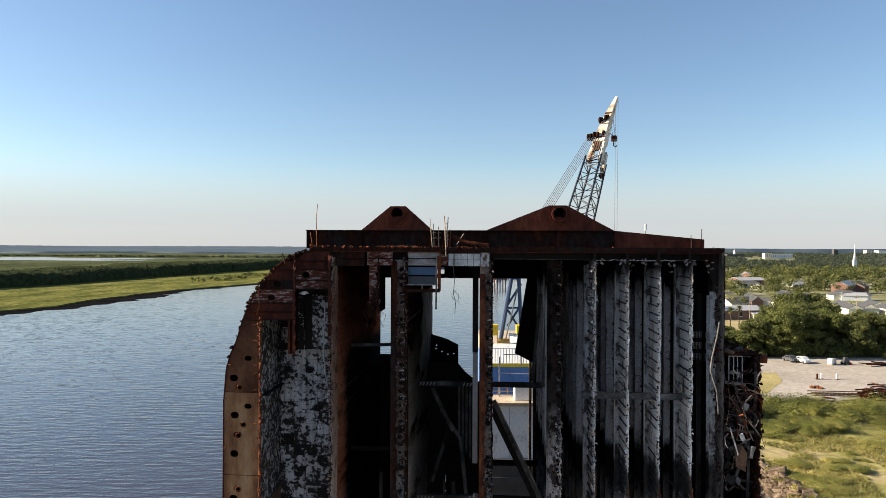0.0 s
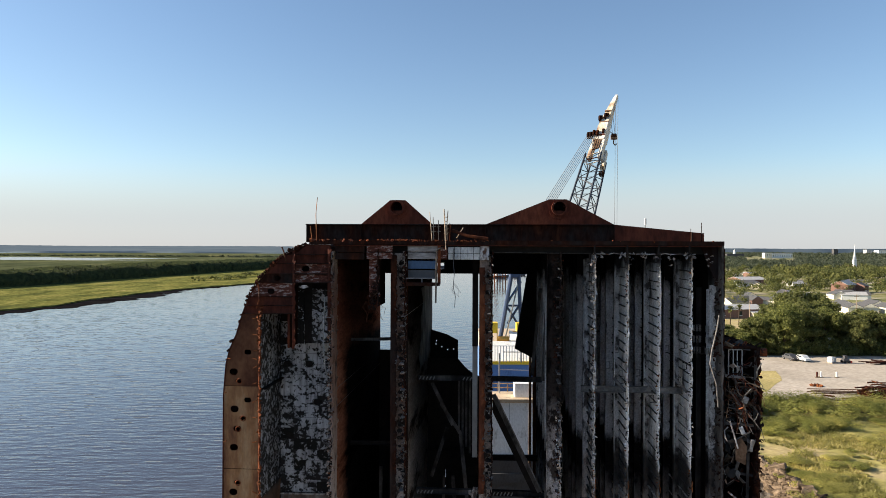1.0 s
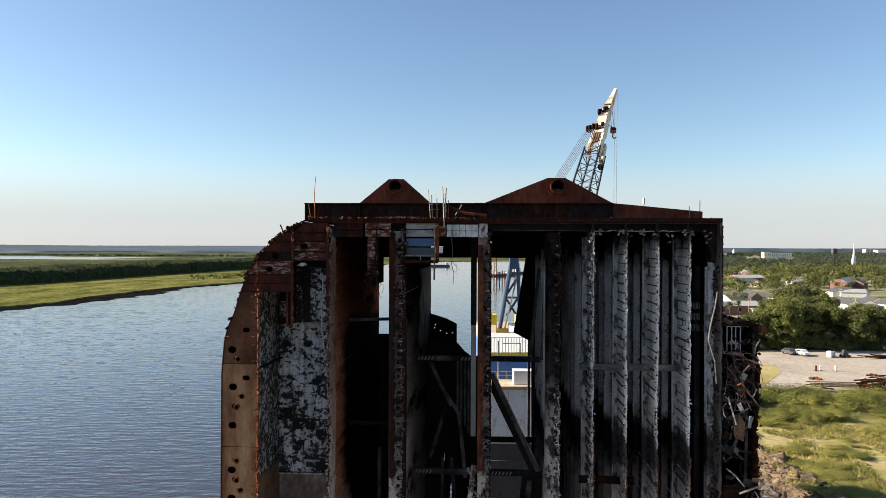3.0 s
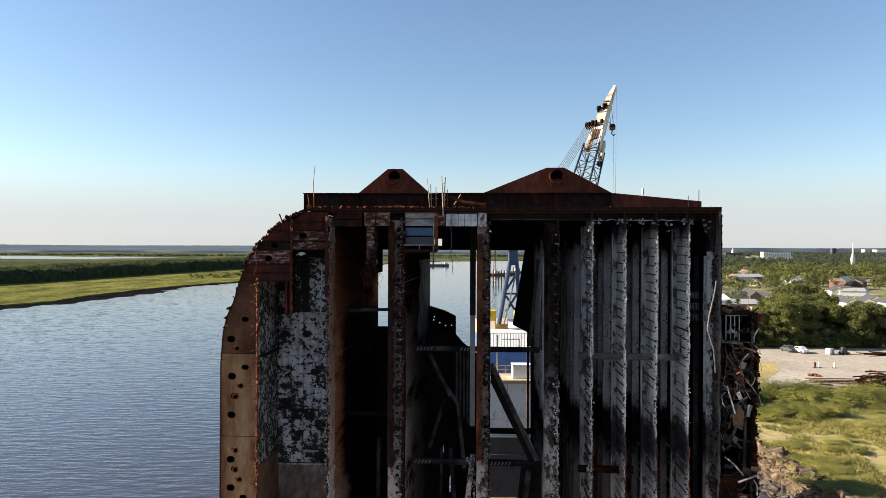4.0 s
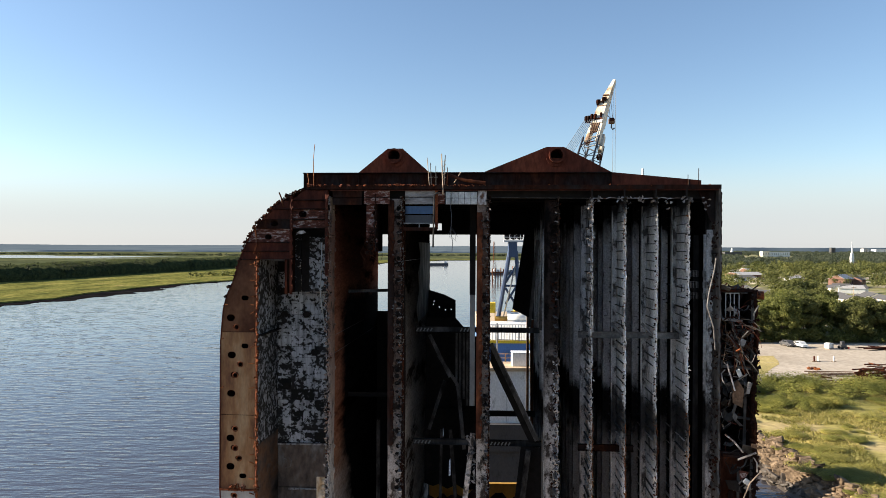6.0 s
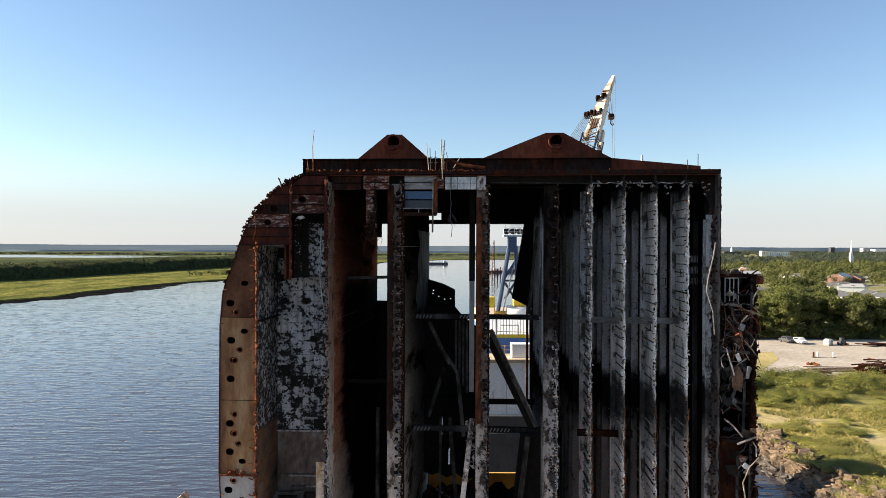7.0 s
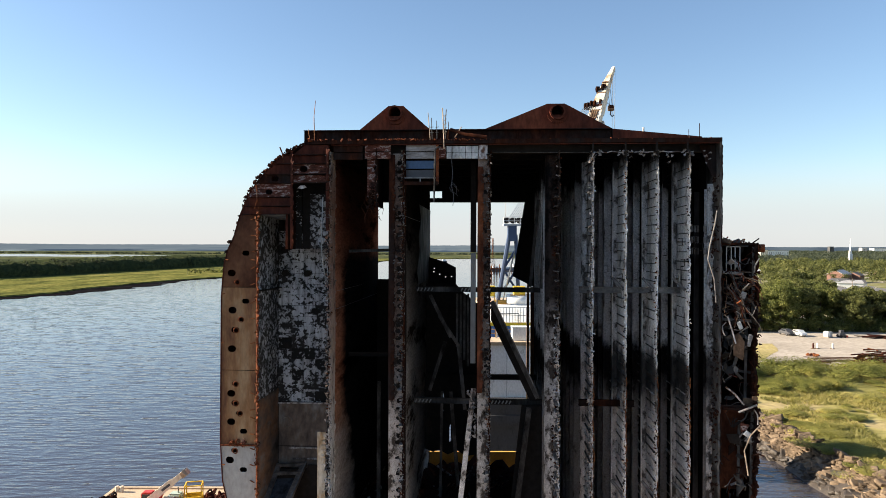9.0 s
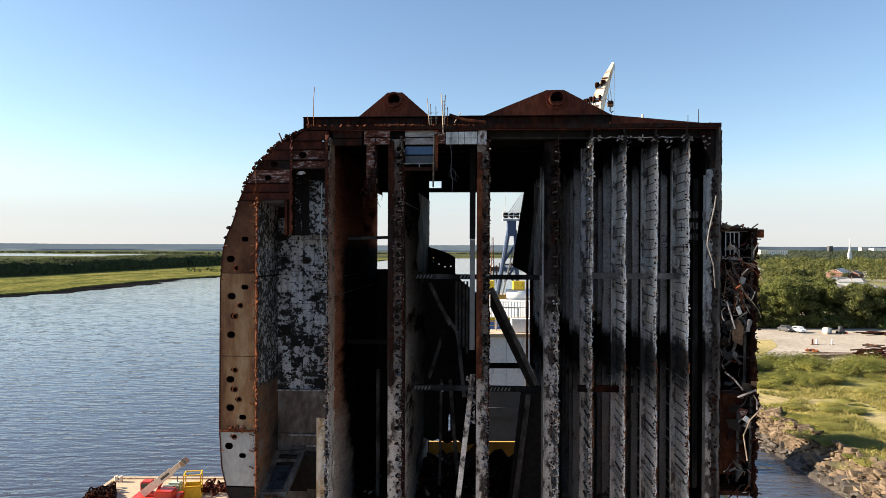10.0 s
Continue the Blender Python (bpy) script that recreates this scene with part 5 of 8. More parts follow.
sp("inner_bottom", box(bmesh.new(), INNER - 0.04, INNER + 0.04, 0.05, LEN, LOW, 16.36), "bottom_low")
sp("inner_ledge", box(bmesh.new(), INNER, INNER + 0.35, 0.3, 4.4, 23.83, 23.9), "soot")
tank = sp("tank_bulkhead", box(bmesh.new(), INNER, -7.6, 4.56, 4.62, LOW, 29.6), "soot", None, "white tank wall with paint peeling off in flakes")
g = random.Random(74)
zr = [15.4 + 0.79 * k for k in range(17)]
ur = [-12.35, -11.35, -10.45, -9.6, -8.75, -7.65]
for z0, z1 in zip(zr[:-1], zr[1:]):
    for u0, u1 in zip(ur[:-1], ur[1:]):
        d = g.uniform(0, 0.05)
        bm = box(bmesh.new(), u0 + 0.008, u1 - 0.008, 4.5 + d * 0.5, 4.55, z0 + 0.01, z1 - 0.01)
        part("tank_panel", bm, g.choice(["peel_lt", "peel", "peel"] if z0 > 22.5 else ["peel", "peel", "peel_mid"] if z0 > 19.5 else ["peel_mid", "peel_mid", "peel", "peel_dark"]), tank, "", DOWN)
for hx, hz in ((-11.9, 26.6), (-11.85, 24.9), (-10.2, 24.9), (-9.6, 22.1), (-11.7, 19.6)):
    sp("access_hole", sheet(bmesh.new(), oval(hx, hz, 0.75, 0.5, 16), [oval(hx, hz, 0.68, 0.43, 16)], 4.42, 0.04), "soot")
    # flat near-black oval on the uncut wall stands in for the hole's shade
    part("hole_shade", sheet(bmesh.new(), oval(hx, hz, 0.6, 0.42, 16), [], 4.45, 0.02), "soot", tank, "", DOWN)
for z0, z1 in ((4.7, 8.6), (8.64, 12.1), (12.14, 15.3)):
    bm = box(bmesh.new(), -12.3, -7.65, 4.48, 4.55, z0, z1)
    part("tank_panel", bm, "tank_low", tank, "stained brown-grey lower plate", DOWN)
for p, q in (((-11.5, 4.4, 12.0), (-7.8, 4.4, 12.05)), ((-12.3, 4.4, 15.3), (-7.7, 4.4, 15.35)), ((-11.2, 4.4, 11.2), (-9.0, 4.4, 11.25))):
    part("tank_rail", bar(bmesh.new(), p, q, 0.12, 0.1), "torn", tank, "", DOWN)
sp("hose_scrap", wire(bmesh.new(), [(-11.9, 4.3, 14.2), (-11.5, 4.2, 14.4), (-11.2, 4.2, 14.2), (-11.3, 4.2, 13.7), (-11.7, 4.2, 13.6)], 0.05, 6), "tank_low")
# soffit grating over the tank
for i in range(6):
    part_u = INNER + 0.1 + 0.3 * i
    sp("soffit_bar", bar(bmesh.new(), (part_u, 0.1, 29.15), (part_u, 4.4, 28.9), 0.06, 0.16), "steel")
for k in range(7):
    sp("soffit_bar", bar(bmesh.new(), (INNER, 0.4 + 0.6 * k, 29.06 - 0.03 * k), (-10.6, 0.4 + 0.6 * k, 29.06 - 0.03 * k), 0.06, 0.12), "steel")
sp("tank_soffit", box(bmesh.new(), INNER, -10.5, 0.1, 4.5, 29.25, 29.3), "soot")
# white channel hanging in front of the tank wall
ch = sp("hanging_channel", box(bmesh.new(), -9.45, -7.7, 2.4, 2.46, 26.75, 30.6), "peel_mid", None, "white painted channel with a dark slot")
part("channel_side", box(bmesh.new(), -10.55, -10.45, 0.4, 2.4, 26.7, 31.0), "soot_rust", ch, "", DOWN)
part("channel_side", box(bmesh.new(), -10.45, -10.0, 2.3, 2.36, 26.72, 30.8), "peel_dark", ch, "", DOWN)
part("channel_side", box(bmesh.new(), -10.0, -9.45, 2.5, 2.54, 26.72, 31.0), "soot", ch, "", DOWN)
sp("torn_plate", sheet(bmesh.new(), [(-9.7, 30.8), (-9.5, 30.98), (-9.2, 31.0), (-9.05, 30.85), (-9.4, 30.75)], [], 0.05, 0.03), "torn", None, "pale flake of torn plate")
part("channel_lip", bar(bmesh.new(), (-10.5, 0.35, 26.7), (-10.5, 0.35, 31.0), 0.10, 0.14, (1, 0, 0)), "rust", ch, "", DOWN)
sp("bent_wire", wire(bmesh.new(), [(-7.9, -0.1, 30.2), (-7.95, -0.15, 28.5), (-8.0, -0.1, 27.0), (-7.85, -0.15, 25.6), (-7.7, -0.1, 24.6)], 0.045, 5), "steel")
# slanted hatch box low in the tank
TL, TR, BL, BR = Vector((-12.33, 4.2, 10.8)), Vector((-10.13, 4.2, 10.95)), Vector((-12.36, 0.5, 8.72)), Vector((-10.6, 0.5, 8.78))


def on_hatch(p, q):
    """A spot on the sloping hatch: p across, q down."""
    return (TL.lerp(TR, p)).lerp(BL.lerp(BR, p), q)


hb = sp("hatch_frame", bar(bmesh.new(), on_hatch(0.0, 0.02), on_hatch(1.0, 0.02), 0.3, 0.22), "tank_low", None, "sloping stained grey hatch frame with two openings")
for p0, q0, p1, q1, w in ((0.0, 0.2, 1.0, 0.2, 0.34), (0.0, 0.88, 1.0, 0.88, 0.5), (0.06, 0.0, 0.06, 1.0, 0.34), (0.93, 0.0, 0.93, 1.0, 0.42)):
    part("hatch_rail", bar(bmesh.new(), on_hatch(p0, q0), on_hatch(p1, q1), w, 0.2), "tank_low", hb, "", DOWN)
part("hatch_rim", bar(bmesh.new(), on_hatch(0.99, 0.0) + Vector((0, 0, 0.1)), on_hatch(0.99, 1.0) + Vector((0, 0, 0.1)), 0.07, 0.12), "scorched_bar", hb, "", DOWN)
bm = bmesh.new()
pane = [on_hatch(p, q) - Vector((0, 0, 0.25)) for p, q in ((0.1, 0.24), (0.9, 0.24), (0.9, 0.84), (0.1, 0.84))]
face = bm.faces.new([bm.verts.new(p) for p in pane])
low = bmesh.ops.extrude_face_region(bm, geom=[face])
bmesh.ops.translate(bm, verts=[q for q in low["geom"] if isinstance(q, bmesh.types.BMVert)], vec=(0, 0, -0.03))
part("hatch_pane", bm, "wet_pane", hb, "dark glossy pane inside the opening", DOWN)
part("hatch_back", box(bmesh.new(), -12.3, -10.0, 4.0, 4.2, 8.0, 10.6), "soot", hb, "", DOWN)
part("hatch_side", sheet(bmesh.new(), [(-10.1, 8.2), (-8.9, 8.2), (-9.3, 10.9), (-10.0, 10.9)], [], 4.0, 0.1), "soot", hb, "", DOWN)
tagged(part("torn_edge", scraps(bmesh.new(), -11.5, 0.3, 8.2, 8.9, 60, 99, 0.22, 0.9), "dim_steel", hb, "", DOWN), kind="stuff")

# pale lower flange of the first deck
sp("flange_strip", torn_web(-8.28, -7.72, 0.12, LOW, 14.4, 77, 0.1, 0.1), "flange_cream", None, "cream-painted flange")

# bilge corner: strips of plate between stiffeners
BR = [(33.7, 33.05), (33.0, 32.45), (32.4, 31.75), (31.7, 31.15), (31.1, 30.2), (30.15, 29.6), (29.55, 29.05)]
CUT = -10.0
for i, (z1, z0) in enumerate(BR):
    mat = ["rust", "rust", "bilge_paint", "bilge_paint", "soot_rust", "rust", "rust"][i]
    x1 = -7.6
    if z0 > 31.0:
        bm = sheet(bmesh.new(), [(max(CUT, outer_at(z1) + 0.1), z1), (max(CUT, outer_at(z0) + 0.1), z0), (x1, z0), (x1, z1)], [oval(-9.28, 32.1, 0.55, 0.42)] if z0 < 32.1 < z1 else [], 0.1, 0.05)
        sp("bilge_plate", bm, mat, None, "rusty bilge plate between stiffeners")
    xa, xb = outer_at(z1) + 0.06, outer_at(z0) + 0.06
    if xa < CUT - 0.2:
        hs = [oval(*h) for h in ((-11.2, 31.45, 0.5, 0.36), (-11.62, 30.55, 0.5, 0.36)) if z0 + 0.2 < h[1] < z1 - 0.19]
        sp("bilge_plate", sheet(bmesh.new(), [(xa, z1), (xb, z0), (CUT - 0.1, z0), (CUT - 0.1, z1)], hs, 0.0, 0.05), ["rust", "rust", "rust", "soot_rust", "bilge_paint", "rust", "rust"][i], None, "rusty bilge plate between stiffeners")
    g = random.Random(i)
    sp("bilge_stiffener", bar(bmesh.new(), (xb + 0.2, -0.06, z0 - 0.02), (x1 if z0 > 31 else CUT, -0.02, z0 + 0.02), 0.22, 0.05), "soot_rust")
sp("bilge_post", torn_web(CUT - 0.12, CUT + 0.06, -0.1, 26.7, 33.3, 82, 0.12, 0.12), "rust")
sp("bilge_post", torn_web(-7.72, -7.5, -0.1, 28.0, 33.6, 83, 0.12, 0.12), "rust")
sp("bilge_back", sheet(bmesh.new(), [(-12.9, 29.0), (-9.0, 33.3), (-7.6, 33.3), (-7.6, 29.0)], [], 2.6, 0.05), "soot")
sp("bent_wire", wire(bmesh.new(), [(-12.55, -0.1, 31.3), (-12.4, -0.15, 30.6), (-12.42, -0.12, 29.9), (-12.6, -0.1, 29.4)], 0.05, 5), "rust_edge")

# lifting girder on top, with two lugs
girder = sp("lifting_girder", sheet(bmesh.new(), [(-10.1, 33.9), (11.7, 33.9), (11.7, 35.17), (-10.1, 35.17)], [], 3.3, 0.25), "soot_rust", None, "long rusty lifting girder welded along the top")
part("girder_cap", sheet(bmesh.new(), [(-10.1, 35.15), (11.7, 35.15), (11.7, 35.21), (-10.1, 35.21)], [], 3.0, 0.85), "soot_rust", girder, "", DOWN)
part("girder_end", sheet(bmesh.new(), [(11.72, 33.9), (17.85, 33.9), (17.85, 34.62), (11.72, 35.21)], [], 3.25, 0.3), "lug_rust", girder, "red-brown tapered girder end", DOWN)
for u in (-10.05, -6.1, -1.0, 2.8, 11.72, 17.0):
    part("girder_rib", box(bmesh.new(), u - 0.03, u + 0.03, 3.1, 3.8, 33.9, 34.68 if u > 15 else 35.15), "soot_rust", girder, "", DOWN)
for pts, hx in (([(-6.1, 35.21), (-4.0, 36.92), (-2.94, 36.92), (-1.0, 35.21)], -3.52), ([(2.8, 35.21), (7.22, 36.97), (8.43, 36.97), (11.71, 35.21)], 7.92)):
    lug = sp("lifting_lug", sheet(bmesh.new(), pts, [oval(hx, 36.36, 0.9, 0.9, 20)], 3.15, 0.5), "lug_rust", None, "red-brown triangular lifting lug")
    bm = bmesh.new()
    n = 24
    ring = [[bm.verts.new((hx + r * math.cos(2 * math.pi * i / n), v, 36.36 + r * math.sin(2 * math.pi * i / n))) for i in range(n)] for r, v in ((0.43, 2.8), (0.54, 2.8), (0.54, 4.6), (0.43, 4.6))]
    for k in range(4):
        for i in range(n):
            bm.faces.new((ring[k][i], ring[k][(i + 1) % n], ring[(k + 1) % 4][(i + 1) % n], ring[(k + 1) % 4][i]))
    part("lug_collar", bm, "lug_rust", lug, "thick pipe collar", DOWN)
    part("lug_plug", sheet(bmesh.new(), oval(hx, 36.36, 0.85, 0.85, 20), [], 4.4, 0.05), "soot", lug, "", DOWN)
    part("lug_saddle", sheet(bmesh.new(), [(hx + 0.72 * math.cos(radians(a)), 36.30 + 0.72 * math.sin(radians(a))) for a in range(190, 351, 10)], [], 3.05, 0.1), "lug_rust", lug, "", DOWN)
# rods, broken rail and whips on the top
for p, q, r, m in (((-8.9, 1.5, 34.0), (-8.95, 1.5, 35.9), 0.03, "rust_brown"), ((-8.95, 1.5, 35.9), (-8.85, 1.5, 37.0), 0.022, "rust_brown"), ((17.3, 2, 34.0), (17.3, 2, 35.3), 0.025, "soot_rust"), ((14.45, 6, 34.0), (14.45, 6, 35.6), 0.03, "steel"), ((14.45, 6, 35.3), (14.45, 6, 35.75), 0.09, "white"), ((16.6, 2, 34), (16.6, 2, 34.9), 0.022, "soot_rust"), ((-9.2, 1.5, 34.0), (-9.35, 1.5, 35.0), 0.02, "rust_brown")):
    sp("top_rod", rod(bmesh.new(), p, q, r, 5), m)
for x0, z0, x1, z1 in ((-0.78, 34.6, -0.95, 35.95), (-0.66, 34.6, -0.72, 35.6), (-0.34, 34.6, -0.36, 35.4)):
    rail = sp("broken_rail", rod(bmesh.new(), (x0, 0.8, 34.0), (x1, 0.8, z1), 0.026, 5), "timber", None, "bent broken railing")
    for k in range(2):
        zz = z0 + 0.35 * k
        part("rail_bar", rod(bmesh.new(), (x0 - 0.1, 0.8, zz), (x0 + 0.14, 0.8, zz + 0.05), 0.018, 5), "timber", rail, "", DOWN)
sp("rail_stanchion", wire(bmesh.new(), [(0.2, 0.0, 33.4), (0.16, 0.0, 34.6), (0.08, 0.0, 36.1)], 0.04, 5), "timber", None, "splintered upright with torn lashings")
sp("rail_stanchion", wire(bmesh.new(), [(0.3, 0.05, 33.8), (0.26, 0.0, 34.9), (0.34, 0.0, 36.0)], 0.03, 5), "timber", None, "splintered upright with torn lashings")
sp("rail_stanchion", wire(bmesh.new(), [(0.42, 0.05, 33.8), (0.5, 0.0, 34.9), (0.46, 0.0, 35.2)], 0.025, 5), "rust_edge")
for k in range(5):
    sp("rail_lashing", wire(bmesh.new(), [(0.1, -0.03, 34.5 + 0.28 * k), (0.22, -0.05, 34.42 + 0.28 * k), (0.36, -0.03, 34.55 + 0.28 * k)], 0.025, 4), "timber")
sp("top_pipe", wire(bmesh.new(), [(0.6, 0.1, 34.7), (1.6, 0.0, 34.35), (3.0, -0.05, 34.15)], 0.11, 7), "deck_rust", None, "fallen rusty pipe along the edge")
sp("top_rod", wire(bmesh.new(), [(0.9, 0.3, 34.2), (1.35, 0.3, 34.9)], 0.03, 5), "timber")

# torn superstructure on the right
wall = sp("superstructure_wall", ragged(20.4, 9.9, 27.2, 8.0, 0.12, 0.5, 0.25, 131, 0.2, 0.3), "soot_rust", None, "torn rusty side wall of the superstructure")
tagged(part("torn_edge", scraps(bmesh.new(), 20.35, 0.1, 9.8, 27.2, 260, 132, 0.15, 0.2), "soot_rust", wall, "", DOWN), kind="stuff")
sp("superstructure_wall", box(bmesh.new(), 18.2, 20.3, 5.0, 5.1, 9.9, 27.0), "soot")
for z, t in ((27.25, 0.14), (22.1, 0.25), (16.7, 0.2), (10.2, 0.3)):
    sp("superstructure_deck", box(bmesh.new(), 18.15, 20.4, 0.4 + 0.3 * noise.noise((z, 0, 0)), 5.0, z - t, z), "soot_rust")
sp("torn_wall_plate", sheet(bmesh.new(), [(18.25, 16.5), (20.2, 16.5), (20.2, 10.8), (18.25, 10.9)], [], 1.6, 0.08), "deck_rust", None, "dark brown plate with long rust scrapes")
win = sp("window_frame", bar(bmesh.new(), (18.65, 0.6, 27.0), (19.5, 0.6, 27.0), 0.07, 0.07), "rooflt", None, "grey-white metal window frame")
for x in (18.65, 18.95, 19.2, 19.5):
    part("mullion", bar(bmesh.new(), (x, 0.6, 25.2), (x, 0.6, 27.0), 0.06, 0.06, (1, 0, 0)), "rooflt", win, "", DOWN)
part("mullion", bar(bmesh.new(), (18.6, 0.6, 25.9), (19.5, 0.6, 25.9), 0.06, 0.08), "rooflt", win, "", DOWN)
sp("rusty_drum", rod(bmesh.new(), (20.5, 0.3, 26.9), (20.9, 0.2, 26.9), 0.27, 14), "rust_edge", None, "orange rusty pipe end sticking out")
for i in range(170):
    g = random.Random(500 + i)
    z = 23.8 + g.gauss(0, 1.0) if i < 75 else g.uniform(10.2, 27.5)
    p = Vector((g.uniform(18.3, 20.3), g.uniform(-0.2, 1.6), z))
    d = Vector((g.uniform(-0.6, 0.6), g.uniform(-0.4, 0.3), g.uniform(-1, 1)))
    pts = [p]
    for k in range(g.choice((1, 1, 2, 3))):
        d = (d + Vector((g.uniform(-0.4, 0.4), g.uniform(-0.3, 0.2), g.uniform(-0.4, 0.4)))).normalized() * g.uniform(0.25, 0.6)
        p = p + d
        p.x = min(20.7, max(18.2, p.x))
        pts.append(p.copy())
    if i < 75:
        sp("bent_pipe", wire(bmesh.new(), pts, g.choice((0.025, 0.035, 0.05)), 5), g.choice(["rust_tan", "dim_steel", "scorched_bar", "deck_rust", "soot_rust"]))
        continue
    sp("bent_pipe", wire(bmesh.new(), pts, g.choice((0.02, 0.025, 0.03, 0.04, 0.05)), 5), g.choice(["dim_steel", "sooty_face", "rust", "scorched_bar", "dim_steel", "soot", "soot_rust"]) if i % 22 else "torn_web")
for i in range(90):
    g = random.Random(800 + i)
    z = 22.6 + g.gauss(0, 1.4) if i < 36 else g.uniform(10.2, 27.3)
    m = Matrix.Translation((g.uniform(18.35, 20.3), g.uniform(-0.1, 1.8), z)) @ Euler((g.uniform(-1, 1), g.uniform(-1.5, 1.5), g.uniform(-0.8, 0.8))).to_matrix().to_4x4()
    a, c = g.uniform(0.08, 0.42), g.uniform(0.1, 0.5)
    bm = bmesh.new()
    f = [bm.verts.new(m @ Vector(q)) for q in ((-a, 0, -c), (a * g.uniform(0.3, 1), 0.05, -c * g.uniform(0.6, 1)), (a, g.uniform(-0.1, 0.1), c), (-a * g.uniform(0.2, 1), 0, c * g.uniform(0.7, 1.2)))]
    face = bm.faces.new(f)
    out = bmesh.ops.extrude_face_region(bm, geom=[face])
    bmesh.ops.translate(bm, verts=[q for q in out["geom"] if isinstance(q, bmesh.types.BMVert)], vec=m.to_3x3() @ Vector((0, 0.04, 0)))
    sp("torn_plate", bm, g.choice(["dim_steel", "soot_rust", "sooty_face", "dim_steel", "scorched_bar", "soot"]) if i % 11 else "panel_grey")
for pts, r, mt in (([(20.5, -0.3, 15.6), (19.9, -0.4, 15.0), (19.5, -0.4, 14.0), (19.75, -0.4, 12.4)], 0.04, "timber"), ([(18.4, -0.2, 18.0), (18.9, -0.3, 17.6), (19.5, -0.3, 16.9)], 0.06, "torn"), ([(19.2, -0.2, 16.4), (20.3, -0.3, 16.9)], 0.07, "torn_web"), ([(18.5, -0.2, 22.5), (18.8, -0.2, 21.5), (19.0, -0.2, 20.8)], 0.05, "torn")):
    sp("bent_pipe", wire(bmesh.new(), pts, r, 6), mt, None, "pale bent pipe")
sp("torn_plate", sheet(bmesh.new(), [(18.9, 20.0), (19.5, 19.7), (19.6, 20.9), (19.2, 21.5), (18.85, 21.2)], [], -0.1, 0.05), "rust_tan", None, "pinkish brown torn panel")
sp("torn_plate", sheet(bmesh.new(), [(19.4, 15.1), (19.75, 15.3), (19.9, 15.6), (19.3, 15.7)], [], -0.15, 0.05), "bilge_paint", None, "pale torn panel")
for i in range(36):
    g = random.Random(1200 + i)
    p = Vector((g.uniform(18.4, 19.3), g.uniform(-0.2, 0.6), g.uniform(23.6, 25.6)))
    d = Vector((g.uniform(0.1, 0.5), g.uniform(-0.2, 0.1), g.uniform(-0.5, 0.25)))
    pts = [p.copy()]
    for k in range(6):
        d = d + Vector((g.uniform(-0.16, 0.16), g.uniform(-0.08, 0.05), -0.07 + g.uniform(-0.12, 0.12)))
        p = p + d * 0.55
        p.x = min(20.4, max(18.25, p.x))
        pts.append(p.copy())
    sp("tangled_cable", wire(bmesh.new(), pts, g.choice((0.018, 0.025, 0.035)), 4), g.choice(["rust_tan", "rust", "deck_rust", "dim_steel", "rust_tan"]))
for u, z, w, h, turn, mt in ((19.45, 23.9, 0.17, 0.22, 20, "panel_grey"), (19.25, 21.95, 0.13, 0.26, -25, "tile_dirty"), (19.75, 15.0, 0.2, 0.17, 35, "tile_dirty"), (19.85, 21.0, 0.1, 0.4, 4, "panel_grey"), (20.2, 17.3, 0.18, 0.13, 10, "rust_tan")):
    bm = box(bmesh.new(), -w, w, -0.06, 0.06, -h, h, pose(u, -0.2, z, 8, turn, 0))
    bmesh.ops.bevel(bm, geom=bm.edges[:], offset=0.03, segments=1, affect="EDGES")
    sp("hanging_board", bm, mt, None, "pale loose board in the wreckage")
for z, x0, x1, v, mt in ((25.35, 18.3, 19.6, 0.3, "scorched_bar"), (22.3, 18.3, 20.3, 0.2, "dim_steel"), (21.2, 19.2, 20.3, 0.6, "dim_steel"), (18.9, 19.4, 20.3, 0.8, "sooty_face"), (16.55, 18.3, 20.2, 0.2, "soot_rust")):
    sp("broken_beam", bar(bmesh.new(), (x0, v, z), (x1, v, z - 0.12), 0.14, 0.16), mt)
for x, z0, z1, v in ((20.2, 22.3, 27.0, 0.3), (20.15, 10.5, 16.4, 0.3), (19.9, 16.7, 22.0, 0.7), (19.55, 10.6, 15.6, 0.9)):
    sp("broken_post", bar(bmesh.new(), (x, v, z0), (x + 0.08, v, z1), 0.16, 0.1, (0, 1, 0)), "dim_steel")
for i in range(14):
    g = random.Random(900 + i)
    p = Vector((g.uniform(18.3, 20.4), g.uniform(0, 2), 27.25))
    sp("bent_pipe", bar(bmesh.new(), p, p + Vector((g.uniform(-0.6, 0.7), 0, g.uniform(0.05, 0.4))), g.uniform(0.04, 0.14), 0.06), g.choice(["rust_edge", "rust_brown", "soot_rust"]))
    q = Vector((g.uniform(18.6, 20.5), 0.3, 10.2))
    sp("bent_pipe", bar(bmesh.new(), q, q + Vector((g.uniform(-0.6, 0.8), -0.2, g.uniform(-0.5, 0.5))), 0.05, 0.05), g.choice(["rust_brown", "soot", "torn"]))


bm = bmesh.new()
rows = []
for i in range(40):
    z = 23.9 + 6.4 * i / 39
    n0 = 9.0 + 2.6 * noise.noise((z * 0.5, 3, 1)) + 0.02 * (z - 23.9) ** 2
    rows.append([bm.verts.new((-2.44 + dx, v, z)) for dx, v in ((0, n0), (0, 19.2 + 0.4 * noise.noise((z * 2, 1, 1))), (0.03, 19.2 + 0.4 * noise.noise((z * 2, 1, 1))), (0.03, n0))])
for a, b2 in zip(rows[:-1], rows[1:]):
    for k in range(4):
        bm.faces.new((a[k], a[(k + 1) % 4], b2[(k + 1) % 4], b2[k]))
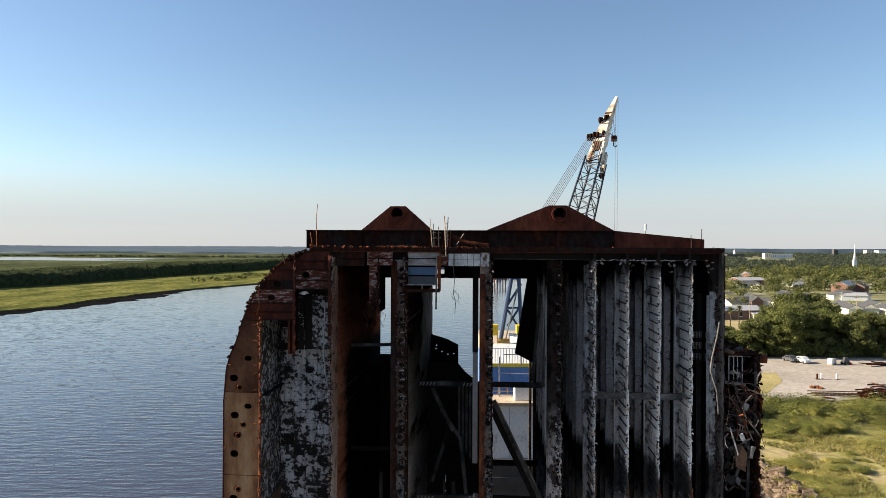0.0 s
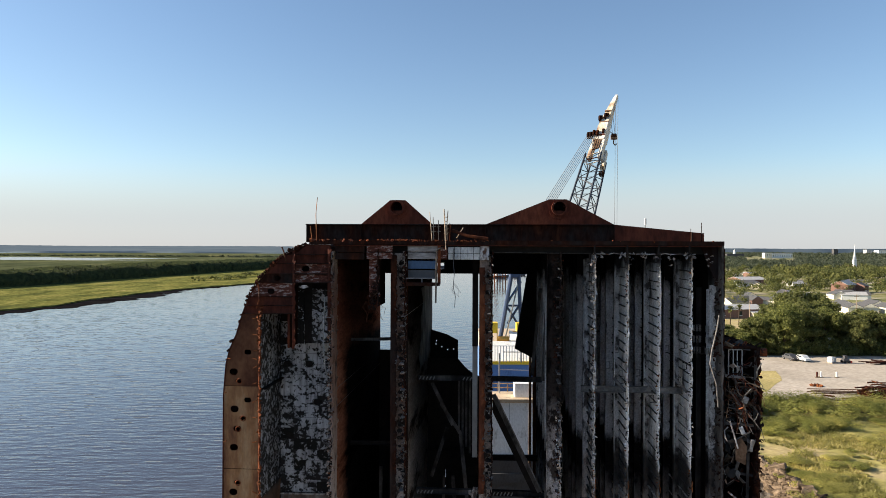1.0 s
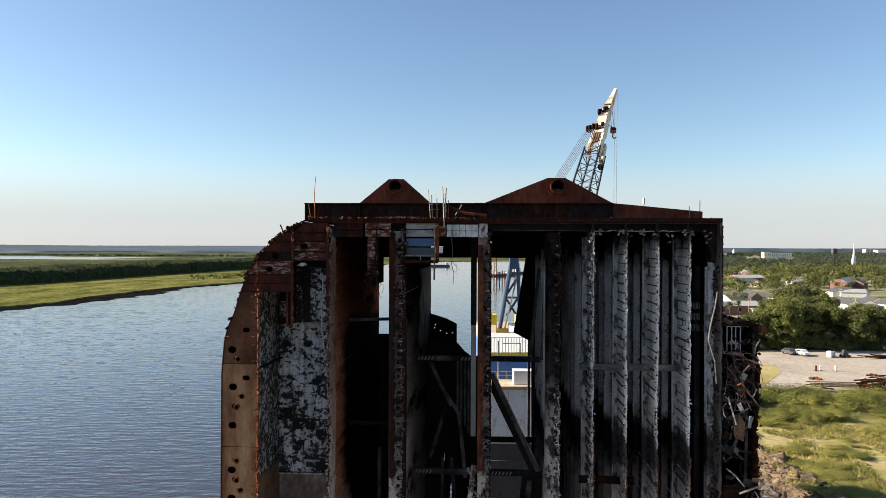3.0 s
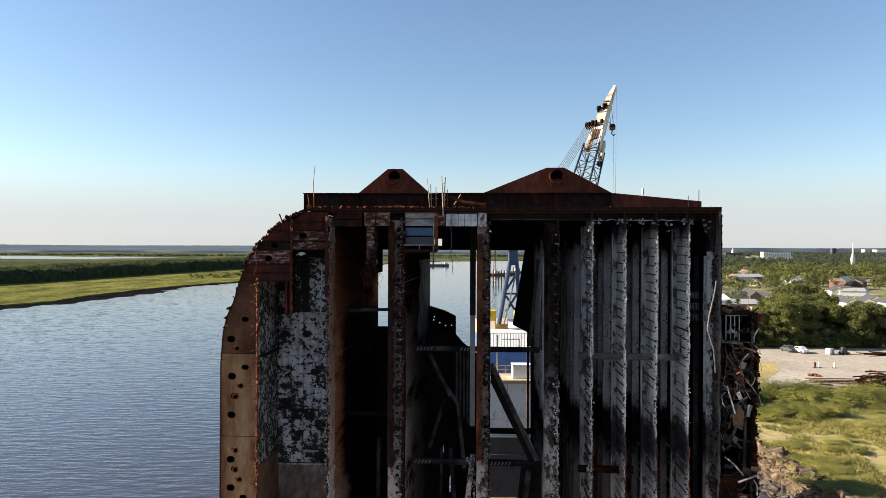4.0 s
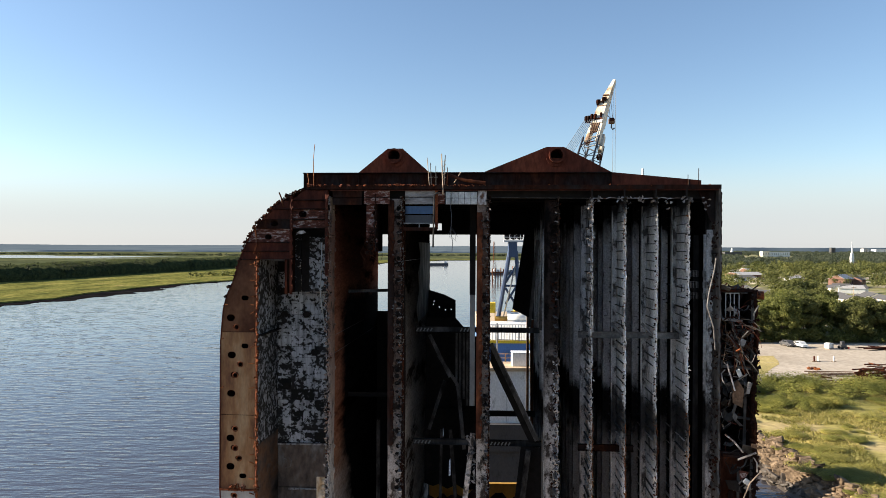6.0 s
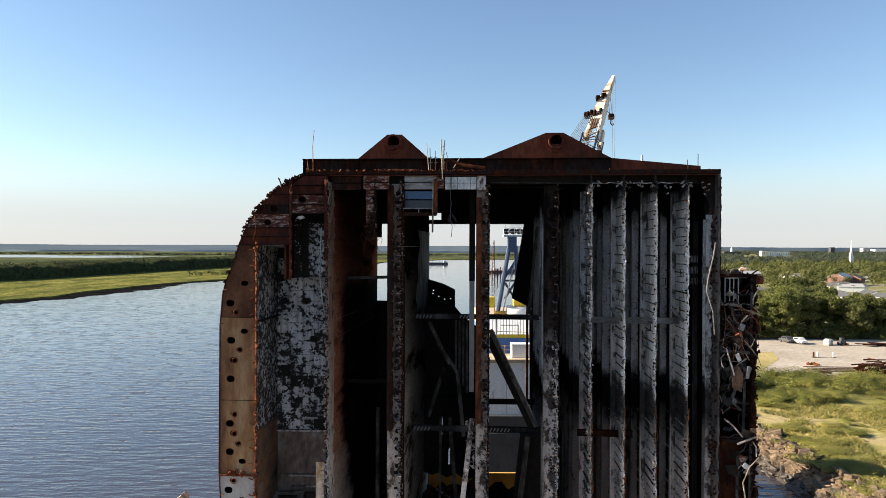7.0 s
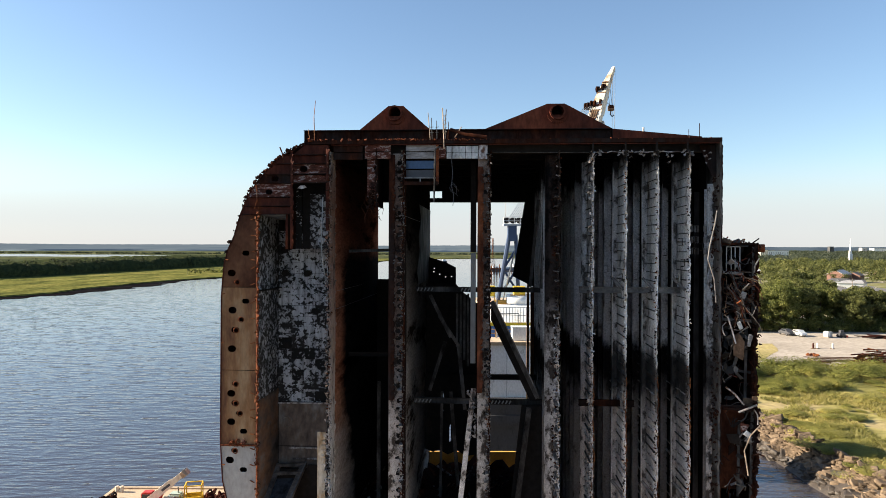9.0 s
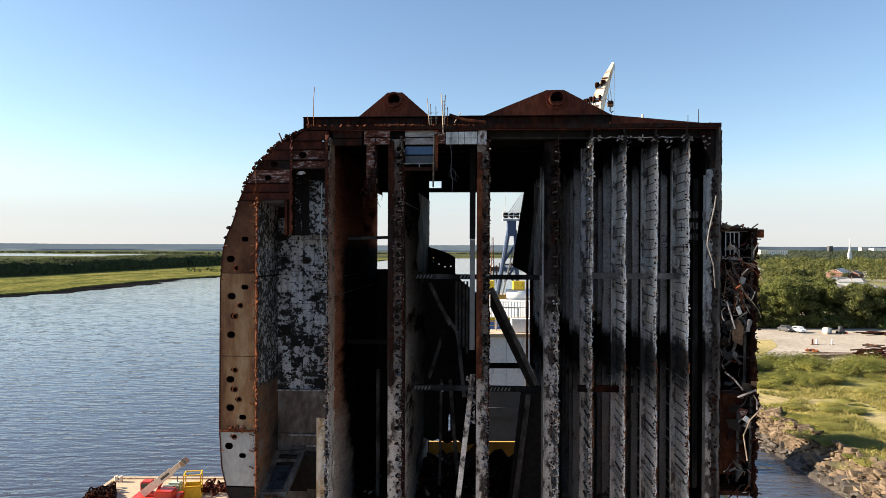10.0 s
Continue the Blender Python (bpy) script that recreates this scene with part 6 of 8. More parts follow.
sp("torn_wall_plate", bm, "dim_steel", None, "pale torn plate at the far end of a bay")
# ---- the wreck's barge, with gear on its deck ----
barge = place("deck_barge", -3, 48, 0, 0, "flat deck barge with a sandy weathered deck", "barge")
part("hull", box(bmesh.new(), -28, 29, -18, 17.5, -1.0, 3.6), "ochre", barge)
part("deck", box(bmesh.new(), -27.6, 28.6, -17.6, 17.1, 3.6, 3.66), "deck", barge, "sandy worn deck plating")
part("coaming", box(bmesh.new(), -2, 12, 17.52, 17.8, 2.6, 7.2), "ochre", barge, "ochre painted coaming")
for x in (-27.4, -26.95):
    part("bollard", rod(bmesh.new(), (x, 16.4, 3.66), (x, 16.4, 4.2), 0.17, 10), "cream", barge, "cream bollard")
part("edge_rail", box(bmesh.new(), -28, 29, 17.12, 17.5, 3.6, 3.8), "deck", barge)
part("edge_rail", box(bmesh.new(), -28, -27.65, -18, 17.1, 3.6, 3.8), "deck", barge)


def ring_link(bm, c, r, t, m):
    n = 8
    pts = [m @ Vector((r * math.cos(2 * math.pi * i / n), 0.6 * r * math.sin(2 * math.pi * i / n), 0)) + c for i in range(n)]
    wire(bm, pts + pts[:1], t, 5)


def chain_heap(x, y, w, d, n, mat, label, seed):
    g = random.Random(seed)
    ob = place("chain_heap", x, y, 3.66, 0, label, "chain")
    for i in range(n):
        bm = bmesh.new()
        m = Euler((g.uniform(-1.2, 1.2), g.uniform(-1.2, 1.2), g.uniform(-3, 3))).to_matrix()
        ring_link(bm, Vector((0, 0, 0)), 0.32, 0.085, m)
        lk = part("link", bm, mat, ob)
        lk.location = (g.gauss(0, w * 0.4), g.gauss(0, d * 0.4), 0.12 + 0.3 * g.random())


chain_heap(-30.0, 60.7, 1.5, 1.5, 70, "soot_rust", "run of heavy dark rusty anchor chain on the deck", 3)
chain_heap(-20.4, 62.3, 2.2, 1.2, 46, "rust", "heap of rusty red-brown chain on the deck", 4)

mc = place("mobile_crane", -25.2, 58.5, 3.66, 0, "small red mobile crane with a cream telescopic boom", "crane")
part("chassis", box(bmesh.new(), -0.9, 3.0, -1.1, 1.1, 0.45, 0.85), "red", mc)
bm = box(bmesh.new(), -0.62, 0.35, 0.5, 1.4, 0.86, 1.85)
bmesh.ops.bevel(bm, geom=bm.edges[:], offset=0.1, segments=2, affect="EDGES")
cab = part("cab", bm, "red", mc)
part("cab_window", box(bmesh.new(), -0.5, 0.2, 0.47, 0.5, 1.3, 1.75), "glass", cab)
bm = box(bmesh.new(), 1.15, 2.7, -0.9, 0.4, 0.86, 1.5)
bmesh.ops.bevel(bm, geom=bm.edges[:], offset=0.1, segments=2, affect="EDGES")
part("engine_cover", bm, "red", mc)
part("winch", rod(bmesh.new(), (1.4, 0.5, 1.2), (2.3, 0.5, 1.2), 0.35, 12), "darkgrey", mc)
boom = part("boom", bar(bmesh.new(), (-0.1, 0.0, 1.05), (2.3, 0.0, 2.95), 0.5, 0.62), "cream", mc, "cream boom base section")
part("inner_boom", bar(bmesh.new(), (2.2, 0.0, 2.87), (3.3, 0.0, 3.74), 0.4, 0.46), "cream", boom)
part("boom_head", bar(bmesh.new(), (3.15, 0.0, 3.55), (3.65, 0.0, 3.95), 0.46, 0.5), "flange_cream", boom)
for k in range(3):
    part("head_sheave", rod(bmesh.new(), (3.35 + 0.12 * k, -0.3, 4.0 - 0.12 * k), (3.35 + 0.12 * k, 0.3, 4.0 - 0.12 * k), 0.13, 8), "steel", boom)
part("boom_marking", bar(bmesh.new(), (1.5, -0.26, 2.32), (2.2, -0.26, 2.87), 0.01, 0.2), "darkgrey", boom, "dark unreadable marking")
part("lift_ram", rod(bmesh.new(), (0.9, 0.0, 0.86), (1.5, 0.0, 2.05), 0.12, 8), "red", mc)
for x in (-0.5, 2.4):
    for y in (-1.1, 1.1):
        wh = part("wheel", rod(bmesh.new(), (x, y - 0.18, 0.45), (x, y + 0.18, 0.45), 0.45, 14), "rubber", mc)
        part("rim", rod(bmesh.new(), (x, y - 0.19, 0.45), (x, y + 0.19, 0.45), 0.22, 10), "red", wh)
cage = place("lift_cage", -21.8, 60.6, 3.66, 12, "yellow steel man-lift cage on the barge deck", "lift cage")
for x in (-0.7, 0.7):
    for y in (-0.6, 0.6):
        part("post", bar(bmesh.new(), (x, y, 0), (x, y, 2.1), 0.09, 0.09, (1, 0, 0)), "yellow", cage)
for z in (0.1, 1.1, 2.1):
    for p, q in (((-0.7, -0.6), (0.7, -0.6)), ((0.7, -0.6), (0.7, 0.6)), ((0.7, 0.6), (-0.7, 0.6)), ((-0.7, 0.6), (-0.7, -0.6))):
        part("rail", bar(bmesh.new(), (*p, z), (*q, z), 0.08, 0.08), "yellow", cage)
for y in (-0.62, 0.6):
    part("side_panel", box(bmesh.new(), -0.68, 0.68, y, y + 0.03, 0.1, 1.05), "yellow", cage)
gen = place("generator", -23.3, 60.4, 3.66, 0, "small pale green generator with a rounded cover", "generator")
bm = box(bmesh.new(), -0.6, 0.6, -0.5, 0.5, 0.25, 1.4)
bmesh.ops.bevel(bm, geom=bm.edges[:], offset=0.15, segments=2, affect="EDGES")
part("cover", bm, "pale_green", gen)
part("skid", box(bmesh.new(), -0.7, 0.7, -0.55, 0.55, 0.0, 0.25), "darkgrey", gen)
part("exhaust", rod(bmesh.new(), (0.2, 0, 1.4), (0.2, 0, 1.9), 0.06, 8), "steel", gen)


g = random.Random(6)
for x in (-11, -6, 0, 6, 11, 16):
    for y in (48, 55, 62):
        bl = place("support_block", x + 0.3 * (y - 48) * 0.075, y, 3.66, -4.3, "stack of dark timber blocks under the wreck", "support", "blocks under the wreck")
        part("timber", box(bmesh.new(), -1.0, 1.0, -0.6, -0.1, 0, 0.42), "timber", bl)
        part("timber", box(bmesh.new(), -1.0, 1.0, 0.1, 0.6, 0, 0.42), "timber", bl)
        part("timber", box(bmesh.new(), -0.7, -0.1, -0.7, 0.7, 0.43, 0.84), "timber", bl)
        part("timber", box(bmesh.new(), 0.1, 0.7, -0.7, 0.7, 0.43, 0.84), "timber", bl)

# ---- floating crane behind the wreck ----
cb = place("work_barge", 5.4, 80.5, 0, 0, "pale grey high-sided work barge moored behind the wreck", "barge")
part("hull", box(bmesh.new(), 0, 19, 0, 4.2, -1, 15.3), "palehull", cb)
part("deck", box(bmesh.new(), 0, 19, -0.25, 4.3, 15.3, 15.7), "deck", cb, "sandy deck edge")
# shade on the lower barge side is painted as dark bands; the belt between is real
part("side_band", box(bmesh.new(), 0, 19, -0.8, -0.02, 6.0, 9.15), "darkgrey", cb, "dark grey side band, its shade put into the colour")
part("side_band", box(bmesh.new(), 0, 19, -1.0, -0.82, 6.1, 7.2), "roofgrey", cb, "worn grey belt")
part("shade_dark_side", box(bmesh.new(), 0, 19, -0.7, -0.02, -1.0, 5.98), "roofgrey", cb, "lower hull side, its shade put into the dark colour")
for k in range(3):
    part("hull_seam", box(bmesh.new(), 2.5 + 6 * k, 2.56 + 6 * k, -0.02, 0.0, 9.3, 15.2), "hullgrey", cb)
for z in (16.2, 16.7):
    part("rail_bar", bar(bmesh.new(), (0, 4.0, z), (19, 4.0, z), 0.07, 0.07), "ochre", cb)
for k in range(16):
    part("rail_post", bar(bmesh.new(), (0.3 + 1.2 * k, 4.0, 15.7), (0.3 + 1.2 * k, 4.0, 16.75), 0.07, 0.07, (1, 0, 0)), "ochre", cb)
part("light_post", bar(bmesh.new(), (1.6, 3.2, 15.7), (1.6, 3.2, 20.6), 0.16, 0.16, (1, 0, 0)), "rooflt", cb)
part("light_arm", bar(bmesh.new(), (1.6, 3.2, 18.6), (5.2, 3.2, 18.5), 0.08, 0.08), "rooflt", cb)
cv = place("crane_vessel", 7.6, 120, 0, 0, "crane vessel with blue side, yellow rail and white slatted bulwark", "vessel")
part("hull", box(bmesh.new(), 0, 26, 0, 30, -1, 13.0), "bluehull", cv, "blue hull side")
# white slope added behind the slats, tilted so the sun brightens it
part("sun_catch_slope", box(bmesh.new(), 0.2, 26, 0, 6.0, -0.1, 0, pose(0, 0.35, 13.6, 27)), "white", cv, "white slope added behind the slats to catch the sun")
part("deck", box(bmesh.new(), 0, 26, 5.6, 30, 13.0, 15.75), "deck", cv, "sandy deck")
part("deck_coaming", box(bmesh.new(), 0, 26, -0.12, 0.32, 13.0, 13.5), "yellow", cv, "yellow rail")
for k in range(52):
    part("slat", box(bmesh.new(), 0.1 + 0.5 * k, 0.22 + 0.5 * k, -0.02, 0.18, 13.52, 16.2), "white", cv)
part("cap_rail", box(bmesh.new(), 0, 26, -0.05, 0.35, 16.21, 16.33), "white", cv)
part("gate_frame", bar(bmesh.new(), (3.1, -0.3, 15.24), (6.3, -0.3, 15.24), 0.14, 0.14), "steel", cv)
part("gate_frame", bar(bmesh.new(), (6.3, -0.3, 13.4), (6.3, -0.3, 15.2), 0.14, 0.14, (1, 0, 0)), "steel", cv)
box1 = place("deck_box", 9.75, 82.2, 15.7, 0, "pale grey deck store box", "container")
bm = box(bmesh.new(), -1.1, 1.3, -0.8, 0.8, 0, 1.55)
bmesh.ops.bevel(bm, geom=bm.edges[:], offset=0.05, segments=1, affect="EDGES")
part("body", bm, "palehull", box1)
part("lid", box(bmesh.new(), -1.15, 1.35, -0.85, 0.85, 1.56, 1.64), "palehull", box1)
tank = place("deck_tank", 14.6, 126.6, 15.75, 0, "white horizontal storage tank", "tank")
part("shell", rod(bmesh.new(), (-2.2, 0, 1.3), (3.0, 0, 1.3), 1.1, 20), "white", tank, "", None, True)
for x in (-1.4, 2.0):
    part("saddle", box(bmesh.new(), x - 0.2, x + 0.2, -0.9, 0.9, 0, 0.6), "steel", tank)
winch = place("winch", 11.0, 127, 15.75, 0, "yellow crane winch with a drum", "winch")
part("frame", box(bmesh.new(), -2.4, -0.8, -1, 1, 2.0, 3.9), "yellow", winch)
part("motor_house", box(bmesh.new(), 2.7, 4.8, -1, 1, 2.0, 3.85), "yellow", winch)
part("drum", rod(bmesh.new(), (-0.8, 0, 0.8), (2.7, 0, 0.8), 0.5, 18), "ochre", winch)
for z in (0.9, 1.6, 2.3):
    part("ladder_rung", bar(bmesh.new(), (2.0, -1.05, z), (4.6, -1.05, z), 0.12, 0.12), "ochre", winch)
for x in (-2.3, -0.9, 2.8, 3.7, 4.7):
    part("post", bar(bmesh.new(), (x, -1.05, 0), (x, -1.05, 2.6), 0.14, 0.14, (1, 0, 0)), "ochre", winch)

crane = place("floating_crane", 21.5, 135, 15.7, 0, "tall lattice boom crane with white head and blue gantry", "crane")


def cw(x, y, z):
    return Vector((x - 21.5, y - 135, z - 15.7))


foot, tip = cw(21.0, 135, 17), cw(40.8, 165, 70.0)
axis = (tip - foot).normalized()
side = axis.cross(Vector((0, 0, 1))).normalized()
upv = side.cross(axis)


def on_boom(f, a, b2, w):
    return foot + (tip - foot) * f + side * (a * w) + upv * (b2 * w)


def boom_w(f):
    return 2.9 - 1.5 * f


CH = ((-1, -1), (1, -1), (1, 1), (-1, 1))
for a, b2 in CH:
    part("boom_chord", rod(bmesh.new(), on_boom(0.02, a, b2, boom_w(0.02)), on_boom(0.70, a, b2, boom_w(0.70)), 0.24, 7), "boomblue", crane, "dark blue-grey boom chord")
N = 18
for k in range(N):
    f0, f1 = 0.02 + 0.68 * k / N, 0.02 + 0.68 * (k + 1) / N
    for i in range(4):
        (a0, b0), (a1, b1) = CH[i], CH[(i + 1) % 4]
        if k % 2:
            (a0, b0), (a1, b1) = (a1, b1), (a0, b0)
        part("boom_lacing", rod(bmesh.new(), on_boom(f0, a0, b0, boom_w(f0)), on_boom(f1, a1, b1, boom_w(f1)), 0.10, 5), "boomblue", crane)
        if k % 2 == 0:
            part("boom_lacing", rod(bmesh.new(), on_boom(f1, a0, b0, boom_w(f1)), on_boom(f1, a1, b1, boom_w(f1)), 0.09, 5), "boomblue", crane)
# white boom head: a boxed tapering nose that bends forward to its point
def on_head(f, a, b2):
    k = max(0.0, f - 0.8) / 0.2
    return foot + (tip - foot) * f + side * (1.0 * k ** 1.7 + a) + upv * b2


def nose(bm, rings):
    loops = [[bm.verts.new(on_head(f, a * w, b2 * d)) for a, b2 in CH] for f, w, d in rings]
    for p, q in zip(loops[:-1], loops[1:]):
        for i in range(4):
            bm.faces.new((p[i], p[(i + 1) % 4], q[(i + 1) % 4], q[i]))
    bm.faces.new(loops[0][::-1])
    bm.faces.new(loops[-1])
    return bm


part("boom_head", nose(bmesh.new(), [(0.775, 1.3, 1.2), (0.84, 1.12, 1.15), (0.9, 0.85, 0.9), (0.95, 0.6, 0.65), (1.005, 0.3, 0.4)]), "boom_white", crane, "cream boom head with rust runs")
for a in (-1.25, 1.0):
    part("head_cheek", bar(bmesh.new(), on_head(0.69, a * 1.15, 0.3), on_head(0.785, a, 0.2), 0.75, 1.5, upv), "boom_white", crane, "cream cheek plate with rust runs")
part("head_cover", bar(bmesh.new(), on_head(0.735, -0.2, 1.0), on_head(0.785, -0.1, 1.0), 1.7, 0.2, upv), "rust_tan", crane, "rusty cover plate")
for k in range(6):
    f = 0.66 + 0.022 * k
    part("head_tie", rod(bmesh.new(), on_head(f, -1.5, 0.9), on_head(f + 0.012, 1.3, 0.9), 0.13, 6), "rust" if k % 2 else "boom_white", crane)
for f in (0.86, 0.915):
    part("head_band", bar(bmesh.new(), on_head(f, -1.1 + (f - 0.86) * 6, 1.0), on_head(f, 1.1 - (f - 0.86) * 6, 1.0), 0.3, 0.25, upv), "rust_tan", crane)
for f, a, b2, r in ((0.795, -2.7, 1.2, 0.85), (0.795, -2.1, 1.2, 0.9), (0.80, -1.3, 1.4, 0.85), (0.80, -0.5, 1.4, 0.8), (0.81, 0.75, 1.3, 0.6), (0.875, -1.15, 1.3, 0.75), (0.88, -0.9, 1.3, 0.5), (0.885, 0.05, 1.3, 0.75), (0.89, 0.45, 1.3, 0.5)):
    c = on_head(f, a, b2)
    part("sheave", rod(bmesh.new(), c - side * 0.18, c + side * 0.18, r, 16), "soot_rust", crane, "dark rusty sheave")
part("head_bracket", bar(bmesh.new(), on_head(0.795, -3.0, 1.2), on_head(0.795, 1.2, 1.2), 0.45, 0.35), "rust", crane)
part("head_bracket", bar(bmesh.new(), on_head(0.878, -1.6, 1.2), on_head(0.885, 0.7, 1.2), 0.3, 0.3), "rust_tan", crane)
part("fly_block", bar(bmesh.new(), on_head(0.665, 1.75, -1.0), on_head(0.745, 1.35, -1.4), 0.75, 1.2), "boom_white", crane, "cream hook block stowed under the head")
part("fly_block", bar(bmesh.new(), on_head(0.635, 1.7, -1.2), on_head(0.65, 1.8, -1.3), 0.9, 1.0), "soot_rust", crane)
hook = on_head(0.845, 1.55, -2.6)
part("hook_block", bar(bmesh.new(), hook, hook - Vector((0, 0, 1.1)), 1.3, 1.0, (0, 1, 0)), "rust_tan", crane)
part("hook_block", rod(bmesh.new(), hook + Vector((-0.5, 0, -0.3)), hook + Vector((0.5, 0, -0.3)), 0.6, 12), "rust", crane)
part("hook", wire(bmesh.new(), [hook - Vector((0, 0, 1.1)), hook - Vector((0.1, 0, 2.0)), hook - Vector((-0.3, 0, 2.5)), hook - Vector((-0.7, 0, 2.1))], 0.14, 6), "soot_rust", crane)
part("hook_stay", bar(bmesh.new(), on_head(0.84, 0.9, -0.6), hook, 0.12, 0.12), "rust_tan", crane)
for a in (-0.3, 0.3):
    part("hoist_rope", rod(bmesh.new(), on_head(0.93, a, -0.6), hook + side * a, 0.06, 5), "cable", crane)
    part("hoist_rope", rod(bmesh.new(), on_head(1.0, a, -0.4), on_head(1.0, a, -0.4) - Vector((0.2, 0, 50)), 0.05, 5), "cable", crane)
gan = cw(13.6, 129, 31.2)
for k in range(6):
    part("pendant_rope", rod(bmesh.new(), on_head(0.795, -2.9 + 0.45 * k, 1.4), gan + Vector((-0.8 + 0.4 * k, 0, 0.8)), 0.07, 5), "cable", crane)
# blue gantry with its sheave platform
part("gantry_platform", box(bmesh.new(), gan.x - 1.7, gan.x + 2.4, gan.y - 1.2, gan.y + 1.2, gan.z - 0.3, gan.z), "hullgrey", crane)
part("gantry_neck", bar(bmesh.new(), gan + Vector((0, 0, -3.2)), gan + Vector((0, 0, -0.3)), 1.6, 1.8, (0, 1, 0)), "blue", crane)
for x0, x1, r in ((-0.5, -2.8, 0.42), (0.7, 1.4, 0.36)):
    part("gantry_leg", rod(bmesh.new(), gan + Vector((x0, 0, -2.0)), Vector((gan.x + x1, gan.y, 0)), r, 8), "blue", crane, "tapered blue gantry leg")
for z0, z1 in ((-8, -4), (-12, -8), (-9, -13)):
    part("gantry_brace", rod(bmesh.new(), gan + Vector((-1.3, 0, z0)), gan + Vector((1.2, 0, z1)), 0.22, 6), "blue", crane)
part("gantry_brace", rod(bmesh.new(), gan + Vector((-1.6, 0, -8.6)), gan + Vector((1.4, 0, -8.6)), 0.2, 6), "blue", crane)
part("gantry_stay", rod(bmesh.new(), gan + Vector((1.0, 0, -3)), gan + Vector((-1.8, -1, -14.5)), 0.14, 6), "steel", crane)
for x in (-1.0, 0.2, 1.4):
    part("sheave", rod(bmesh.new(), gan + Vector((x, -0.25, 0.75)), gan + Vector((x, 0.25, 0.75)), 0.62, 16), "soot", crane)
for x in (-1.7, -0.7, 0.3, 1.4, 2.4):
    part("guard_post", rod(bmesh.new(), gan + Vector((x, -1.2, 0)), gan + Vector((x, -1.2, 1.2)), 0.06, 5), "white", crane)
for z in (0.6, 1.2):
    part("guard_rail", rod(bmesh.new(), gan + Vector((-1.7, -1.2, z)), gan + Vector((2.4, -1.2, z)), 0.05, 5), "white", crane)
part("aerial", rod(bmesh.new(), gan + Vector((-1.3, 0, 0)), gan + Vector((-1.2, 0, 4.5)), 0.05, 5), "steel", crane)

# far pier and mast up the river
pier = place("river_pier", 52, 620, 0, 0, "rusty mooring pier far up the river", "pier")
for k in range(5):
    part("pile", rod(bmesh.new(), (-5 + 2.5 * k, 0, -1), (-5 + 2.5 * k, 0, 9 + (k % 2) * 2), 0.5, 7), "rust_brown", pier)
part("deck", box(bmesh.new(), -6, 6, -2, 2, 6.5, 7.5), "rust_brown", pier)
mast = place("lattice_mast", 50, 640, 0, 0, "slim lattice mast by the river", "mast")
for a, b2 in CH:
    part("leg", rod(bmesh.new(), (a * 1.2, b2 * 1.2, 0), (a * 0.5, b2 * 0.5, 35), 0.22, 5), "rust_brown", mast)
for k in range(11):
    z0, z1 = 3.1 * k, 3.1 * (k + 1)
    s0, s1 = 1.2 - 0.02 * z0, 1.2 - 0.02 * z1
    part("brace", rod(bmesh.new(), (-s0, -s0, z0), (s1, -s1, z1), 0.13, 5), "rust_brown", mast)


low = place("river_lighter", -14, 1120, 0, 4, "long low dark lighter moored far up the river", "barge")
part("hull", box(bmesh.new(), -26, 26, -4, 4, -0.5, 3.0), "darkgrey", low)
part("deckhouse", box(bmesh.new(), 19, 24, -3, 3, 3.0, 6.0), "white", low)
for x, y, h in ((62, 760, 5), (76, 780, 4), (92, 830, 6)):
    tug = place("tug_boat", x, y, 0, 12, "small dark work boat with a pale wheelhouse", "boat", "boats up the river")
    part("hull", sheet(bmesh.new(), [(-9, 2.2), (-8, -0.5), (7, -0.5), (10, 3.0), (4, 2.2)], [], -2.5, 5), "darkgrey", tug)
    part("wheelhouse", box(bmesh.new(), -3, 3, -1.8, 1.8, 2.2, h), "white", tug)
    part("funnel", rod(bmesh.new(), (-4.5, 0, 2.2), (-4.5, 0, h + 1), 0.6, 10), "rust_brown", tug)
    part("mast", rod(bmesh.new(), (0, 0, h), (0, 0, h + 6), 0.15, 6), "steel", tug)
# ---- trees of the near bank ----
def tree(name, h, w, seed, mat, label, sprays=540, size=0.25):
    g = np.random.default_rng(seed)
    ob = place(name, 0, 0, 0, 0, label, "tree", "trees behind the lot")
    bm = bmesh.new()
    rod(bm, (0, 0, -0.3), (0.1, 0, h * 0.45), 0.035 * h * 0.5, 8, 0.02 * h * 0.5)
    cs, rs, ns, ss = [], [], [], []
    for i in range(36):
        a, rr = 2 * math.pi * g.random(), w * 0.5 * math.sqrt(g.random()) * 0.85
        z = h * (0.18 + 0.68 * g.random() ** 0.8)
        rr *= 1.0 - 0.55 * max(0, z / h - 0.55)
        c = (rr * math.cos(a), rr * math.sin(a), z)
        if i < 7:
            rod(bm, (0.05, 0, h * (0.15 + 0.04 * i)), (c[0] * 0.9, c[1] * 0.9, c[2]), 0.12, 5, 0.04)
        r = w * (0.075 + 0.075 * g.random())
        cs.append(c)
        rs.append(r)
        ns.append(int(sprays * (r / (w * 0.2)) ** 2))
        ss.append(size)
    cs.append((0, 0, h * 0.83))
    rs.append(w * 0.2)
    ns.append(sprays)
    ss.append(size)
    part("trunk", bm, "bark", ob)
    v, f = leaf_cloud(cs, rs, ns, ss, 0.85, 0.45, seed)
    raw("crown", v, f, mat, ob)
    return ob


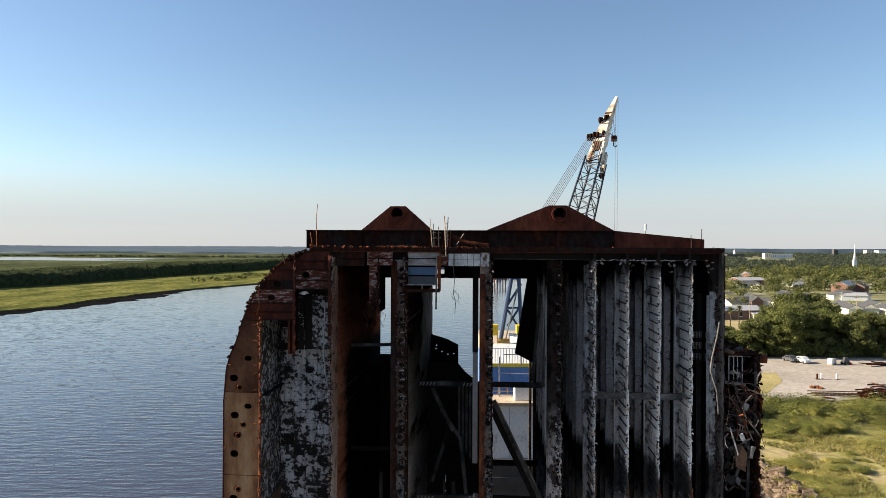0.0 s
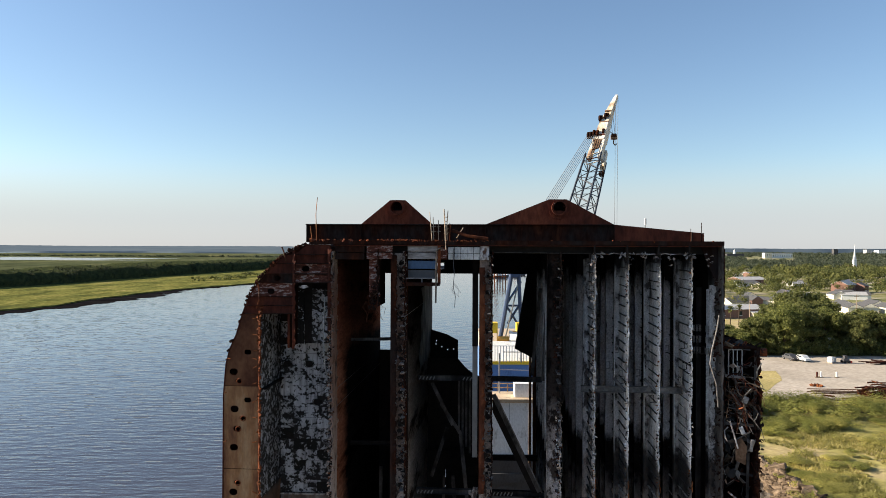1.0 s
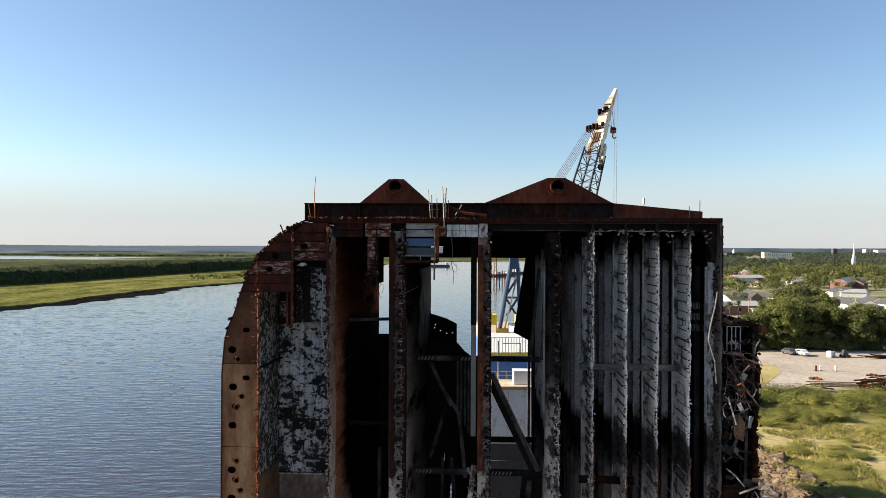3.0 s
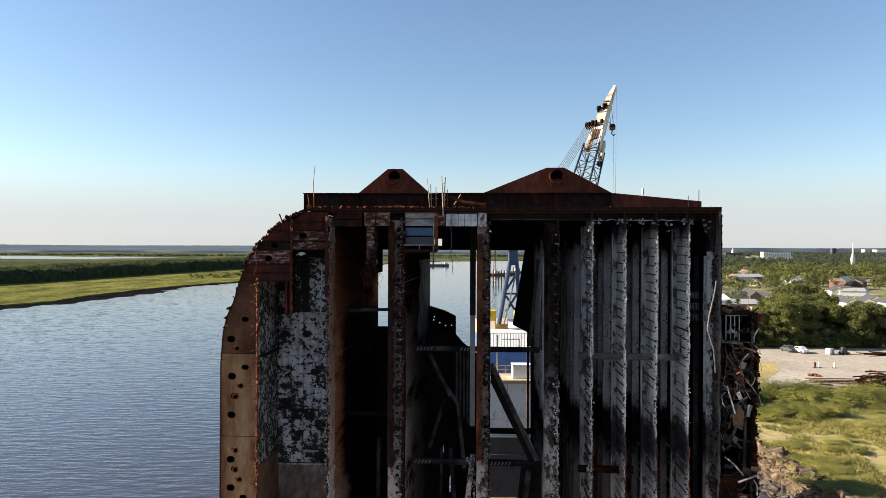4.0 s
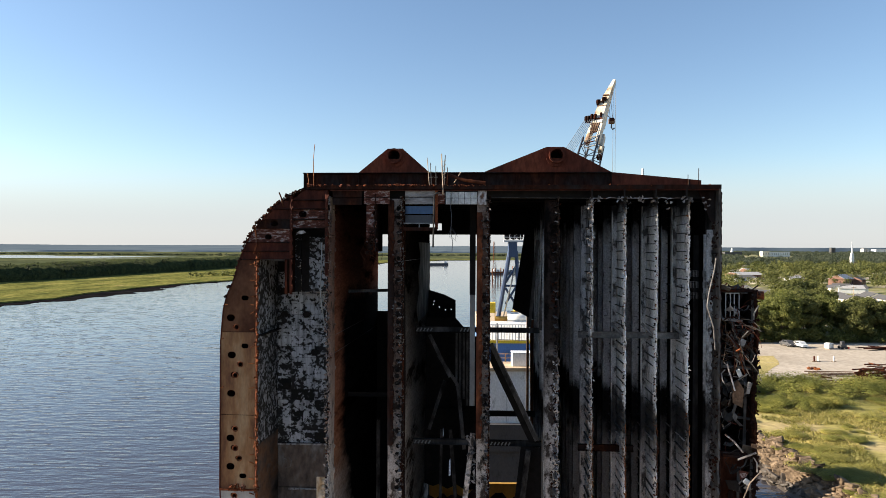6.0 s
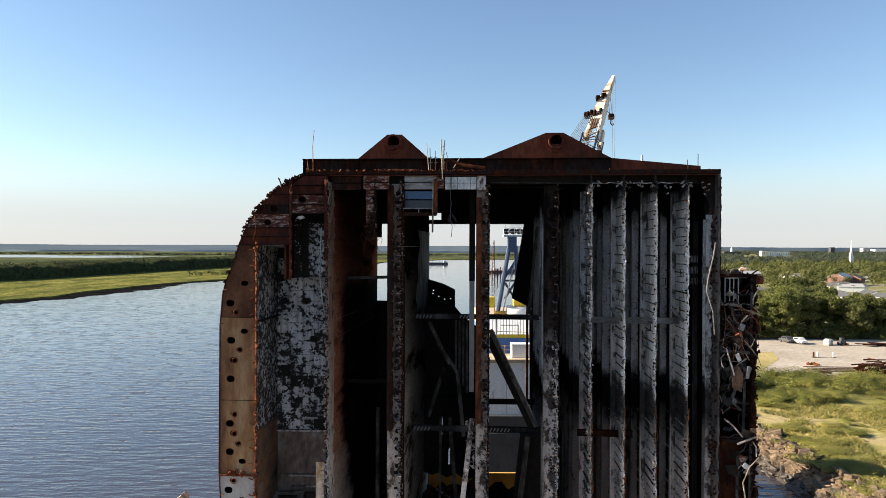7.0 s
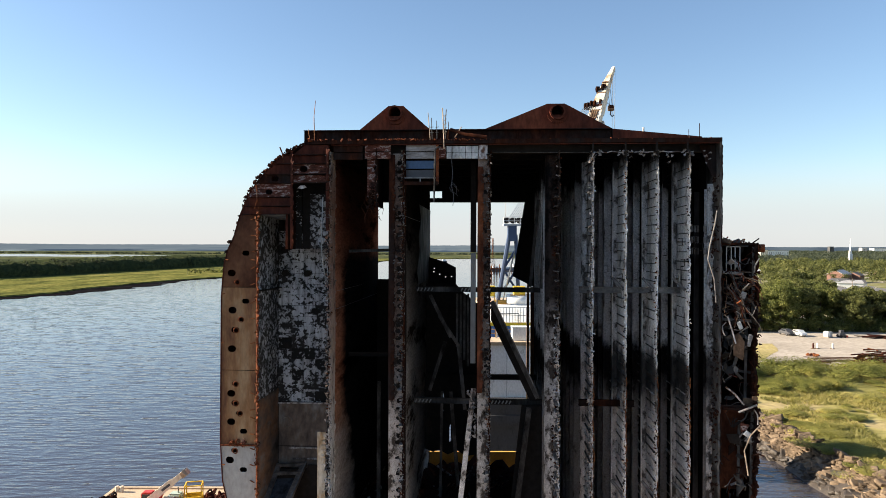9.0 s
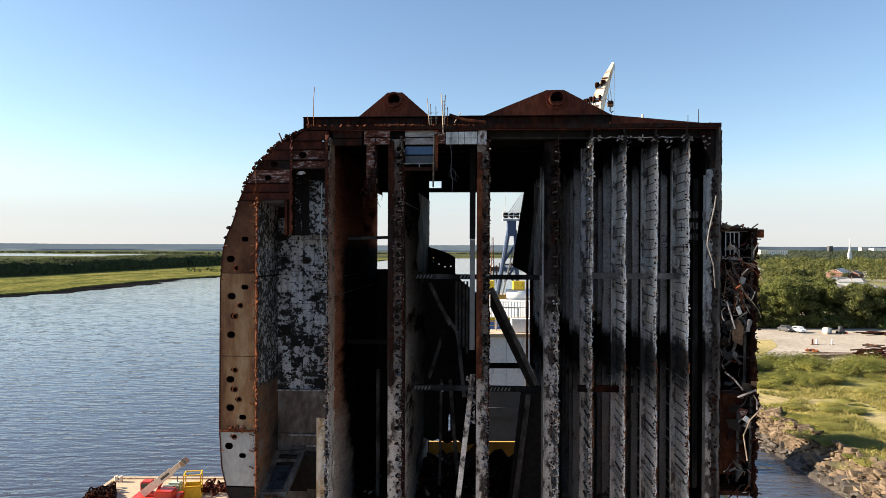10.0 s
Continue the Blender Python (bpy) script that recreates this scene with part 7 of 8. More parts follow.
KINDS = [tree("oak_tree", 17, 13, 1, "leaf", "broad dark green oak behind the gravel lot"), tree("oak_tree", 15, 12, 2, "leaf2", "olive green oak behind the gravel lot"),
         tree("oak_tree", 19, 12, 3, "leaf", "tall dark green tree behind the gravel lot"), tree("oak_tree", 12, 10, 4, "leaf2", "low olive tree behind the gravel lot")]
g = random.Random(21)
first = [True] * 4
for row, (y0, n, hs) in enumerate(((200, 16, 1.0), (209, 15, 1.05), (219, 14, 1.15), (232, 12, 1.1))):
    for i in range(n):
        k = g.randrange(4)
        x = y0 * (0.395 + 0.29 * (i + g.uniform(-0.3, 0.3)) / (n - 1))
        ray = x / y0
        if row > 1 and not 0.46 < ray < 0.57:
            continue
        tall = 0.48 if ray < 0.445 else 0.7 if ray < 0.48 else 0.85 if ray < 0.5 else 0.95 if ray < 0.57 else 0.8
        tall *= g.uniform(0.9, 1.1) * (1.06 if row > 1 and ray < 0.555 else 0.96)
        m = pose(x, y0 + g.uniform(-3, 3), 2.6, 0, 0, g.uniform(0, 360))
        s = tall * 16.0 / (17, 15, 19, 12)[k]
        if first[k]:
            KINDS[k].matrix_world = m
            KINDS[k].scale = (max(0.85, s), max(0.85, s), s)
            first[k] = False
        else:
            ob = copy_thing(KINDS[k], m)
            ob.scale = (max(0.85, s), max(0.85, s), s)
# undergrowth at the wood's edge and woods of the town
g2 = np.random.default_rng(33)
spots = [(x, 196.5 + g2.random() * 3, 2.4, 3.0 + 2.5 * g2.random(), 4.5) for x in np.linspace(80, 136, 42)]
woods("wood_edge_scrub", spots, "leaf", 700, 0.036, "dense dark scrub at the edge of the wood", 34)

CLEAR = [(0.40, 0.475, 236, 335), (0.555, 0.68, 236, 372), (0.40, 0.48, 470, 620), (0.56, 0.64, 400, 500), (0.475, 0.52, 370, 450), (0.40, 0.5, 350, 420), (0.50, 0.56, 520, 600), (0.40, 0.46, 680, 800), (0.60, 0.70, 560, 640)]
spots, far_spots = [], []
while len(spots) < 820:
    y = 240 + 1060 * math.sqrt(g2.random())
    r = 0.375 + 0.33 * g2.random()
    if any(a < r < b2 and c < y < d for a, b2, c, d in CLEAR) and g2.random() < 0.97:
        continue
    if noise.noise((r * y * 0.012, y * 0.006, 3)) > 0.12 and g2.random() < 0.85:
        continue
    spots.append((r * y, y, 2.4, 8 + 8 * g2.random(), 9 + 7 * g2.random()))
near = [s for s in spots if s[1] < 520]
woods("town_trees", near, "leaf2", 800, 0.026, "mixed green trees between the houses", 35)
woods("town_woods", [s for s in spots if 520 <= s[1] < 850], "leaf2", 330, 0.04, "green tree canopy over the town", 36)
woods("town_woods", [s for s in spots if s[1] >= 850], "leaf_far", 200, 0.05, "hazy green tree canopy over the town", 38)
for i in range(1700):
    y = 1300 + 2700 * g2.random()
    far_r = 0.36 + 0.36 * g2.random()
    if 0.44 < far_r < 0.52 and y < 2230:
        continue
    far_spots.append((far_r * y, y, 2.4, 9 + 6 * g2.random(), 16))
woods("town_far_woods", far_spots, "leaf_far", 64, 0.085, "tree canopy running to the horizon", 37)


# ---- houses and buildings of the town ----
def house(name, x, y, w, d, h, rise, rz, wall_mat, roof_mat, label, category="house", windows=3):
    ob = place(name, x, y, 2.62, rz, label, category)
    part("wall", box(bmesh.new(), -w / 2, w / 2, -d / 2, d / 2, 0, h), wall_mat, ob)
    if rise:
        bm = bmesh.new()
        e = 0.4
        a = [(-w / 2 - e, -d / 2 - e, h), (w / 2 + e, -d / 2 - e, h), (w / 2 + e, d / 2 + e, h), (-w / 2 - e, d / 2 + e, h), (-w / 2 - e, 0, h + rise), (w / 2 + e, 0, h + rise)]
        v = [bm.verts.new(p) for p in a]
        for q in ((0, 1, 5, 4), (2, 3, 4, 5), (1, 2, 5), (3, 0, 4), (3, 2, 1, 0)):
            bm.faces.new([v[i] for i in q])
        part("roof", bm, roof_mat, ob)
        for s in (-1, 1):
            bm = bmesh.new()
            gx = s * (w / 2 + e + 0.01)
            t = [bm.verts.new(p) for p in ((gx, -d / 2, h), (gx, d / 2, h), (gx, 0, h + rise * 0.9))]
            o = bmesh.ops.extrude_face_region(bm, geom=[bm.faces.new(t)])
            bmesh.ops.translate(bm, verts=[q for q in o["geom"] if isinstance(q, bmesh.types.BMVert)], vec=(s * 0.05, 0, 0))
            part("gable", bm, wall_mat, ob)
    else:
        part("roof", box(bmesh.new(), -w / 2 - 0.3, w / 2 + 0.3, -d / 2 - 0.3, d / 2 + 0.3, h, h + 0.5), roof_mat, ob)
    for i in range(windows):
        px = -w / 2 + w * (i + 0.5) / windows
        wi = part("window", box(bmesh.new(), px - 0.6, px + 0.6, -d / 2 - 0.04, -d / 2, h * 0.35, h * 0.8), "glass", ob)
        part("sill", box(bmesh.new(), px - 0.7, px + 0.7, -d / 2 - 0.12, -d / 2, h * 0.3, h * 0.35), "white", wi)
    return ob


house("warehouse", 131, 310, 24, 16, 4.0, 1.6, 8, "brickred", "rooflt", "long low warehouse with a brown and pale roof", "warehouse")
house("shed", 141, 305, 8, 9, 2.6, 1.2, 0, "wall", "rooflt", "small shed with a pale metal roof", "shed")
house("brick_hall", 263, 590, 26, 20, 4.5, 2.2, 15, "brickred", "rooflt", "red brick hall with a pale hipped metal roof", "hall", 5)
house("brick_hall", 246, 560, 20, 16, 3.5, 1.8, 15, "white", "roofgrey", "white walled hall under trees", "hall", 4)
house("cottage", 216, 430, 8, 7, 3.0, 2.2, 95, "wall", "roofgrey", "cream cottage with a grey roof", "house", 2)
for i, (x, y, rz) in enumerate(((198, 331, 80), (207, 334, 78), (216, 330, 82), (225, 333, 80), (205, 349, 78), (222, 351, 80), (192, 346, 82))):
    tagged(house("row_house", x, y, 13, 7, 2.9, 2.0, rz, "wall", "roofgrey", "cream row house with a grey shingle roof", "house", 3), group="row houses")
house("apartment_house", 282, 480, 15, 11, 6.0, 3.2, 40, "brickred", "rooflt", "two-storey red brick house with a grey roof", "house", 4)
house("apartment_house", 297, 486, 8, 9, 5.0, 2.2, 40, "brickred", "roofgrey", "orange brick house among trees", "house", 3)
house("office_block", 1085, 2200, 70, 30, 15, 0, 0, "white", "rooflt", "long white office building far off", "building", 12)
house("office_block", 1040, 2190, 22, 20, 17, 0, 0, "wall", "rooflt", "cream office block far off", "building", 4)
house("tower_block", 1448, 2520, 15, 15, 30, 0, 0, "roofgrey", "roofgrey", "square grey tower block on the skyline", "building", 3)
house("storage_hall", 2300, 3550, 90, 40, 24, 0, 0, "white", "rooflt", "white industrial hall on the horizon", "building", 3)
house("storage_hall", 2215, 3560, 26, 30, 27, 0, 0, "rooflt", "rooflt", "pale industrial tower on the horizon", "building", 1)
g4 = random.Random(77)
for i in range(26):
    r, y = g4.choice(((0.42, 365), (0.455, 385), (0.44, 405), (0.49, 420), (0.505, 395), (0.415, 500), (0.46, 520), (0.52, 560), (0.54, 585), (0.43, 720), (0.45, 760), (0.62, 590), (0.66, 610), (0.585, 425)))
    y += g4.uniform(-14, 14)
    house("town_house", r * y + g4.uniform(-9, 9), y, g4.uniform(9, 15), g4.uniform(7, 9), 3.0, g4.uniform(1.6, 2.4), g4.uniform(0, 180), g4.choice(["wall", "white", "brickred"]), g4.choice(["roofgrey", "rooflt", "roofgrey"]), "small town house with a pitched roof", "house", 3)
dome = place("domed_building", 820, 1920, 2.62, 0, "pale building with a small domed cupola", "building")
part("wall", box(bmesh.new(), -24, 24, -10, 10, 0, 16), "roofgrey", dome)
part("cupola", rod(bmesh.new(), (0, 0, 16), (0, 0, 22), 4, 12, 3), "white", dome)
part("spire", rod(bmesh.new(), (0, 0, 22), (0, 0, 29), 3, 12, 0.2), "white", dome)
church = place("church", 543, 900, 2.62, 0, "church with a tall white steeple above the trees", "church")
part("nave", box(bmesh.new(), -7, 7, 0, 24, 0, 9), "brickred", church)
part("tower", box(bmesh.new(), -1.9, 1.9, -2.3, 1.5, 0, 17), "white", church)
part("belfry", box(bmesh.new(), -1.4, 1.4, -1.8, 1.0, 17, 21), "white", church)
part("spire", rod(bmesh.new(), (0, -0.4, 21), (0, -0.4, 37.5), 1.3, 8, 0.08), "white", church)
g = random.Random(5)
for x, y in ((118, 262), (166, 330), (210, 318), (236, 322), (182, 300), (150, 285)):
    pl = place("utility_pole", x, y, 2.62, g.uniform(-20, 20), "wooden utility pole with a cross-arm", "pole", "poles along the street")
    part("pole", rod(bmesh.new(), (0, 0, 0), (0, 0, 11), 0.16, 7, 0.11), "timber", pl)
    part("cross_arm", box(bmesh.new(), -1.2, 1.2, -0.07, 0.07, 10, 10.2), "timber", pl)
for x, y in ((113, 268), (119, 274), (124, 262), (131, 280), (136, 270)):
    pm = place("palm_tree", x, y, 2.62, g.uniform(0, 360), "cabbage palm with a round head of fronds", "tree", "palms by the street")
    part("trunk", rod(bmesh.new(), (0, 0, 0), (0.2, 0, 7), 0.22, 8, 0.17), "bark", pm)
    bm = bmesh.new()
    for i in range(26):
        a, e = g.uniform(0, 6.28), g.uniform(-0.5, 1.2)
        d = Vector((math.cos(a) * math.cos(e), math.sin(a) * math.cos(e), math.sin(e)))
        p0, p1, p2 = Vector((0.2, 0, 7)), Vector((0.2, 0, 7)) + d * 1.2, Vector((0.2, 0, 6.7)) + d * 2.1
        s = d.cross(Vector((0, 0, 1))).normalized() * 0.45
        v = [bm.verts.new(q) for q in (p0, p1 + s, p2, p1 - s)]
        bm.faces.new(v)
    part("crown", bm, "leaf2", pm)


# ---- the gravel lot ----
def car(x, y, rz, paint, label, pickup=False):
    ob = place("car", x, y, 2.73, rz, label, "car")
    prof = [(-2.3, 0.45), (-2.3, 0.85), (-2.2, 1.0), (-1.5, 1.05), (-0.9, 1.65), (0.9, 1.7), (1.6, 1.1), (2.2, 1.0), (2.35, 0.6), (2.3, 0.4)]
    if pickup:
        prof = [(-2.7, 0.5), (-2.7, 1.1), (-0.4, 1.12), (-0.3, 1.75), (0.8, 1.78), (1.4, 1.15), (2.4, 1.05), (2.6, 0.7), (2.6, 0.45)]
    bm = sheet(bmesh.new(), prof, [], -0.9, 1.8)
    part("body", bm, paint, ob)
    part("side_window", box(bmesh.new(), -0.9, 0.9, -0.92, 0.92, 1.18, 1.55), "glass", ob)
    part("windscreen", bar(bmesh.new(), (0.98, -0.8, 1.4), (0.98, 0.8, 1.4), 0.6, 0.04, (0.7, 0, 0.7)), "glass", ob)
    for wx in (-1.45, 1.45):
        for wy in (-0.85, 0.85):
            wh = part("wheel", rod(bmesh.new(), (wx, wy - 0.12, 0.36), (wx, wy + 0.12, 0.36), 0.36, 14), "rubber", ob)
            part("rim", rod(bmesh.new(), (wx, wy - 0.13, 0.36), (wx, wy + 0.13, 0.36), 0.2, 10), "steel", wh)
    for hy in (-0.65, 0.65):
        part("headlight", box(bmesh.new(), 2.28, 2.36, hy - 0.15, hy + 0.15, 0.7, 0.85), "white", ob)
    return ob


car(98.9, 187.5, -78, "white", "white estate car parked at the wood's edge")
car(96.6, 189.5, -82, "darkgrey", "dark grey car parked at the wood's edge")
tote = place("liquid_tote", 105.2, 184.5, 2.73, 40, "white and pale green liquid tank on a pallet", "tank")
bm = box(bmesh.new(), -1.1, 0.4, -0.7, 0.7, 0.2, 1.7)
bmesh.ops.bevel(bm, geom=bm.edges[:], offset=0.15, segments=2, affect="EDGES")
part("tank", bm, "white", tote)
part("tank", box(bmesh.new(), 0.5, 1.6, -0.7, 0.7, 0.2, 1.5), "rooflt", tote)
part("pallet", box(bmesh.new(), -1.2, 1.7, -0.75, 0.75, 0, 0.18), "timber", tote)
mach = place("compact_loader", 109.0, 184.5, 2.73, 0, "small dark compact loader with its bucket down", "machine")
part("body", box(bmesh.new(), -0.7, 0.8, -0.6, 0.6, 0.4, 1.2), "darkgrey", mach)
part("cab", box(bmesh.new(), -0.4, 0.4, -0.5, 0.5, 1.2, 2.0), "darkgrey", mach)
part("bucket", box(bmesh.new(), 0.9, 1.5, -0.7, 0.7, 0.1, 0.6), "red", mach)
for wx in (-0.5, 0.6):
    for wy in (-0.7, 0.7):
        part("wheel", rod(bmesh.new(), (wx, wy - 0.12, 0.4), (wx, wy + 0.12, 0.4), 0.4, 12), "rubber", mach)
for x, y, m in ((89.9, 163.6, "rust"), (91.1, 164.0, "white"), (94.6, 163.6, "white")):
    b1 = place("bollard_post", x, y, 2.73, 0, "white marker post standing on the gravel" if m == "white" else "rusty marker post standing on the gravel", "post", "marker posts on the lot")
    part("post", rod(bmesh.new(), (0, 0, 0), (0, 0, 1.25), 0.2, 12), m, b1)
    part("cap", rod(bmesh.new(), (0, 0, 1.25), (0, 0, 1.36), 0.2, 12, 0.1), m, b1)
    part("foot", box(bmesh.new(), -0.45, 0.45, -0.45, 0.45, 0, 0.1), "rock", b1)


def bar_pile(name, x, y, rz, n, lx, ly, lz, length, mats, label, seed):
    g = random.Random(seed)
    ob = place(name, x, y, 2.73, rz, label, "scrap pile")
    for i in range(n):
        c = Vector((g.gauss(0, lx * 0.4), g.gauss(0, ly * 0.4), 0.12 + lz * g.random() * g.random()))
        a = g.uniform(-0.35, 0.35) + (math.pi / 2 if g.random() < 0.15 else 0)
        d = Vector((math.cos(a), math.sin(a), g.uniform(-0.06, 0.08))) * length * g.uniform(0.3, 0.6)
        part("bar", bar(bmesh.new(), c - d, c + d, g.uniform(0.12, 0.35), g.uniform(0.1, 0.35)), g.choice(mats), ob)
    return ob


bar_pile("scrap_pile", 90.5, 141.5, 10, 130, 4.0, 2.6, 3.4, 2.6, ["rust", "rust_brown", "lug_rust", "rust_brown"], "heap of rusty red-brown steel scrap", 1)
bar_pile("scrap_pile", 83.5, 138.5, -15, 22, 4, 1.5, 0.7, 2.5, ["rust_brown", "rust"], "low heap of rusty scrap by the track", 2)
bar_pile("beam_stack", 120.0, 183.5, 0, 12, 2, 1, 1.0, 11, ["rust", "soot_rust"], "stack of dark rusty steel beams", 3)
lat = place("lattice_section", 84.5, 145.6, 2.73, -4, "rusty lattice boom section lying on the gravel", "boom section")
for yy, zz in ((-0.9, 0.1), (0.9, 0.1), (-0.9, 0.7), (0.9, 0.7)):
    part("chord", bar(bmesh.new(), (-6, yy, zz), (6, yy, zz), 0.18, 0.18), "rust_tan", lat)
for k in range(14):
    x0 = -6 + 12 * k / 14
    part("lacing", bar(bmesh.new(), (x0, -0.9, 0.1 if k % 2 else 0.7), (x0 + 12 / 14, -0.9, 0.7 if k % 2 else 0.1), 0.1, 0.1), "rust_tan", lat)
    part("lacing", bar(bmesh.new(), (x0, -0.9, 0.7), (x0 + 12 / 14, 0.9, 0.7), 0.1, 0.1), "rust_tan", lat)
mound = place("gravel_mound", 84, 153, 2.6, 0, "small mound of grey rubble on the lot", "rubble")
g = random.Random(3)
for i in range(14):
    s = g.uniform(0.15, 0.4)
    m = Matrix.Translation((g.gauss(0, 0.7), g.gauss(0, 0.5), s * 0.7)) @ Euler((g.random(), g.random(), g.random() * 3)).to_matrix().to_4x4()
    part("lump", box(bmesh.new(), -s, s, -s * 0.8, s * 0.8, -s * 0.6, s * 0.6, m), "rust_brown", mound)

# ---- shrubs and grass on the bank ----
def shrub(seed, w, h, mat, label):
    ob = place("shrub", 0, 0, 0, 0, label, "shrub", "shrubs on the bank")
    g = np.random.default_rng(seed)
    cs = [(g.normal() * w * 0.28, g.normal() * w * 0.28, h * (0.25 + 0.4 * g.random())) for _ in range(9)]
    v, f = leaf_cloud(cs, [w * (0.16 + 0.14 * g.random()) for _ in cs], [360] * 9, [0.072] * 9, h / w * 1.1, 0.35, seed, 1.5, 0.5)
    raw("foliage", v, f, mat, ob)
    bm = bmesh.new()
    for c in cs:
        rod(bm, (0, 0, -0.1), c, 0.04, 5, 0.015)
    part("stems", bm, "bark", ob).name = "stem"
    return ob


SH = [shrub(1, 4.2, 2.4, "shrub", "rounded yellow-green shrub in the rough grass"), shrub(2, 3.2, 1.7, "shrub", "low yellow-green shrub in the rough grass"), shrub(3, 5.0, 2.9, "shrub_dark", "dense darker green shrub in the rough grass"), shrub(4, 3.6, 2.0, "shrub_dark", "olive shrub in the rough grass")]
first = [True] * 4
g = random.Random(17)
for i in range(112):
    y = g.uniform(58, 129)
    x = g.uniform(47.5, 0.68 * y + 6)
    if i >= 80:
        y = g.uniform(60, 100)
        x = 46.3 + 4.5 * g.random() ** 1.5
    if x < 46.2:
        continue
    open_patch = noise.noise((x * 0.07, y * 0.07, 5))
    if i < 80 and open_patch > 0.12 and g.random() < 0.85:
        continue
    dark = y > 112 and g.random() < 0.65
    k = g.choice((2, 3)) if dark else g.choice((0, 1, 0, 1, 3))
    s = g.uniform(0.35, 0.85) * (1.35 if dark else 1)
    m = pose(x, y, 2.6, 0, 0, g.uniform(0, 360)) @ Matrix.Diagonal((1.5 * s, 1.5 * s, 0.6 * s, 1))
    if first[k]:
        first[k] = False
        SH[k].matrix_world = m
    else:
        ob = copy_thing(SH[k], pose(x, y, 2.6, 0, 0, g.uniform(0, 360)))
        ob.scale = (1.5 * s, 1.5 * s, 0.6 * s)
# dark shrub rows: the far one shaded bushes, the near one for a grass shadow
for i in range(40):
    if i < 28:
        x, y, s = 57 + 46 * g.random(), g.uniform(127, 133.5), g.uniform(0.9, 1.5)
    else:
        x, y, s = g.uniform(52, 69), g.uniform(116, 119), g.uniform(0.7, 1.1)
    ob = copy_thing(SH[(2, 3, 0)[i % 3]], pose(x, y, 2.6, 0, 0, g.uniform(0, 360)))
    ob.scale = (1.4 * s, 1.2 * s, 0.95 * s)
g3 = np.random.default_rng(44)
n = 110000
xx, yy = 46.3 + 66 * g3.random(n), 56 + 80 * g3.random(n)
keep = np.array([noise.noise((a * 0.09, b2 * 0.09, 1)) + 0.4 * noise.noise((a * 0.3, b2 * 0.3, 2)) < 0.16 and a < 0.72 * b2 + 8 for a, b2 in zip(xx, yy)])
xx, yy = xx[keep], yy[keep]
n = len(xx)
a, hh = 6.28 * g3.random(n), 0.18 + 0.35 * g3.random(n)
dx, dy = np.cos(a) * 0.06, np.sin(a) * 0.06
lx, ly = g3.normal(size=n) * 0.25, g3.normal(size=n) * 0.25
zz = np.full(n, 2.58)
v = np.stack([np.stack([xx - dx, yy - dy, zz], 1), np.stack([xx + dx, yy + dy, zz], 1), np.stack([xx + dx * 0.7 + lx, yy + dy * 0.7 + ly, zz + hh], 1), np.stack([xx - dx * 0.5 + lx, yy - dy * 0.5 + ly, zz + hh * 0.8], 1)], 1).reshape(-1, 3)
tagged(raw("rough_grass", v, np.arange(len(v)).reshape(-1, 4), "grass"), "tufts of dry yellow-green grass", "grass", "", "stuff")

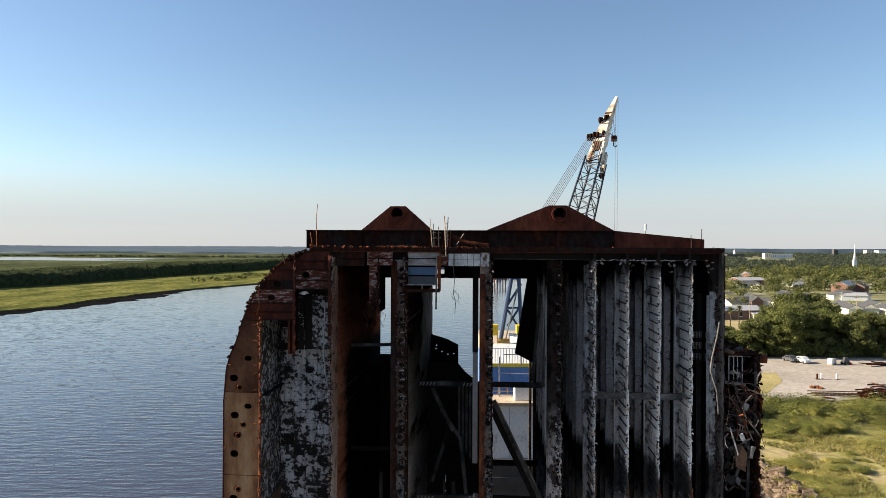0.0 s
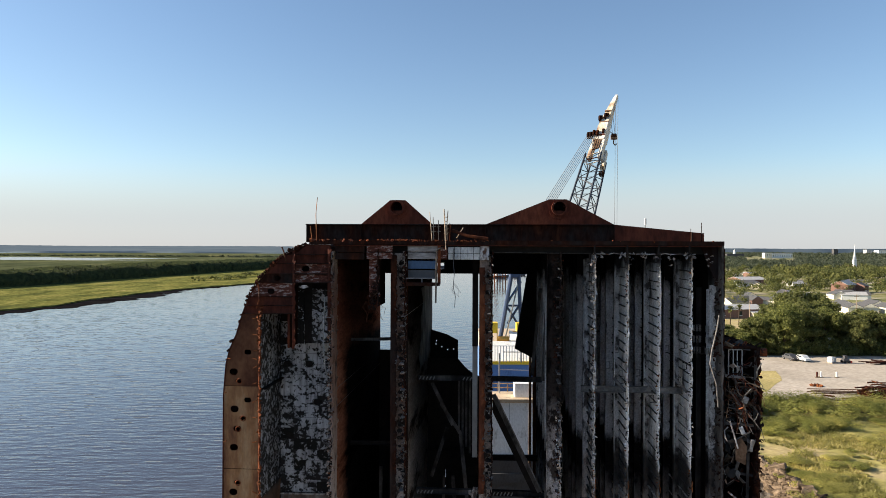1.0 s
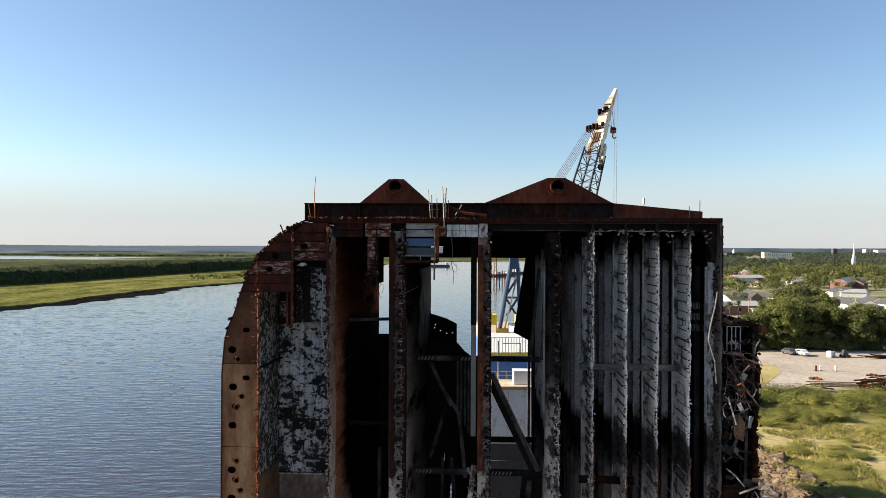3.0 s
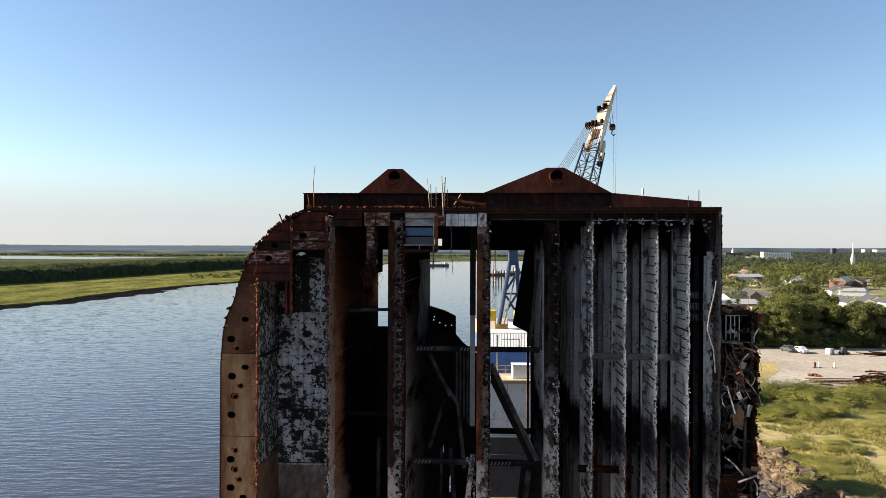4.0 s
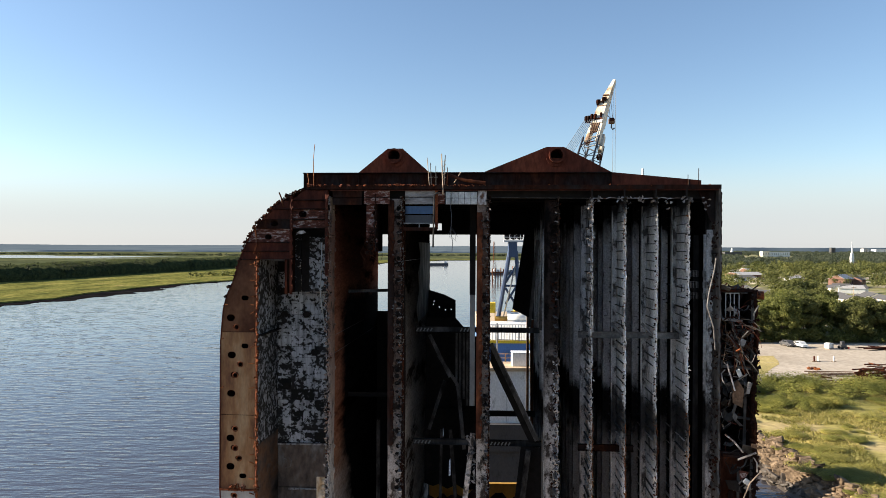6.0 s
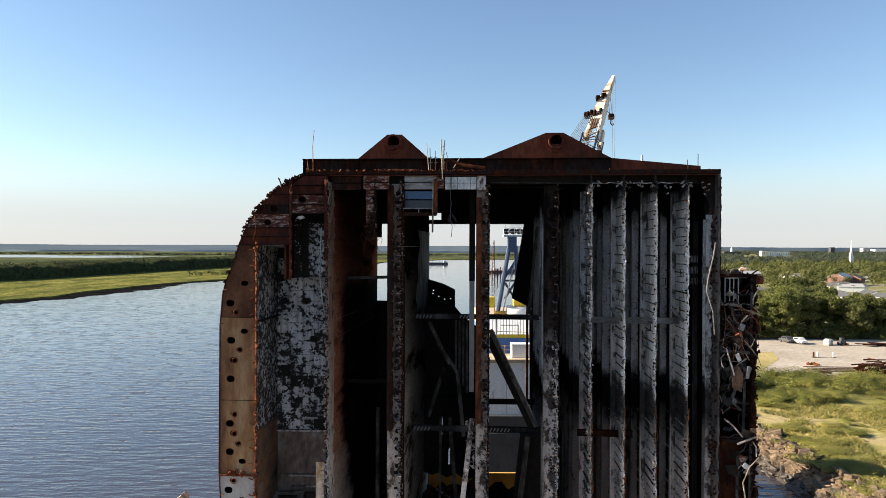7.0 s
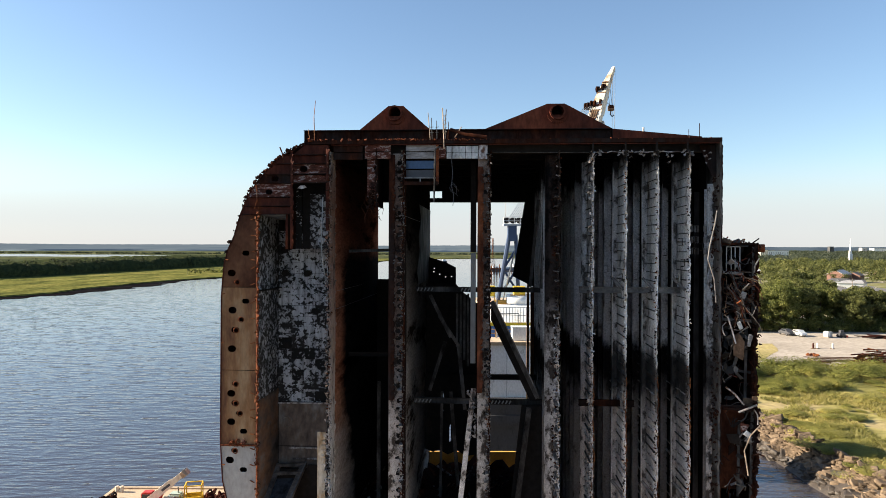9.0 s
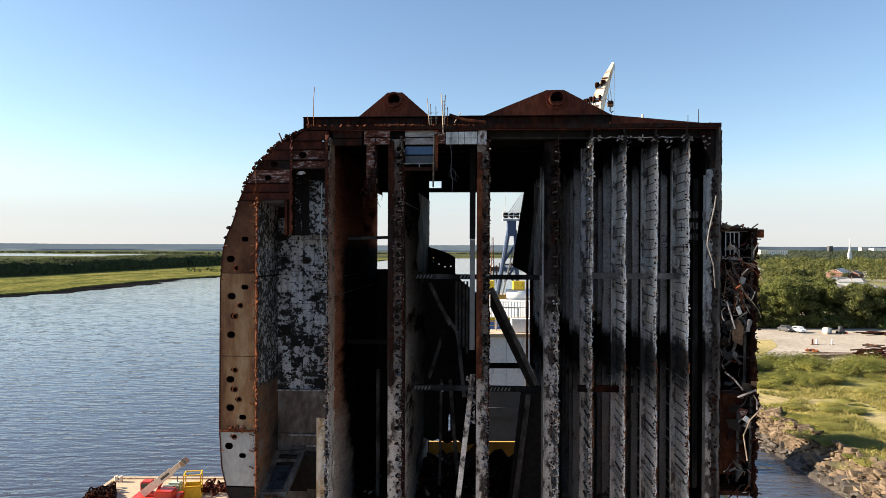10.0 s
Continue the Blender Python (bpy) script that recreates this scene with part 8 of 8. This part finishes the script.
# ---- riprap of the river bank ----
def rock_mesh(seed, mat):
    g = random.Random(seed)
    bm = bmesh.new()
    flat = g.uniform(0.22, 0.6)
    box(bm, -0.85, 0.85, -0.7, 0.7, -0.7, 0.7)
    for v in bm.verts:
        v.co = Vector((v.co.x * g.uniform(0.65, 1.12), v.co.y * g.uniform(0.6, 1.15), v.co.z * flat * g.uniform(0.7, 1.2)))
    bmesh.ops.bevel(bm, geom=bm.edges[:], offset=0.07, segments=1, affect="EDGES")
    bmesh.ops.triangulate(bm, faces=bm.faces[:])
    me = bpy.data.meshes.new("rock")
    bm.to_mesh(me)
    bm.free()
    me.materials.append(M[mat])
    return me


ROCKS = [rock_mesh(s, "rock") for s in range(9)]
WET_ROCKS = [rock_mesh(s, "rock_wet") for s in range(9)]
riprap = new("riprap_bank")
tagged(riprap, "bank of tumbled tan stones and broken concrete slabs", "riprap", "", "structure")
riprap.location = (43.5, 80, 0)
g = random.Random(12)


def rock_pose(y):
    f = g.random() ** 0.85
    x = 42.6 + 4.1 * f + 0.8 * noise.noise((y * 0.2, f, 3)) + (max(0, y - 100) ** 1.2) * 0.03
    z = 0.0 + 3.0 * f + g.uniform(-0.1, 0.25)
    s = 0.36 + 0.85 * g.random() ** 2.0
    return Matrix.Translation((x, y, z)) @ Euler((g.uniform(-0.5, 0.5), g.uniform(-0.6, 0.2), g.uniform(0, 6.28))).to_matrix().to_4x4() @ Matrix.Diagonal((s * g.uniform(0.8, 1.5), s, s * g.uniform(0.6, 1.1), 1))


for i in range(300):
    m = rock_pose(g.uniform(52, 97))
    ob = new("rock", (WET_ROCKS if m.translation.z < 0.95 else ROCKS)[g.randrange(9)])
    ob.parent = riprap
    ob.matrix_local = Matrix.Translation((-43.5, -80, 0)) @ m
heaps = {"rock": ([], []), "rock_wet": ([], [])}
shapes = [(np.array([v.co[:] for v in me.vertices]), np.array([p.vertices[:] for p in me.polygons])) for me in ROCKS]
for i in range(2300):
    y = g.uniform(38, 64) if i < 850 else g.uniform(64, 97) if i < 1800 else g.uniform(97, 150)
    m = np.array(rock_pose(y) @ Matrix.Diagonal((0.75, 0.75, 0.75, 1)))
    sv, sf = shapes[g.randrange(9)]
    vs, fs = heaps["rock_wet" if m[2, 3] < 0.95 else "rock"]
    fs.append(sf + sum(len(q) for q in vs))
    vs.append(sv @ m[:3, :3].T + m[:3, 3] - np.array([43.5, 80, 0]))
for mt, (vs, fs) in heaps.items():
    tagged(raw("small_stones", np.concatenate(vs), np.concatenate(fs), mt, riprap), "smaller stones filling the bank" if mt == "rock" else "dark wet stones at the waterline", "", "", "stuff")
